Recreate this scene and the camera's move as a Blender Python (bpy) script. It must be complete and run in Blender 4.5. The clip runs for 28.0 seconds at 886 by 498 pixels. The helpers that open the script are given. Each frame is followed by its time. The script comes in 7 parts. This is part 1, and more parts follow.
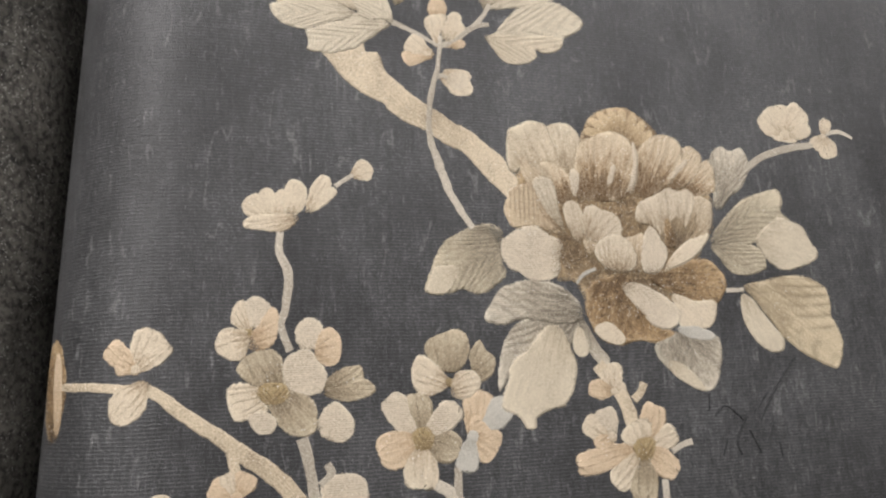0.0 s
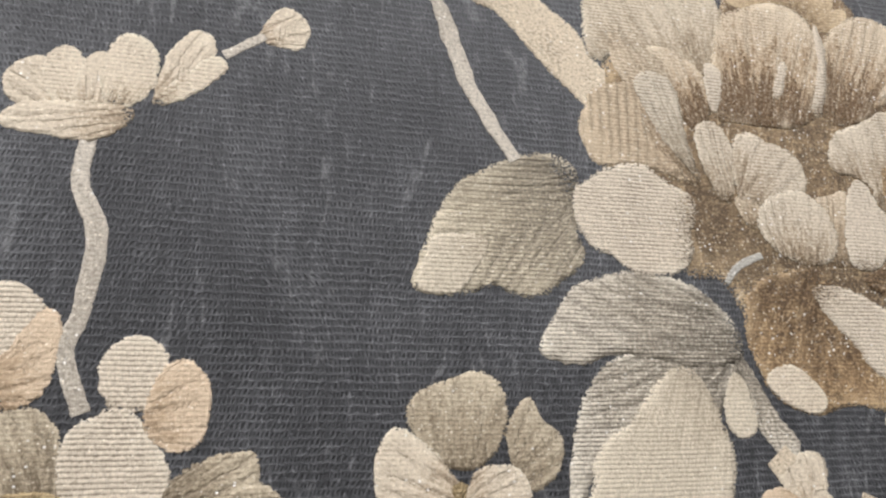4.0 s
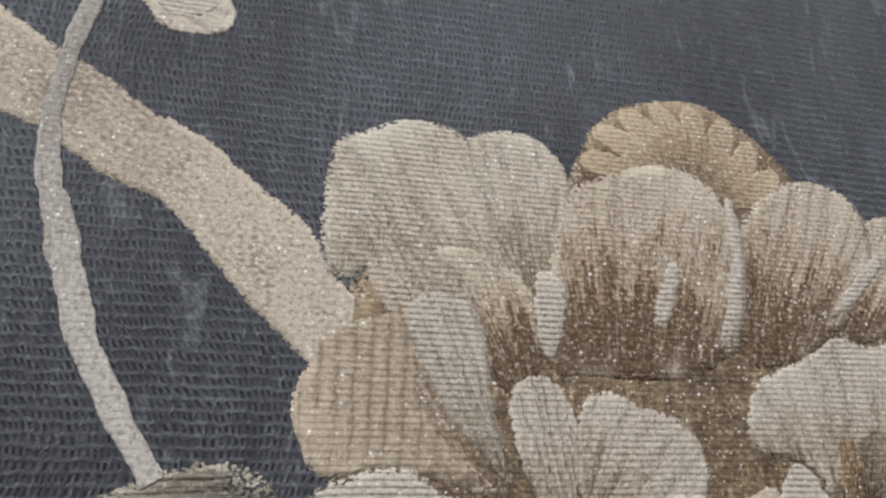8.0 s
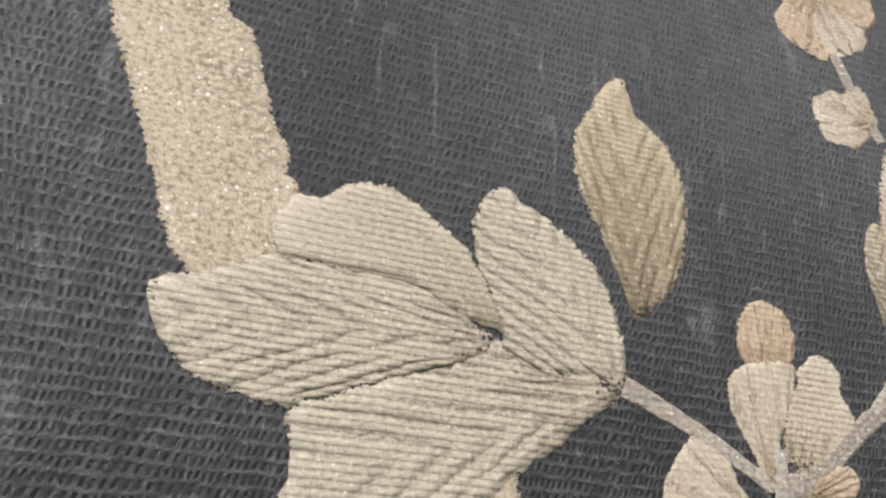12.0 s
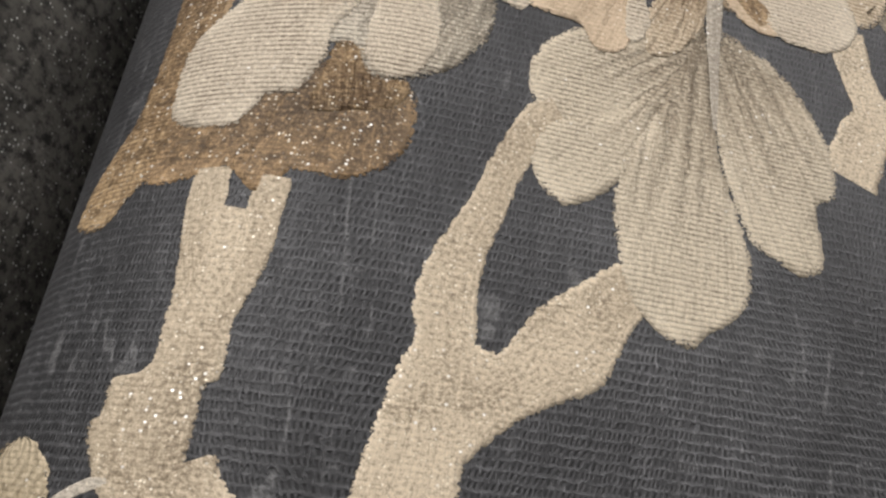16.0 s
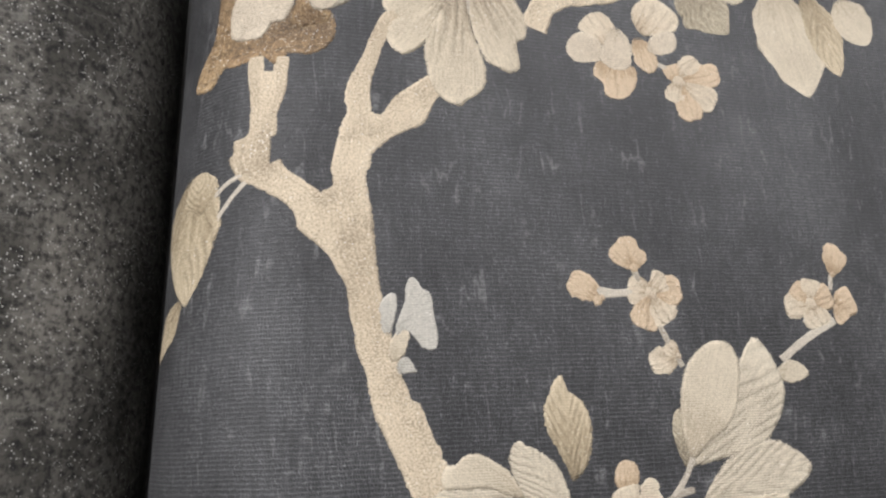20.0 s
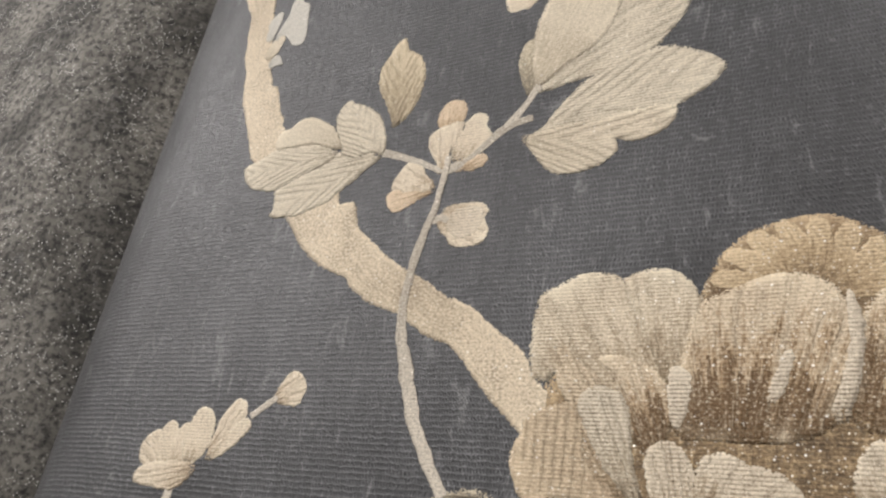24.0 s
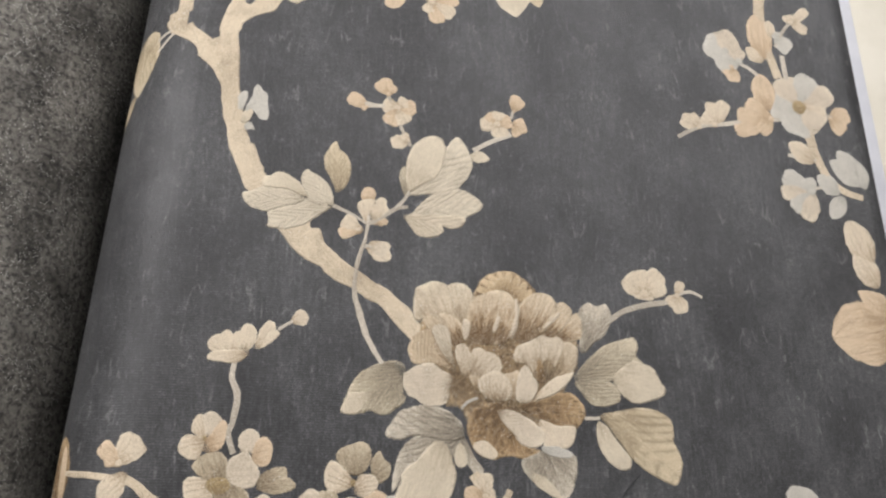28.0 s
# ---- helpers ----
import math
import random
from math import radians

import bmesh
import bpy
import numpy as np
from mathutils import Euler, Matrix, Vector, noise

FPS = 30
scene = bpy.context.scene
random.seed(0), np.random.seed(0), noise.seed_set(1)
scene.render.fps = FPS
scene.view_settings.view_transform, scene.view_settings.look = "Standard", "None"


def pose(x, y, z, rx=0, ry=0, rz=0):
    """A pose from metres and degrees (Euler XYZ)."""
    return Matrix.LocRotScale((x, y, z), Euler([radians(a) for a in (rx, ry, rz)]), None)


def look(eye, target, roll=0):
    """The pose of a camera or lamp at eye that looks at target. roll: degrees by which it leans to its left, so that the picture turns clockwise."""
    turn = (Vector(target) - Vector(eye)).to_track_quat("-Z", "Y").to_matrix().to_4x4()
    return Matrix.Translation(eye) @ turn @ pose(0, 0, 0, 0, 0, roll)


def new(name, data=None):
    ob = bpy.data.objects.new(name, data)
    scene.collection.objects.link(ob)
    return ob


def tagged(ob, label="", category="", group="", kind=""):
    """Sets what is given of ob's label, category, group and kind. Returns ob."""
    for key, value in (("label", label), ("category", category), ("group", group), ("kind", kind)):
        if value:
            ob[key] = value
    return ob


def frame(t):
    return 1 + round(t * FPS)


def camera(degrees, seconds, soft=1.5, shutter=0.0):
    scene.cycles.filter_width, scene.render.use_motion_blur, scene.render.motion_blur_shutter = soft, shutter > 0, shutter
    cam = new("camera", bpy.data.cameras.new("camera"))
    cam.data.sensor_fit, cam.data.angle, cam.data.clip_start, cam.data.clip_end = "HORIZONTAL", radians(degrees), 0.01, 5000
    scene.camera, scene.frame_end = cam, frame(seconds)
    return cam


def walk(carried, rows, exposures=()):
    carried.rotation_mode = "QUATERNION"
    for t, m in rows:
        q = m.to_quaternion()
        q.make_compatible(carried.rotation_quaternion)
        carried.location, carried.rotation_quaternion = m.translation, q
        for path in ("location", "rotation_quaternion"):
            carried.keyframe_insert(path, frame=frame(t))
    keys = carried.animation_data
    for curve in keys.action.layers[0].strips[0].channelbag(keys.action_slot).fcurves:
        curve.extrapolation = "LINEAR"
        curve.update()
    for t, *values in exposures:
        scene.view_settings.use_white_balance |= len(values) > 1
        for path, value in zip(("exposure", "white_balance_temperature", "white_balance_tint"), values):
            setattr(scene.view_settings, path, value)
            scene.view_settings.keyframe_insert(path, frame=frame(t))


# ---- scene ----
from mathutils import geometry

cam = camera(62.2, 28.0, soft=2.4)
PATH = [
    (0.0, -0.0359, -0.1594, 0.3040, 12.67, -14.92, -2.58),
    (0.5, -0.0268, -0.1552, 0.2819, 12.46, -14.90, -2.45),
    (1.0, -0.0186, -0.1544, 0.2487, 12.92, -14.96, -2.51),
    (1.5, -0.0123, -0.1548, 0.2263, 13.56, -14.77, -2.59),
    (2.0, -0.0054, -0.1570, 0.2011, 13.59, -15.01, -2.51),
    (2.5, -0.0070, -0.1579, 0.1774, 14.07, -15.33, -2.30),
    (4.5, 0.0204, -0.1328, 0.1305, 16.54, -14.72, -0.75),
    (5.0, 0.0347, -0.1228, 0.1251, 17.51, -14.78, -0.53),
    (5.5, 0.0494, -0.1194, 0.1233, 19.32, -14.32, -0.51),
    (6.0, 0.0608, -0.1169, 0.1207, 20.63, -14.10, -0.57),
    (6.5, 0.0717, -0.1146, 0.1164, 21.14, -13.84, -0.59),
    (7.0, 0.0789, -0.1072, 0.1070, 20.86, -13.86, -0.48),
    (7.5, 0.0811, -0.0985, 0.1013, 20.82, -13.94, -0.44),
    (8.0, 0.0727, -0.0875, 0.0961, 20.64, -14.46, -0.78),
    (8.5, 0.0607, -0.0736, 0.0927, 20.62, -15.05, -0.80),
    (9.0, 0.0446, -0.0689, 0.0838, 22.51, -16.27, -1.28),
    (9.5, 0.0317, -0.0624, 0.0829, 21.91, -16.57, 0.04),
    (10.0, 0.0196, -0.0535, 0.0832, 21.26, -17.43, 1.24),
    (10.5, 0.0089, -0.0440, 0.0810, 21.13, -17.48, 2.56),
    (11.0, -0.0008, -0.0300, 0.0789, 20.45, -17.89, 3.75),
    (11.5, -0.0110, -0.0172, 0.0773, 20.19, -18.80, 4.61),
    (13.5, -0.0298, 0.0388, 0.0774, 21.89, -18.38, 5.00),
    (14.0, -0.0288, 0.0558, 0.0823, 22.85, -13.50, 6.72),
    (14.5, -0.0368, 0.0735, 0.0859, 23.66, -10.26, 7.16),
    (15.0, -0.0511, 0.0926, 0.0895, 23.90, -10.66, 4.19),
    (15.5, -0.0618, 0.1152, 0.0935, 19.24, -14.81, 5.56),
    (16.0, -0.0626, 0.1292, 0.0967, 19.52, -14.01, 6.25),
    (16.5, -0.0652, 0.1435, 0.0986, 18.83, -14.39, 6.16),
    (17.0, -0.0637, 0.1577, 0.0988, 17.85, -14.67, 4.61),
    (17.5, -0.0559, 0.1649, 0.1090, 17.63, -14.05, 1.34),
    (18.0, -0.0564, 0.1531, 0.1319, 19.26, -12.83, -1.42),
    (18.5, -0.0472, 0.1308, 0.1460, 20.17, -11.76, -1.58),
    (19.0, -0.0427, 0.1063, 0.1612, 19.00, -11.36, -1.77),
    (19.5, -0.0502, 0.0792, 0.1950, 16.28, -12.59, -1.88),
    (20.0, -0.0751, 0.0416, 0.2417, 14.53, -14.09, -2.34),
    (20.5, -0.0625, 0.0140, 0.2812, 14.24, -13.18, -2.10),
    (21.0, -0.0495, -0.0176, 0.3004, 15.59, -12.58, -2.55),
    (21.5, -0.0440, -0.0575, 0.2876, 18.01, -12.51, -2.80),
    (22.0, -0.0504, -0.0915, 0.2329, 23.46, -20.29, 2.49),
    (22.2, -0.0732, -0.1042, 0.2025, 24.78, -25.93, 3.98),
    (22.5, -0.0649, -0.1204, 0.1482, 28.20, -33.80, 7.02),
    (24.5, 0.1733, -0.0979, 0.1615, 27.68, 36.90, 8.05),
    (25.0, 0.1664, -0.1033, 0.1890, 25.10, 27.31, 6.73),
    (25.5, 0.1501, -0.1173, 0.2230, 24.87, 20.15, 6.58),
    (26.0, 0.1244, -0.1252, 0.2501, 23.72, 11.28, 5.95),
    (26.5, 0.0704, -0.1198, 0.3018, 20.30, -3.16, 6.23),
    (27.0, 0.0297, -0.1211, 0.3393, 17.64, -12.76, 6.22),
    (27.5, 0.0221, -0.1366, 0.3830, 18.52, -13.06, 3.61),
    (28.0, -0.0002, -0.1566, 0.4301, 18.52, -13.09, 0.25),
]
walk(cam, [(r[0], pose(*r[1:])) for r in PATH], [
    (0.0, 0.04, 6500, 13), (2.0, 0.03, 6350, 13), (5.0, 0.12, 6180, 13), (6.0, -0.20, 6340, 13), (7.0, -0.36, 6040, 13),
    (8.0, -0.42, 5780, 13), (9.0, -0.20, 5830, 13), (10.0, -0.08, 6330, 13), (11.0, -0.23, 6330, 13), (14.0, -0.05, 6480, 13),
    (15.0, -0.35, 6680, 13), (16.0, -0.40, 6480, 13), (17.0, -0.50, 6180, 13), (18.0, -0.58, 6050, 13), (19.0, -0.42, 6000, 13),
    (20.0, -0.02, 6260, 13), (21.0, 0.10, 6340, 13), (22.0, -0.08, 6660, 13), (25.0, -0.08, 6430, 13), (26.0, 0.09, 6300, 13),
    (27.0, 0.08, 6220, 13), (28.0, 0.04, 6400, 13)])

# ---- light: a plain white room with two ceiling panels ----
world = bpy.data.worlds.new("room_air")
scene.world = world
world.use_nodes = True
world.node_tree.nodes["Background"].inputs[0].default_value = (0.9, 0.93, 1.0, 1)
world.node_tree.nodes["Background"].inputs[1].default_value = 0.25


def panel_lamp(name, eye, target, size, size_y, power, colour):
    d = bpy.data.lights.new(name, "AREA")
    d.shape, d.size, d.size_y, d.energy, d.color = "RECTANGLE", size, size_y, power, colour
    ob = new(name, d)
    ob.matrix_world = look(eye, target)
    return ob


panel_lamp("ceiling_lamp", (-1.35, 0.90, 1.28), (0.0, 0, 0), 1.2, 0.6, 43, (1.0, 0.98, 0.955))
panel_lamp("ceiling_lamp", (0.95, 1.30, 1.62), (0.1, 0.1, 0), 1.5, 0.8, 46, (1.0, 0.985, 0.97))


# ---- materials ----
class Nodes:
    """A short hand for building node trees."""

    def __init__(self, name):
        self.m = bpy.data.materials.new(name)
        self.m.use_nodes = True
        self.t = self.m.node_tree
        self.bsdf = self.t.nodes["Principled BSDF"]

    def put(self, socket, value):
        if isinstance(value, bpy.types.NodeSocket):
            self.t.links.new(value, socket)
        else:
            socket.default_value = value

    def math(self, op, a, b=0.0, c=0.0, clamp=False):
        n = self.t.nodes.new("ShaderNodeMath")
        n.operation, n.use_clamp = op, clamp
        for s, v in zip(n.inputs, (a, b, c)):
            self.put(s, v)
        return n.outputs[0]

    def uv(self, name):
        n = self.t.nodes.new("ShaderNodeUVMap")
        n.uv_map = name
        return n.outputs[0]

    def place(self):
        return self.t.nodes.new("ShaderNodeTexCoord").outputs["Object"]

    def split(self, v):
        n = self.t.nodes.new("ShaderNodeSeparateXYZ")
        self.put(n.inputs[0], v)
        return n.outputs

    def join(self, x, y, z=0.0):
        n = self.t.nodes.new("ShaderNodeCombineXYZ")
        for s, v in zip(n.inputs, (x, y, z)):
            self.put(s, v)
        return n.outputs[0]

    def scaled(self, v, sx, sy, sz=1.0, turn=0.0):
        n = self.t.nodes.new("ShaderNodeMapping")
        self.put(n.inputs["Vector"], v)
        n.inputs["Scale"].default_value = (sx, sy, sz)
        n.inputs["Rotation"].default_value = (0, 0, turn)
        return n.outputs[0]

    def noise(self, v, scale, detail=3.0, rough=0.55):
        n = self.t.nodes.new("ShaderNodeTexNoise")
        self.put(n.inputs["Vector"], v)
        n.inputs["Scale"].default_value = scale
        n.inputs["Detail"].default_value = detail
        n.inputs["Roughness"].default_value = rough
        return n.outputs[0]

    def cells(self, v, scale):
        n = self.t.nodes.new("ShaderNodeTexVoronoi")
        self.put(n.inputs["Vector"], v)
        n.inputs["Scale"].default_value = scale
        return n.outputs["Distance"], self.split(n.outputs["Color"])[0]

    def ramp(self, v, lo, hi):
        n = self.t.nodes.new("ShaderNodeMapRange")
        n.interpolation_type = "SMOOTHSTEP"
        self.put(n.inputs["Value"], v)
        n.inputs["From Min"].default_value, n.inputs["From Max"].default_value = lo, hi
        return n.outputs[0]

    def mix(self, f, a, b):
        n = self.t.nodes.new("ShaderNodeMix")
        n.data_type = "RGBA"
        for s, v in ((n.inputs["Factor"], f), (n.inputs["A"], a), (n.inputs["B"], b)):
            self.put(s, v if isinstance(v, (float, int, bpy.types.NodeSocket)) else (*v, 1))
        return n.outputs["Result"]

    def random(self):
        return self.t.nodes.new("ShaderNodeObjectInfo").outputs["Random"]

    def done(self, colour, rough, height=None, depth=0.0003, strength=1.0, spec=0.5, metal=0.0, cover=None):
        self.put(self.bsdf.inputs["Base Color"], colour if isinstance(colour, bpy.types.NodeSocket) else (*colour, 1))
        self.put(self.bsdf.inputs["Roughness"], rough)
        self.put(self.bsdf.inputs["Specular IOR Level"], spec)
        self.put(self.bsdf.inputs["Metallic"], metal)
        if cover is not None:
            self.put(self.bsdf.inputs["Alpha"], cover)
        if height is not None:
            n = self.t.nodes.new("ShaderNodeBump")
            n.inputs["Strength"].default_value, n.inputs["Distance"].default_value = strength, depth
            self.put(n.inputs["Height"], height)
            self.put(self.bsdf.inputs["Normal"], n.outputs[0])
        return self.m


def woven_paper():
    """Charcoal paper: rows of short leaning black stitches with thin grey threads between, rubbed flecks and long scratches."""
    k = Nodes("charcoal_woven_paper")
    p = k.uv("sheet")
    x, y, _ = k.split(p)
    wob = k.noise(k.scaled(p, 32, 20), 1.0, 3)
    fuzz = k.noise(k.scaled(p, 620, 760), 1.0, 3, 0.7)
    row = k.math("ADD", k.math("MULTIPLY", y, 1 / 0.00146), k.math("MULTIPLY", wob, 0.9))
    row = k.math("ADD", row, k.math("MULTIPLY", k.noise(k.scaled(p, 430, 260), 1.0, 3, 0.65), 0.85))
    number = k.math("FLOOR", row)
    level = k.math("FRACT", row)
    # leaning stitches, shifted at random from row to row
    shift = k.math("MULTIPLY", k.noise(k.join(k.math("MULTIPLY", number, 7.31), k.math("MULTIPLY", x, 60)), 1.0, 1), 9.0)
    lean = k.math("MULTIPLY_ADD", k.ramp(k.noise(k.scaled(p, 9, 9), 1.0, 2), 0.48, 0.60), 1.5, -0.5)
    phase = k.math("ADD", k.math("MULTIPLY_ADD", x, 1 / 0.00084, shift), k.math("MULTIPLY", level, lean))
    hatch = k.math("MULTIPLY_ADD", k.math("SINE", k.math("MULTIPLY", phase, 2 * math.pi)), 0.5, 0.5)
    swell = k.math("SINE", k.math("MULTIPLY", level, math.pi))
    strong = k.ramp(k.noise(k.scaled(p, 85, 120), 1.0, 5, 0.75), 0.32, 0.66)
    black = k.math("MULTIPLY", k.ramp(hatch, 0.25, 0.85), k.ramp(swell, 0.30, 0.85))
    black = k.math("MULTIPLY", black, k.math("MULTIPLY_ADD", k.ramp(fuzz, 0.36, 0.60), 0.75, 0.35))
    thin = k.math("POWER", k.math("SUBTRACT", 1.0, swell), 1.6)
    thin = k.math("MULTIPLY", thin, k.ramp(k.noise(k.join(k.math("MULTIPLY", x, 300), k.math("MULTIPLY", number, 3.7)), 1.0, 3, 0.7), 0.30, 0.66))
    thin = k.math("MULTIPLY", thin, k.math("MULTIPLY_ADD", strong, 0.8, 0.25))
    slub = k.noise(k.scaled(p, 420, 60), 1.0, 4, 0.65)
    patch = k.ramp(k.noise(k.scaled(p, 16, 11), 1.0, 5, 0.65), 0.30, 0.72)
    post = k.ramp(k.noise(k.join(k.math("MULTIPLY", x, 520), k.math("MULTIPLY", y, 18)), 1.0, 2, 0.6), 0.58, 0.70)
    post = k.math("MULTIPLY", post, k.ramp(k.noise(k.scaled(p, 20, 26), 1.0, 3), 0.46, 0.62))
    body = k.math("MULTIPLY_ADD", k.ramp(slub, 0.3, 0.7), 0.14, 0.15)
    body = k.math("ADD", body, k.math("MULTIPLY", k.ramp(fuzz, 0.42, 0.72), 0.26))
    thread = k.math("ADD", body, k.math("MULTIPLY", thin, 0.27))
    glance = k.ramp(k.noise(k.scaled(p, 1500, 480, 1, 0.9), 1.0, 2, 0.6), 0.56, 0.70)
    thread = k.math("ADD", thread, k.math("MULTIPLY", glance, k.math("MULTIPLY_ADD", strong, 0.50, 0.10)))
    thread = k.math("ADD", thread, k.math("MULTIPLY", post, 0.16))
    thread = k.math("MULTIPLY", thread, k.math("SUBTRACT", 1.0, k.math("MULTIPLY", black, 0.88)))
    tone = k.math("MULTIPLY", thread, k.math("MULTIPLY_ADD", patch, 0.85, 0.50), 0.0, True)
    col = k.mix(tone, (0.0045, 0.0046, 0.0052), (0.202, 0.204, 0.209))
    fleck = k.ramp(k.noise(k.scaled(p, 230, 330), 1.0, 5, 0.75), 0.56, 0.74)
    fleck = k.math("MULTIPLY", fleck, k.ramp(k.noise(k.scaled(p, 24, 24), 1.0, 4, 0.65), 0.38, 0.62))
    col = k.mix(k.math("MULTIPLY", fleck, 0.50), col, (0.26, 0.26, 0.26))
    swing = k.math("MULTIPLY_ADD", k.noise(k.scaled(p, 20, 45), 1.0, 3), 0.010, x)
    streak = k.ramp(k.noise(k.join(k.math("MULTIPLY", swing, 330), k.math("MULTIPLY", y, 40)), 1.0, 3, 0.6), 0.61, 0.75)
    streak = k.math("MULTIPLY", streak, k.ramp(fuzz, 0.30, 0.60))
    streak = k.math("MULTIPLY", streak, k.ramp(k.noise(k.scaled(p, 26, 18), 1.0, 2), 0.48, 0.60))
    col = k.mix(k.math("MULTIPLY", streak, 0.62), col, (0.31, 0.31, 0.31))
    line = k.ramp(k.math("ABSOLUTE", k.math("SUBTRACT", k.noise(k.scaled(p, 75, 16, 1, 0.2), 1.0, 3, 0.5), 0.5)), 0.020, 0.003)
    line = k.math("MULTIPLY", line, k.ramp(k.noise(k.scaled(p, 60, 60, 1, 0.9), 1.0, 2), 0.52, 0.62))
    line = k.math("MULTIPLY", line, k.ramp(fuzz, 0.34, 0.56))
    col = k.mix(k.math("MULTIPLY", line, 0.30), col, (0.34, 0.34, 0.335))
    nick = k.ramp(k.noise(k.scaled(p, 330, 75, 1, 0.25), 1.0, 2, 0.5), 0.66, 0.72)
    col = k.mix(k.math("MULTIPLY", k.math("MULTIPLY", nick, k.ramp(fuzz, 0.40, 0.62)), 0.28), col, (0.31, 0.31, 0.31))
    h = k.math("ADD", k.math("MULTIPLY", thread, 1.3), k.math("MULTIPLY", slub, 0.35))
    h = k.math("ADD", h, k.math("MULTIPLY", k.noise(k.scaled(p, 110, 60), 1.0, 4, 0.6), 1.0))
    away = k.math("SQRT", k.math("ADD", k.math("POWER", k.math("SUBTRACT", x, 0.190), 2.0), k.math("POWER", k.math("SUBTRACT", y, -0.173), 2.0)))
    h = k.math("ADD", h, k.math("MULTIPLY", k.math("MULTIPLY", k.ramp(away, 0.070, 0.015), k.noise(k.scaled(p, 190, 90, 1, 0.25), 1.0, 4, 0.6)), 8.0))
    rough = k.math("MULTIPLY_ADD", k.math("MAXIMUM", fleck, streak), -0.08, 0.45)
    return k.done(col, rough, h, 0.00030, 0.85, 0.42)


def stitched(name, light, mid, dark, start=-0.2, end=0.3, ribs=0.0, lean=0.8, grain=0.5, glint=0.35, flutes=0.0, root=3.0, patchy=0.0, fade=9.0, rows=1.0, cut=0.5):
    """Raised thread-work petal or leaf: dark at its base, light at its tip with a fringed border between; ribs: how many sewn ribs; root: how sharply its base ends among the threads beneath."""
    light, mid, dark = ([c * f for c, f in zip(col, (1.03, 1.0, 0.98))] for col in (light, mid, dark))
    light = [min(0.8, 1.12 * c) for c in light]
    k = Nodes(name)
    p = k.place()
    u, v, _ = k.split(k.uv("shape"))
    _, w, _ = k.split(k.uv("folds"))
    x, y, _ = k.split(p)
    ofs = k.math("MULTIPLY", k.random(), 37.0)
    wob = k.noise(k.scaled(p, 70, 45), 1.0, 3)
    row = k.math("ADD", k.math("MULTIPLY", y, 1 / 0.00088), k.math("MULTIPLY", wob, 0.8))
    # each stitch ends a little before or after its neighbours
    jag = k.math("SUBTRACT", k.noise(k.join(k.math("MULTIPLY", x, 900), k.math("MULTIPLY", k.math("FLOOR", row), 7.7)), 1.0, 2, 0.7), 0.5)
    fringe = k.noise(k.join(k.math("MULTIPLY_ADD", w, 8.5, ofs), k.math("MULTIPLY", u, 1.8), ofs), 1.0, 4, 0.75)
    cloud = k.noise(k.scaled(p, 85, 85), 1.0, 3)
    along = k.math("ADD", u, k.math("MULTIPLY_ADD", fringe, 1.3, -0.65))
    along = k.math("ADD", along, k.math("MULTIPLY_ADD", cloud, 0.3, -0.15))
    along = k.math("ADD", along, k.math("MULTIPLY", jag, 0.7))
    tone = k.ramp(along, start, end)
    base = k.mix(tone, dark, mid)
    base = k.mix(k.math("MULTIPLY", k.ramp(along, end - 0.05, end + 0.25), 0.9), base, light)
    # satin streaks along the petal, then thread rows across the page, then single stitches
    satin = k.noise(k.join(k.math("MULTIPLY_ADD", w, 34.0, ofs), k.math("MULTIPLY", u, 5.0), ofs), 1.0, 3, 0.7)
    base = k.mix(k.math("MULTIPLY", k.ramp(satin, 0.55, 0.30), 0.30), base, [0.6 * c for c in dark])
    strand = k.noise(k.join(k.math("MULTIPLY_ADD", w, 17.0, ofs), k.math("MULTIPLY_ADD", u, 4.0, 7.0), ofs), 1.0, 4, 0.75)
    base = k.mix(k.math("MULTIPLY", k.ramp(k.math("MULTIPLY_ADD", jag, 0.35, strand), 0.53, 0.66), 0.6), base, light)
    base = k.mix(k.math("MULTIPLY", k.ramp(k.math("MULTIPLY_ADD", jag, 0.35, strand), 0.46, 0.32), 0.5), base, [0.5 * a + 0.5 * b for a, b in zip(mid, dark)])
    wave = k.math("POWER", k.math("MULTIPLY_ADD", k.math("SINE", k.math("MULTIPLY", row, 2 * math.pi)), 0.5, 0.5), 0.34)
    stitch = k.noise(k.join(k.math("MULTIPLY", x, 1500), k.math("MULTIPLY", k.math("FLOOR", row), 5.3)), 1.0, 2, 0.65)
    stitch = k.ramp(stitch, 0.28, 0.72)
    area = k.ramp(k.noise(k.scaled(p, 60, 60), 1.0, 3), 0.32, 0.66)
    gap = k.math("MULTIPLY", k.math("SUBTRACT", 1.0, wave), k.math("SUBTRACT", 1.0, k.math("MULTIPLY", stitch, 0.75)))
    gap = k.math("MULTIPLY", gap, k.math("MULTIPLY_ADD", area, 1.3 * grain * rows, 0.7 * grain * rows))
    height = k.math("ADD", k.math("MULTIPLY", wave, 0.7 * grain * rows), k.math("MULTIPLY", stitch, 0.5))
    if ribs:
        crest = k.math("ADD", k.math("MULTIPLY", u, ribs * 2 * math.pi), k.math("MULTIPLY", k.math("POWER", k.math("ABSOLUTE", w), 1.3), -lean * ribs * 2 * math.pi))
        crest = k.math("ADD", crest, k.math("MULTIPLY", k.noise(k.join(k.math("MULTIPLY", u, 3.0), k.math("MULTIPLY", w, 2.5), ofs), 1.0, 2), 4.5))
        crest = k.math("ADD", crest, k.math("MULTIPLY", jag, 3.2))
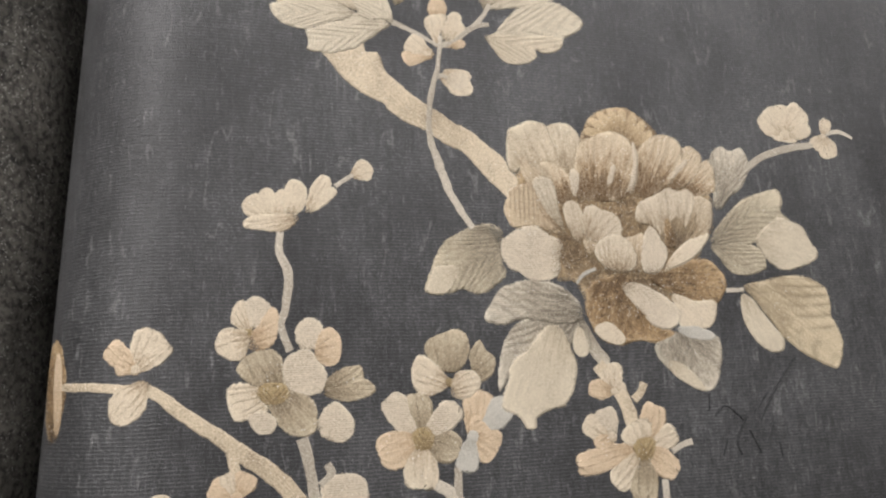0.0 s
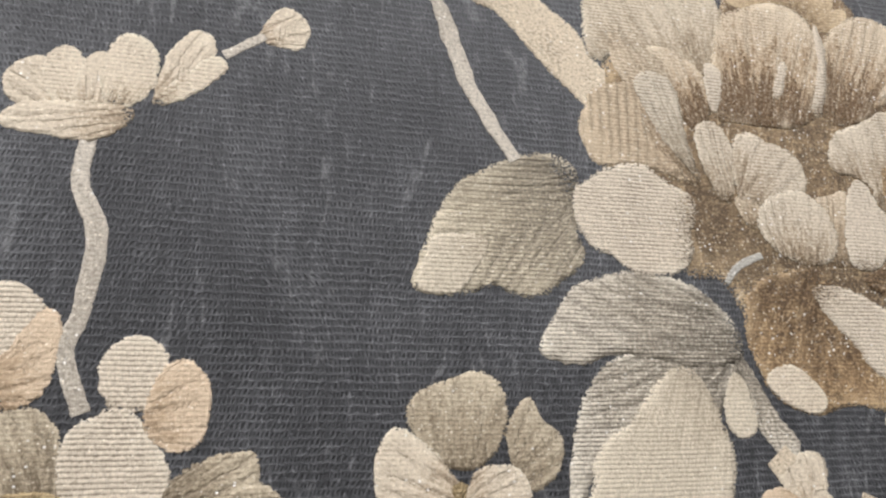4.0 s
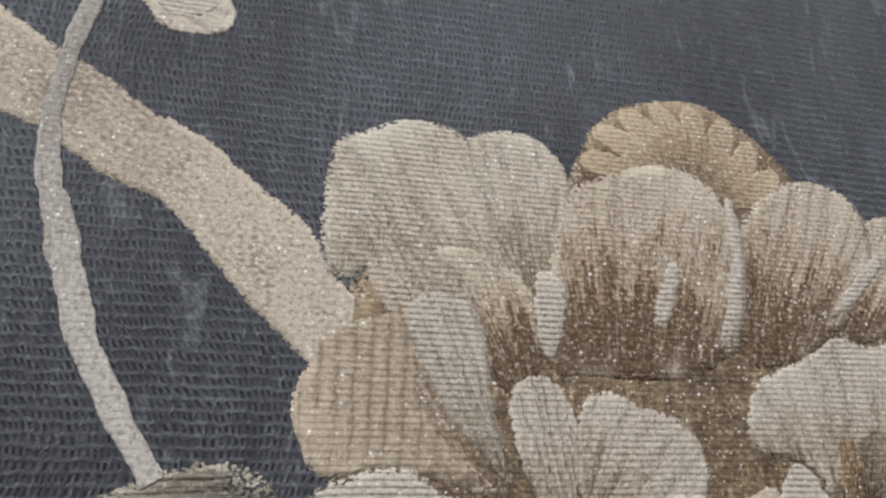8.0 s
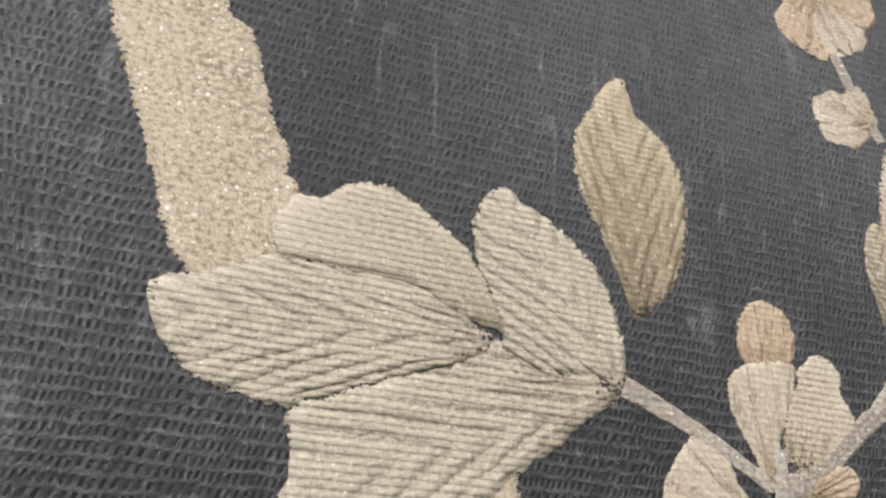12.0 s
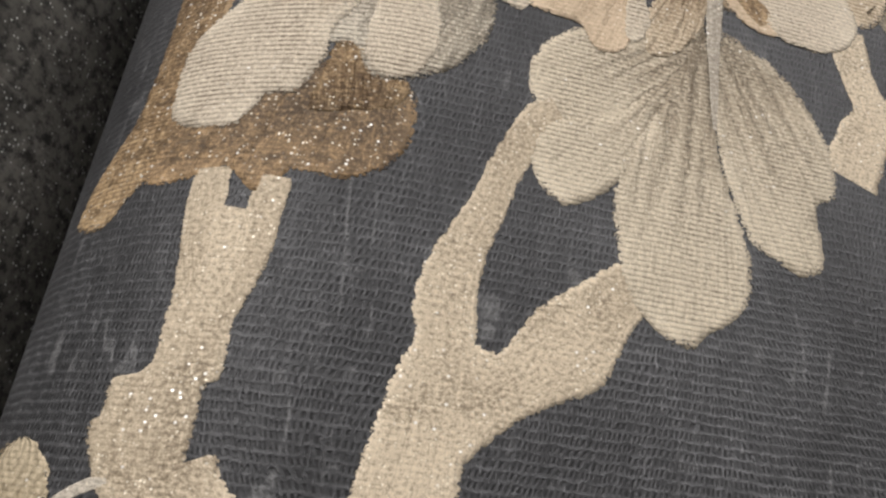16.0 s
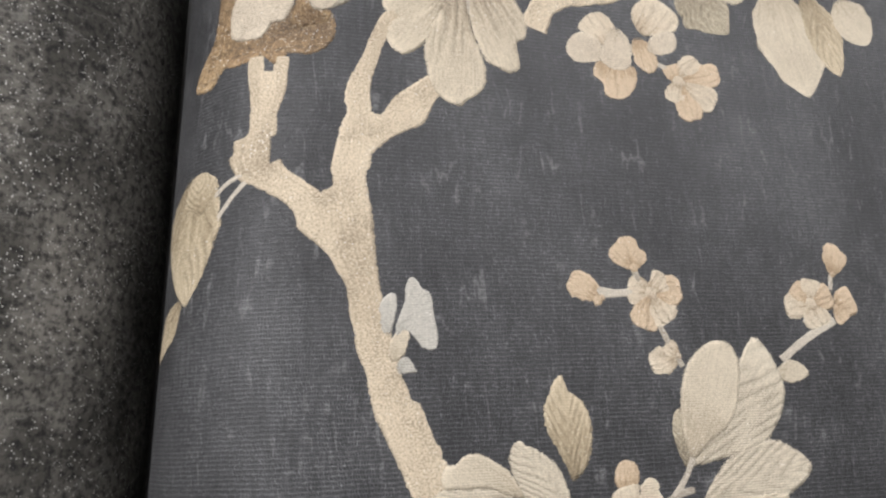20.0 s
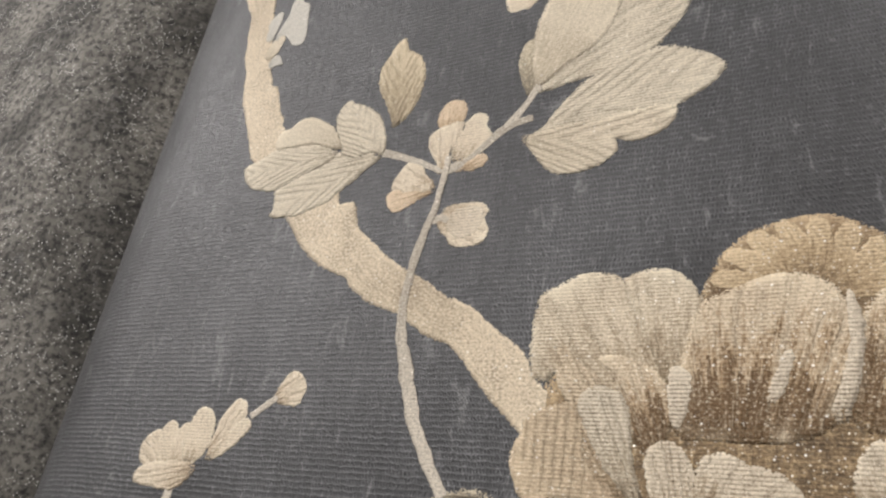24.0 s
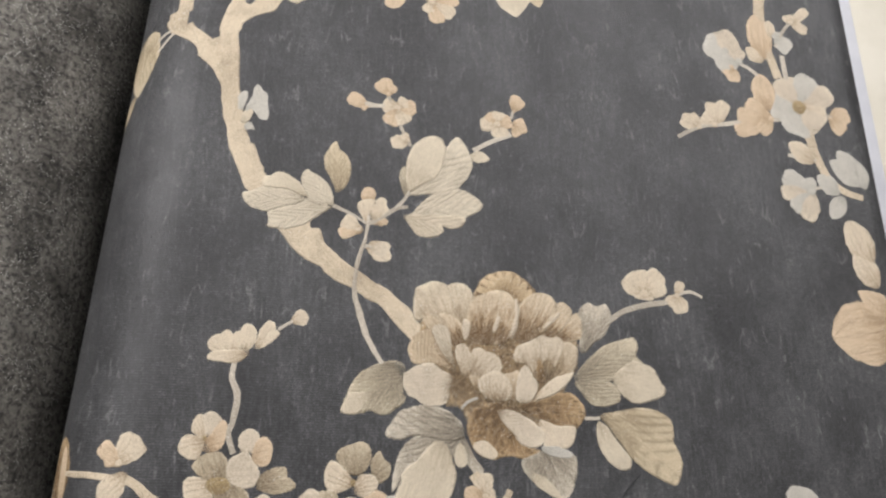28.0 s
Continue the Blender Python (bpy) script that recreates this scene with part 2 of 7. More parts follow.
        rib = k.math("POWER", k.math("MULTIPLY_ADD", k.math("SINE", crest), 0.5, 0.5), 0.45)
        faint = k.ramp(k.noise(k.join(k.math("MULTIPLY", u, 2.0), k.math("MULTIPLY", w, 2.0), k.math("ADD", ofs, 5.0)), 1.0, 2), 0.30, 0.55)
        groove = k.math("MULTIPLY", k.math("SUBTRACT", 1.0, rib), faint)
        base = k.mix(k.math("MULTIPLY", groove, cut), base, [c * 0.85 for c in dark])
        height = k.math("ADD", height, k.math("MULTIPLY", k.math("SUBTRACT", 1.0, groove), 1.6))
    if flutes:
        spent = k.ramp(u, fade, fade - 0.35)
        crease = k.math("ADD", k.math("MULTIPLY", w, flutes * math.pi), k.math("MULTIPLY", k.noise(k.join(k.math("MULTIPLY", u, 1.5), k.math("MULTIPLY", w, 2.0), ofs), 1.0, 2), 5.0))
        crease = k.math("ADD", crease, k.math("MULTIPLY", jag, 3.4))
        fold = k.math("POWER", k.math("ABSOLUTE", k.math("SINE", crease)), 0.55)
        groove = k.math("MULTIPLY", k.math("SUBTRACT", 1.0, fold), k.ramp(k.noise(k.join(k.math("MULTIPLY", u, 3.0), k.math("MULTIPLY", w, 2.0), k.math("ADD", ofs, 9.0)), 1.0, 2), 0.32, 0.55))
        groove = k.math("MULTIPLY", groove, spent)
        base = k.mix(k.math("MULTIPLY", groove, cut), base, [c * 0.85 for c in dark])
        height = k.math("ADD", height, k.math("MULTIPLY", k.math("SUBTRACT", 1.0, groove), 1.6))
    grit = k.noise(k.scaled(p, 1250, 1500), 1.0, 3, 0.75)
    if glint > 0.85:
        mottle = k.noise(k.scaled(p, 260, 330), 1.0, 4, 0.7)
        base = k.mix(k.math("MULTIPLY", k.ramp(mottle, 0.50, 0.36), 0.85), base, [0.75 * c for c in dark])
        base = k.mix(k.math("MULTIPLY", k.ramp(mottle, 0.54, 0.68), 0.55), base, light)
    base = k.mix(k.math("MULTIPLY", gap, 0.95), base, [c * 0.7 for c in dark])
    base = k.mix(k.math("MULTIPLY", k.ramp(grit, 0.52, 0.34), 0.45 * grain + 0.6 * max(0.0, glint - 0.45)), base, [c * 0.6 for c in dark])
    if patchy:
        worn = k.math("MULTIPLY", k.ramp(k.noise(k.scaled(p, 60, 60), 1.0, 4, 0.65), 0.48, 0.66), k.ramp(grit, 0.60, 0.42))
        base = k.mix(k.math("MULTIPLY", worn, patchy), base, [0.75 * c for c in dark])
    pale = [min(0.85, 1.22 * c + 0.03) for c in light]
    base = k.mix(k.math("MULTIPLY", k.ramp(grit, 0.52, 0.68), 0.45), base, pale)
    rim = k.math("MAXIMUM", k.math("POWER", k.math("ABSOLUTE", v), 7.0), k.math("POWER", u, 10.0))
    rim = k.math("MINIMUM", rim, 1.0)
    base = k.mix(k.math("MULTIPLY", k.math("MULTIPLY", rim, k.ramp(cloud, 0.40, 0.60)), 0.6), base, pale)
    # glitter in the thread: fine sparkles painted into the colour as pale dots
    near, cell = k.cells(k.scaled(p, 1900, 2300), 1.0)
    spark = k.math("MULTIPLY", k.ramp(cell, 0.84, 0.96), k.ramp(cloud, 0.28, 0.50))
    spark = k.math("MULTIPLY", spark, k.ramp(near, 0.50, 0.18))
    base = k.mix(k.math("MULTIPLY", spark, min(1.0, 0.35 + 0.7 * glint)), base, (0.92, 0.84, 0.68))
    # larger, sparser glints of the glitter, also painted in as near-white dots
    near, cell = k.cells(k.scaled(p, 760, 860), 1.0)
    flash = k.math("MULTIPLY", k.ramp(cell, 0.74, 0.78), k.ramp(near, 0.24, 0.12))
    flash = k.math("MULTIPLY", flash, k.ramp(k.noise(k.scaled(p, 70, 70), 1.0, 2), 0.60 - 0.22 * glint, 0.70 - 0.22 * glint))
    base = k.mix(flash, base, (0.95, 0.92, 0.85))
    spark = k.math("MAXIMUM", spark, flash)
    height = k.math("ADD", height, k.math("MULTIPLY", grit, 0.7))
    rough = k.math("MULTIPLY_ADD", spark, -0.25, 0.62)
    # loose thread ends: the outline breaks up into single stitches
    side = k.math("MULTIPLY", k.math("SUBTRACT", 1.0, k.math("ABSOLUTE", v)), 2.6)
    ends = k.math("MINIMUM", k.math("MULTIPLY", k.math("SUBTRACT", 1.0, u), 7.0), k.math("MULTIPLY", u, root))
    loose = k.noise(k.scaled(p, 1500, 1900), 1.0, 2, 0.6)
    cover = k.ramp(k.math("ADD", loose, k.math("MINIMUM", side, ends)), 0.50, 0.60)
    return k.done(base, rough, height, 0.00022, 0.85, 0.35, k.math("MULTIPLY", spark, 0.35), cover)


def sparkling_hide():
    """Grey embossed paper with a leathery grain, cloudy stains, fine cracks and silver specks."""
    k = Nodes("grey_grained_paper")
    p = k.uv("sheet")
    big = k.noise(k.scaled(p, 22, 16), 1.0, 5, 0.6)
    grain = k.noise(k.scaled(p, 300, 270), 1.0, 4, 0.7)
    pit_d, _ = k.cells(k.scaled(p, 420, 380), 1.0)
    sp_d, sp_c = k.cells(k.scaled(p, 1050, 950), 1.0)
    speck = k.math("MULTIPLY", k.ramp(sp_c, 0.70, 0.80), k.ramp(sp_d, 0.42, 0.15))
    speck = k.math("MULTIPLY", speck, k.ramp(k.noise(k.scaled(p, 40, 40), 1.0, 3), 0.34, 0.56))
    vein = k.ramp(k.math("ABSOLUTE", k.math("SUBTRACT", k.noise(k.scaled(p, 14, 30, 1, 0.5), 1.0, 5, 0.6), 0.5)), 0.012, 0.0)
    col = k.mix(k.ramp(big, 0.36, 0.64), (0.077, 0.073, 0.063), (0.232, 0.219, 0.192))
    col = k.mix(k.math("MULTIPLY", k.ramp(grain, 0.60, 0.34), 0.85), col, (0.012, 0.012, 0.013))
    blot = k.noise(k.scaled(p, 150, 70), 1.0, 5, 0.75)
    col = k.mix(k.math("MULTIPLY", k.ramp(blot, 0.58, 0.78), 0.28), col, (0.03, 0.03, 0.034))
    col = k.mix(k.math("MULTIPLY", vein, 0.25), col, (0.3, 0.29, 0.27))
    col = k.mix(k.math("MULTIPLY", speck, 0.9), col, (0.8, 0.79, 0.74))
    h = k.math("ADD", k.math("MULTIPLY", grain, 1.0), k.math("MULTIPLY", pit_d, 0.5))
    rough = k.math("MULTIPLY_ADD", speck, -0.35, 0.78)
    return k.done(col, rough, h, 0.0005, 0.9, 0.18, k.math("MULTIPLY", speck, 0.5))


def plain(name, a, b, scale, rough, bump=0.0001):
    k = Nodes(name)
    p = k.place()
    n = k.noise(p, scale, 5, 0.6)
    return k.done(k.mix(k.ramp(n, 0.3, 0.7), a, b), rough, k.noise(p, scale * 9, 4), bump, 0.6, 0.35)


CLOTH = woven_paper()
HIDE = sparkling_hide()
WHITE_PAPER = plain("white_paper", (0.74, 0.75, 0.80), (0.82, 0.83, 0.87), 30, 0.6)
CREAM_PAPER = plain("cream_paper", (0.70, 0.66, 0.55), (0.78, 0.74, 0.63), 18, 0.65)
# charcoal paper darkened to paint in the shade along the wrinkles
SHADED_CREASE = plain("shaded_crease_paper", (0.012, 0.0125, 0.014), (0.035, 0.0355, 0.037), 900, 0.5, 0.0002)
BOARD = plain("grey_board", (0.10, 0.10, 0.10), (0.14, 0.14, 0.14), 40, 0.7)
TABLE = plain("pale_laminate", (0.50, 0.46, 0.40), (0.58, 0.54, 0.47), 9, 0.45)
WALL_PAINT = plain("white_wall_paint", (0.74, 0.73, 0.71), (0.80, 0.79, 0.77), 3, 0.85, 0.0004)
FLOOR_MAT = plain("grey_floor", (0.28, 0.27, 0.26), (0.36, 0.35, 0.34), 2.5, 0.6, 0.0004)

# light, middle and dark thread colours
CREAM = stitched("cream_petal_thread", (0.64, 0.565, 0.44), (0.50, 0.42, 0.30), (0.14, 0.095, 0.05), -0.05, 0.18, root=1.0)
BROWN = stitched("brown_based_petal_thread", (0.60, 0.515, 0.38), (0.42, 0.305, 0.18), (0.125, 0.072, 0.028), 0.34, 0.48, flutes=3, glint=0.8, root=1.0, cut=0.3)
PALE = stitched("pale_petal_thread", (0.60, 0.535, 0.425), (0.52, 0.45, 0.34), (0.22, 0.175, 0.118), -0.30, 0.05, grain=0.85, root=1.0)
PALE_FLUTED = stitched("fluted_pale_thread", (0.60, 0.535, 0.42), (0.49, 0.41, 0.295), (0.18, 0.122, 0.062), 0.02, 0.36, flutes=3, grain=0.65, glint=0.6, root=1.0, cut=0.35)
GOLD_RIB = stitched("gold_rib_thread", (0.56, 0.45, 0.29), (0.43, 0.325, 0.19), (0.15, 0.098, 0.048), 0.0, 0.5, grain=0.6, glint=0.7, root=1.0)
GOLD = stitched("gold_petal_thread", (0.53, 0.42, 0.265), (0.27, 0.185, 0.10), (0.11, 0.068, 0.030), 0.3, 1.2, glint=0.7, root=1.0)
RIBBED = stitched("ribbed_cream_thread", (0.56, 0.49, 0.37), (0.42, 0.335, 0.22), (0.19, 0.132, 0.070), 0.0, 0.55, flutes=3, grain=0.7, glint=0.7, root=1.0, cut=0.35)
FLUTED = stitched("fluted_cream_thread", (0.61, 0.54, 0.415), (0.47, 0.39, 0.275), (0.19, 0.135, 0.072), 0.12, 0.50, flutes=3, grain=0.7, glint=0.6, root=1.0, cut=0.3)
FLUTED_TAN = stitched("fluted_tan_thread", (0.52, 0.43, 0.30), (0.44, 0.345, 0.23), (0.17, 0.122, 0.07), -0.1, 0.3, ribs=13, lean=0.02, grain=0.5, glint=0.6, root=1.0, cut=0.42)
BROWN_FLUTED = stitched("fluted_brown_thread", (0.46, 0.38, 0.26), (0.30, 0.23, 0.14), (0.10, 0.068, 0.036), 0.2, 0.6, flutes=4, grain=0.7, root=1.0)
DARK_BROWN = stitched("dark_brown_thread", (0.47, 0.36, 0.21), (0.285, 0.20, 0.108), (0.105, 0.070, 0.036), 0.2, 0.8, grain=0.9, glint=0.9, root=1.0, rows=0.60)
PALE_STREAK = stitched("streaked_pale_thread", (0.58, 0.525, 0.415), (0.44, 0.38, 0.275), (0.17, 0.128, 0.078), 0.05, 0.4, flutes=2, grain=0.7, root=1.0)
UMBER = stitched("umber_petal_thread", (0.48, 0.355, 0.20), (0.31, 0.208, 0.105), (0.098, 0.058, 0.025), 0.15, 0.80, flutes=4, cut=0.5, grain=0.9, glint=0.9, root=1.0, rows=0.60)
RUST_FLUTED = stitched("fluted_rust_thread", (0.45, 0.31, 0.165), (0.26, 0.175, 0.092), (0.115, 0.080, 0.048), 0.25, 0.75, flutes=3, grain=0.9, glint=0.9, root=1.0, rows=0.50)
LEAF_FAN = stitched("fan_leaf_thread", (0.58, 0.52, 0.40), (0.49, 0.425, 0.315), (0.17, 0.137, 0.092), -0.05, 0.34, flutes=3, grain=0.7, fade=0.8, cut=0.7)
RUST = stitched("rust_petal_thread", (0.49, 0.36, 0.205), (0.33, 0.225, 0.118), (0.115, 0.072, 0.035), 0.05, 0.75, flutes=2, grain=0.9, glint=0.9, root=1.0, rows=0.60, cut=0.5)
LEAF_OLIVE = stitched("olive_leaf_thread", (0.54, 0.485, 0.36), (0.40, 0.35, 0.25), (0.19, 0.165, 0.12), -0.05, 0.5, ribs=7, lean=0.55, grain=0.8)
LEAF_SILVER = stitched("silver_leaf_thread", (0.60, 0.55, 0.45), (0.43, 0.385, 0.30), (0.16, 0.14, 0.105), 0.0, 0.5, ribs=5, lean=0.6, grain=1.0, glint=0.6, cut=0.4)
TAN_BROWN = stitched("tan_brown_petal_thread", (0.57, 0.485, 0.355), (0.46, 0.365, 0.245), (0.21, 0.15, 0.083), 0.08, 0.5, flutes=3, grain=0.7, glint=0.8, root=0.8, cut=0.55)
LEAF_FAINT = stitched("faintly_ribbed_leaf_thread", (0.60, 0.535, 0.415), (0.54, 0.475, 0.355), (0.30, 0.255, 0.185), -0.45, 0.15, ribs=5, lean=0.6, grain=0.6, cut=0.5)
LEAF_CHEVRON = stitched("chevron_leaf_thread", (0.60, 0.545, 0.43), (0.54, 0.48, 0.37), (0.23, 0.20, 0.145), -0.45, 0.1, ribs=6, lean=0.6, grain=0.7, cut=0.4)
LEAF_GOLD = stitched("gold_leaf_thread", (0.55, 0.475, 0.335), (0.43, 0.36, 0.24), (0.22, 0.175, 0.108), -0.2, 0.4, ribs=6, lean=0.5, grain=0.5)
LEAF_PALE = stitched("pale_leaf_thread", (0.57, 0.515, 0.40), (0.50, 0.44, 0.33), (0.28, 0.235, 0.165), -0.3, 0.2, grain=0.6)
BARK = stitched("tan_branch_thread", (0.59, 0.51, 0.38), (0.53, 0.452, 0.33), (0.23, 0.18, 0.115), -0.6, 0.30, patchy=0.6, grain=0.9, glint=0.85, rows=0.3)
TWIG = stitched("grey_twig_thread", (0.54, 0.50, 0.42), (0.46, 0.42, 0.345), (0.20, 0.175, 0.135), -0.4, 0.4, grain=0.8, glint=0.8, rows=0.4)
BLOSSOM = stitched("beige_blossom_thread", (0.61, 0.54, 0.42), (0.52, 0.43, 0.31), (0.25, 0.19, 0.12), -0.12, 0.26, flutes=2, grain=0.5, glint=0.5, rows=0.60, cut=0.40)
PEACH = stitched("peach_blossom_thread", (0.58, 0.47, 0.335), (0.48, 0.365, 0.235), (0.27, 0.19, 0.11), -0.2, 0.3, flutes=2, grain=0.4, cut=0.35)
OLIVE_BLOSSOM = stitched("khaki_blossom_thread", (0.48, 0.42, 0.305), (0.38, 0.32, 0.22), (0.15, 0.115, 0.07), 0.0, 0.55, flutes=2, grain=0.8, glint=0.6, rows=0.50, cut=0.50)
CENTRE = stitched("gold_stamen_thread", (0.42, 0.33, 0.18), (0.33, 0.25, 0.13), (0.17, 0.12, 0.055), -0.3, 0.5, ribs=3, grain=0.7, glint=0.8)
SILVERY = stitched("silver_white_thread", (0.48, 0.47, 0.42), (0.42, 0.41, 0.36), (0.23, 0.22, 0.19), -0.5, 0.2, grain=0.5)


# ---- helpers for things and parts ----
def part(name, bm, material, parent, label=""):
    me = bpy.data.meshes.new(name)
    bm.normal_update()
    bm.to_mesh(me)
    bm.free()
    me.materials.append(material)
    for f in me.polygons:
        f.use_smooth = True
    ob = new(name, me)
    if parent is not None:
        ob.parent = parent
    if label:
        tagged(ob, label)
    return ob


def slab(x0, x1, y0, y1, z0, z1, bevel=0.0):
    bm = bmesh.new()
    bmesh.ops.create_cube(bm, size=1.0, matrix=Matrix.LocRotScale(((x0 + x1) / 2, (y0 + y1) / 2, (z0 + z1) / 2), None, (x1 - x0, y1 - y0, z1 - z0)))
    if bevel:
        bmesh.ops.bevel(bm, geom=list(bm.edges), offset=bevel, segments=2, affect="EDGES")
    return bm


# ---- the page: flat, rolling down into the gutter along its inner edge ----
FLAT_X, ROLL = -0.055, 0.057


def bend(s, y, h=0.0):
    """The place of a point of the sheet: s across it, y along it, h above its face."""
    skew = 0.035 * y
    d = FLAT_X - (s - skew)
    if d <= 0:
        return Vector((s, y, h))
    a = min(d / ROLL, 1.75)
    rest = d - a * ROLL
    x = FLAT_X - math.sin(a) * (ROLL + h) - math.cos(a) * rest + skew
    z = -ROLL + math.cos(a) * (ROLL + h) - math.sin(a) * rest
    return Vector((x, y, z))


def sheet(path, s_list, y_list, thick):
    """A bent sheet with a top, a bottom and edges; its map is in metres."""
    bm = bmesh.new()
    uv = bm.loops.layers.uv.new("sheet")
    top = [[bm.verts.new(path(s, y, 0.0)) for s in s_list] for y in y_list]
    low = [[bm.verts.new(path(s, y, -thick)) for s in s_list] for y in y_list]
    at = {}
    for j, y in enumerate(y_list):
        for i, s in enumerate(s_list):
            at[top[j][i]] = at[low[j][i]] = (s, y)
    ni, nj = len(s_list), len(y_list)
    quads = []
    for j in range(nj - 1):
        for i in range(ni - 1):
            quads.append((top[j][i], top[j][i + 1], top[j + 1][i + 1], top[j + 1][i]))
            quads.append((low[j + 1][i], low[j + 1][i + 1], low[j][i + 1], low[j][i]))
    for j in range(nj - 1):
        quads.append((low[j][0], top[j][0], top[j + 1][0], low[j + 1][0]))
        quads.append((top[j][-1], low[j][-1], low[j + 1][-1], top[j + 1][-1]))
    for i in range(ni - 1):
        quads.append((top[0][i], low[0][i], low[0][i + 1], top[0][i + 1]))
        quads.append((low[-1][i], top[-1][i], top[-1][i + 1], low[-1][i + 1]))
    for q in quads:
        f = bm.faces.new(q)
        for lp in f.loops:
            lp[uv].uv = at[lp.vert]
    return bm


def steps(a, b, n):
    return [a + (b - a) * i / n for i in range(n + 1)]


Y0, Y1 = -0.34, 0.36
page = part("wallpaper_page", sheet(bend, steps(-0.205, FLAT_X + 0.02, 64)[:-1] + steps(FLAT_X + 0.02, 0.4395, 40), steps(Y0, Y1, 40), 0.0006), CLOTH, None)
tagged(page, "charcoal woven wallpaper page with raised cream flowers, curling into gutter", "wallpaper page")


def bend_left(s, y, h=0.0):
    """The facing page rises out of the gutter to the other side."""
    r = 0.100
    gut = -0.1260 + 0.035 * y
    start = -0.28
    c = Vector((gut - r * math.cos(start), y, -0.119))
    a = min(start + s / r, math.pi / 2)
    rest = max(0.0, s - r * (math.pi / 2 - start))
    x = c.x + math.cos(a) * (r + h) - rest
    z = c.z + math.sin(a) * (r + h) + 0.002 * math.sin(rest * 9)
    return Vector((x, y, z))


facing = part("facing_page", sheet(bend_left, list(reversed(steps(0.0, 0.46, 90))), steps(Y0, Y1, 24), 0.0008), HIDE, None)
tagged(facing, "grey leather-grained wallpaper page with silver specks beside the gutter", "wallpaper page")

# ---- the rest of the sample book, the table and the room ----
white = part("white_page", slab(-0.02, 0.4515, Y0, Y1, -0.0032, -0.0012, 0.0004), WHITE_PAPER, None)
tagged(white, "white backing page showing beyond the dark page's edge", "page")
cream = part("cream_page", slab(-0.02, 0.60, Y0 - 0.02, Y1 + 0.02, -0.0095, -0.0040, 0.0008), CREAM_PAPER, None)
tagged(cream, "cream paper page lying under the white page", "page")
block = part("page_block", slab(-0.03, 0.43, Y0 + 0.005, Y1 - 0.005, -0.150, -0.0100, 0.001), CREAM_PAPER, None)
tagged(block, "thick block of sample pages under the open page", "page block")
block_l = part("page_block", slab(-0.56, -0.275, Y0 + 0.005, Y1 - 0.005, -0.150, -0.0205, 0.001), CREAM_PAPER, None)
tagged(block_l, "thick block of sample pages under the facing page", "page block")
cover = part("book_cover", slab(-0.60, 0.62, Y0 - 0.03, Y1 + 0.03, -0.156, -0.1502, 0.001), BOARD, None)
tagged(cover, "grey board cover of the open sample book on the table", "book cover")


def table():
    root = new("table")
    part("tabletop", slab(-1.0, 1.1, -0.6, 0.7, -0.186, -0.1562, 0.003), TABLE, root)
    for x in (-0.92, 1.02):
        for y in (-0.52, 0.62):
            part("leg", slab(x - 0.03, x + 0.03, y - 0.03, y + 0.03, -0.906, -0.1862, 0.003), TABLE, root)
    tagged(root, "pale laminate table under the open sample book", "table")


table()
for name, box, m in (
    ("floor", (-2.6, 2.6, -2.6, 2.6, -0.99, -0.906), FLOOR_MAT),
    ("ceiling", (-2.6, 2.6, -2.6, 2.6, 1.70, 1.80), WALL_PAINT),
    ("wall_west", (-2.7, -2.6, -2.6, 2.6, -0.906, 1.70), WALL_PAINT),
    ("wall_east", (2.6, 2.7, -2.6, 2.6, -0.906, 1.70), WALL_PAINT),
    ("wall_south", (-2.7, 2.7, -2.7, -2.6, -0.906, 1.70), WALL_PAINT),
    ("wall_north", (-2.7, 2.7, 2.6, 2.7, -0.906, 1.70), WALL_PAINT),
):
    tagged(part(name, slab(*box), m, None), f"plain {name.split('_')[0]} of the room", name.split("_")[0], kind="structure")

# ---- raised motifs on the page; places in millimetres on the sheet ----
MM = 0.001
LAYER = 0.2  # millimetres of thread to one unit of lift


def profile(u, base, belly, tip):
    """Half width along a petal, 0..1: belly is where it is widest, tip how blunt its end is (1 round, 0 pointed)."""
    if u < belly:
        t = u / belly
        return base + (1 - base) * math.sin(t * math.pi / 2) ** 0.9
    t = (u - belly) / (1 - belly)
    return (1 - t ** (1.0 + 1.8 * tip)) ** (1.0 - 0.5 * tip)


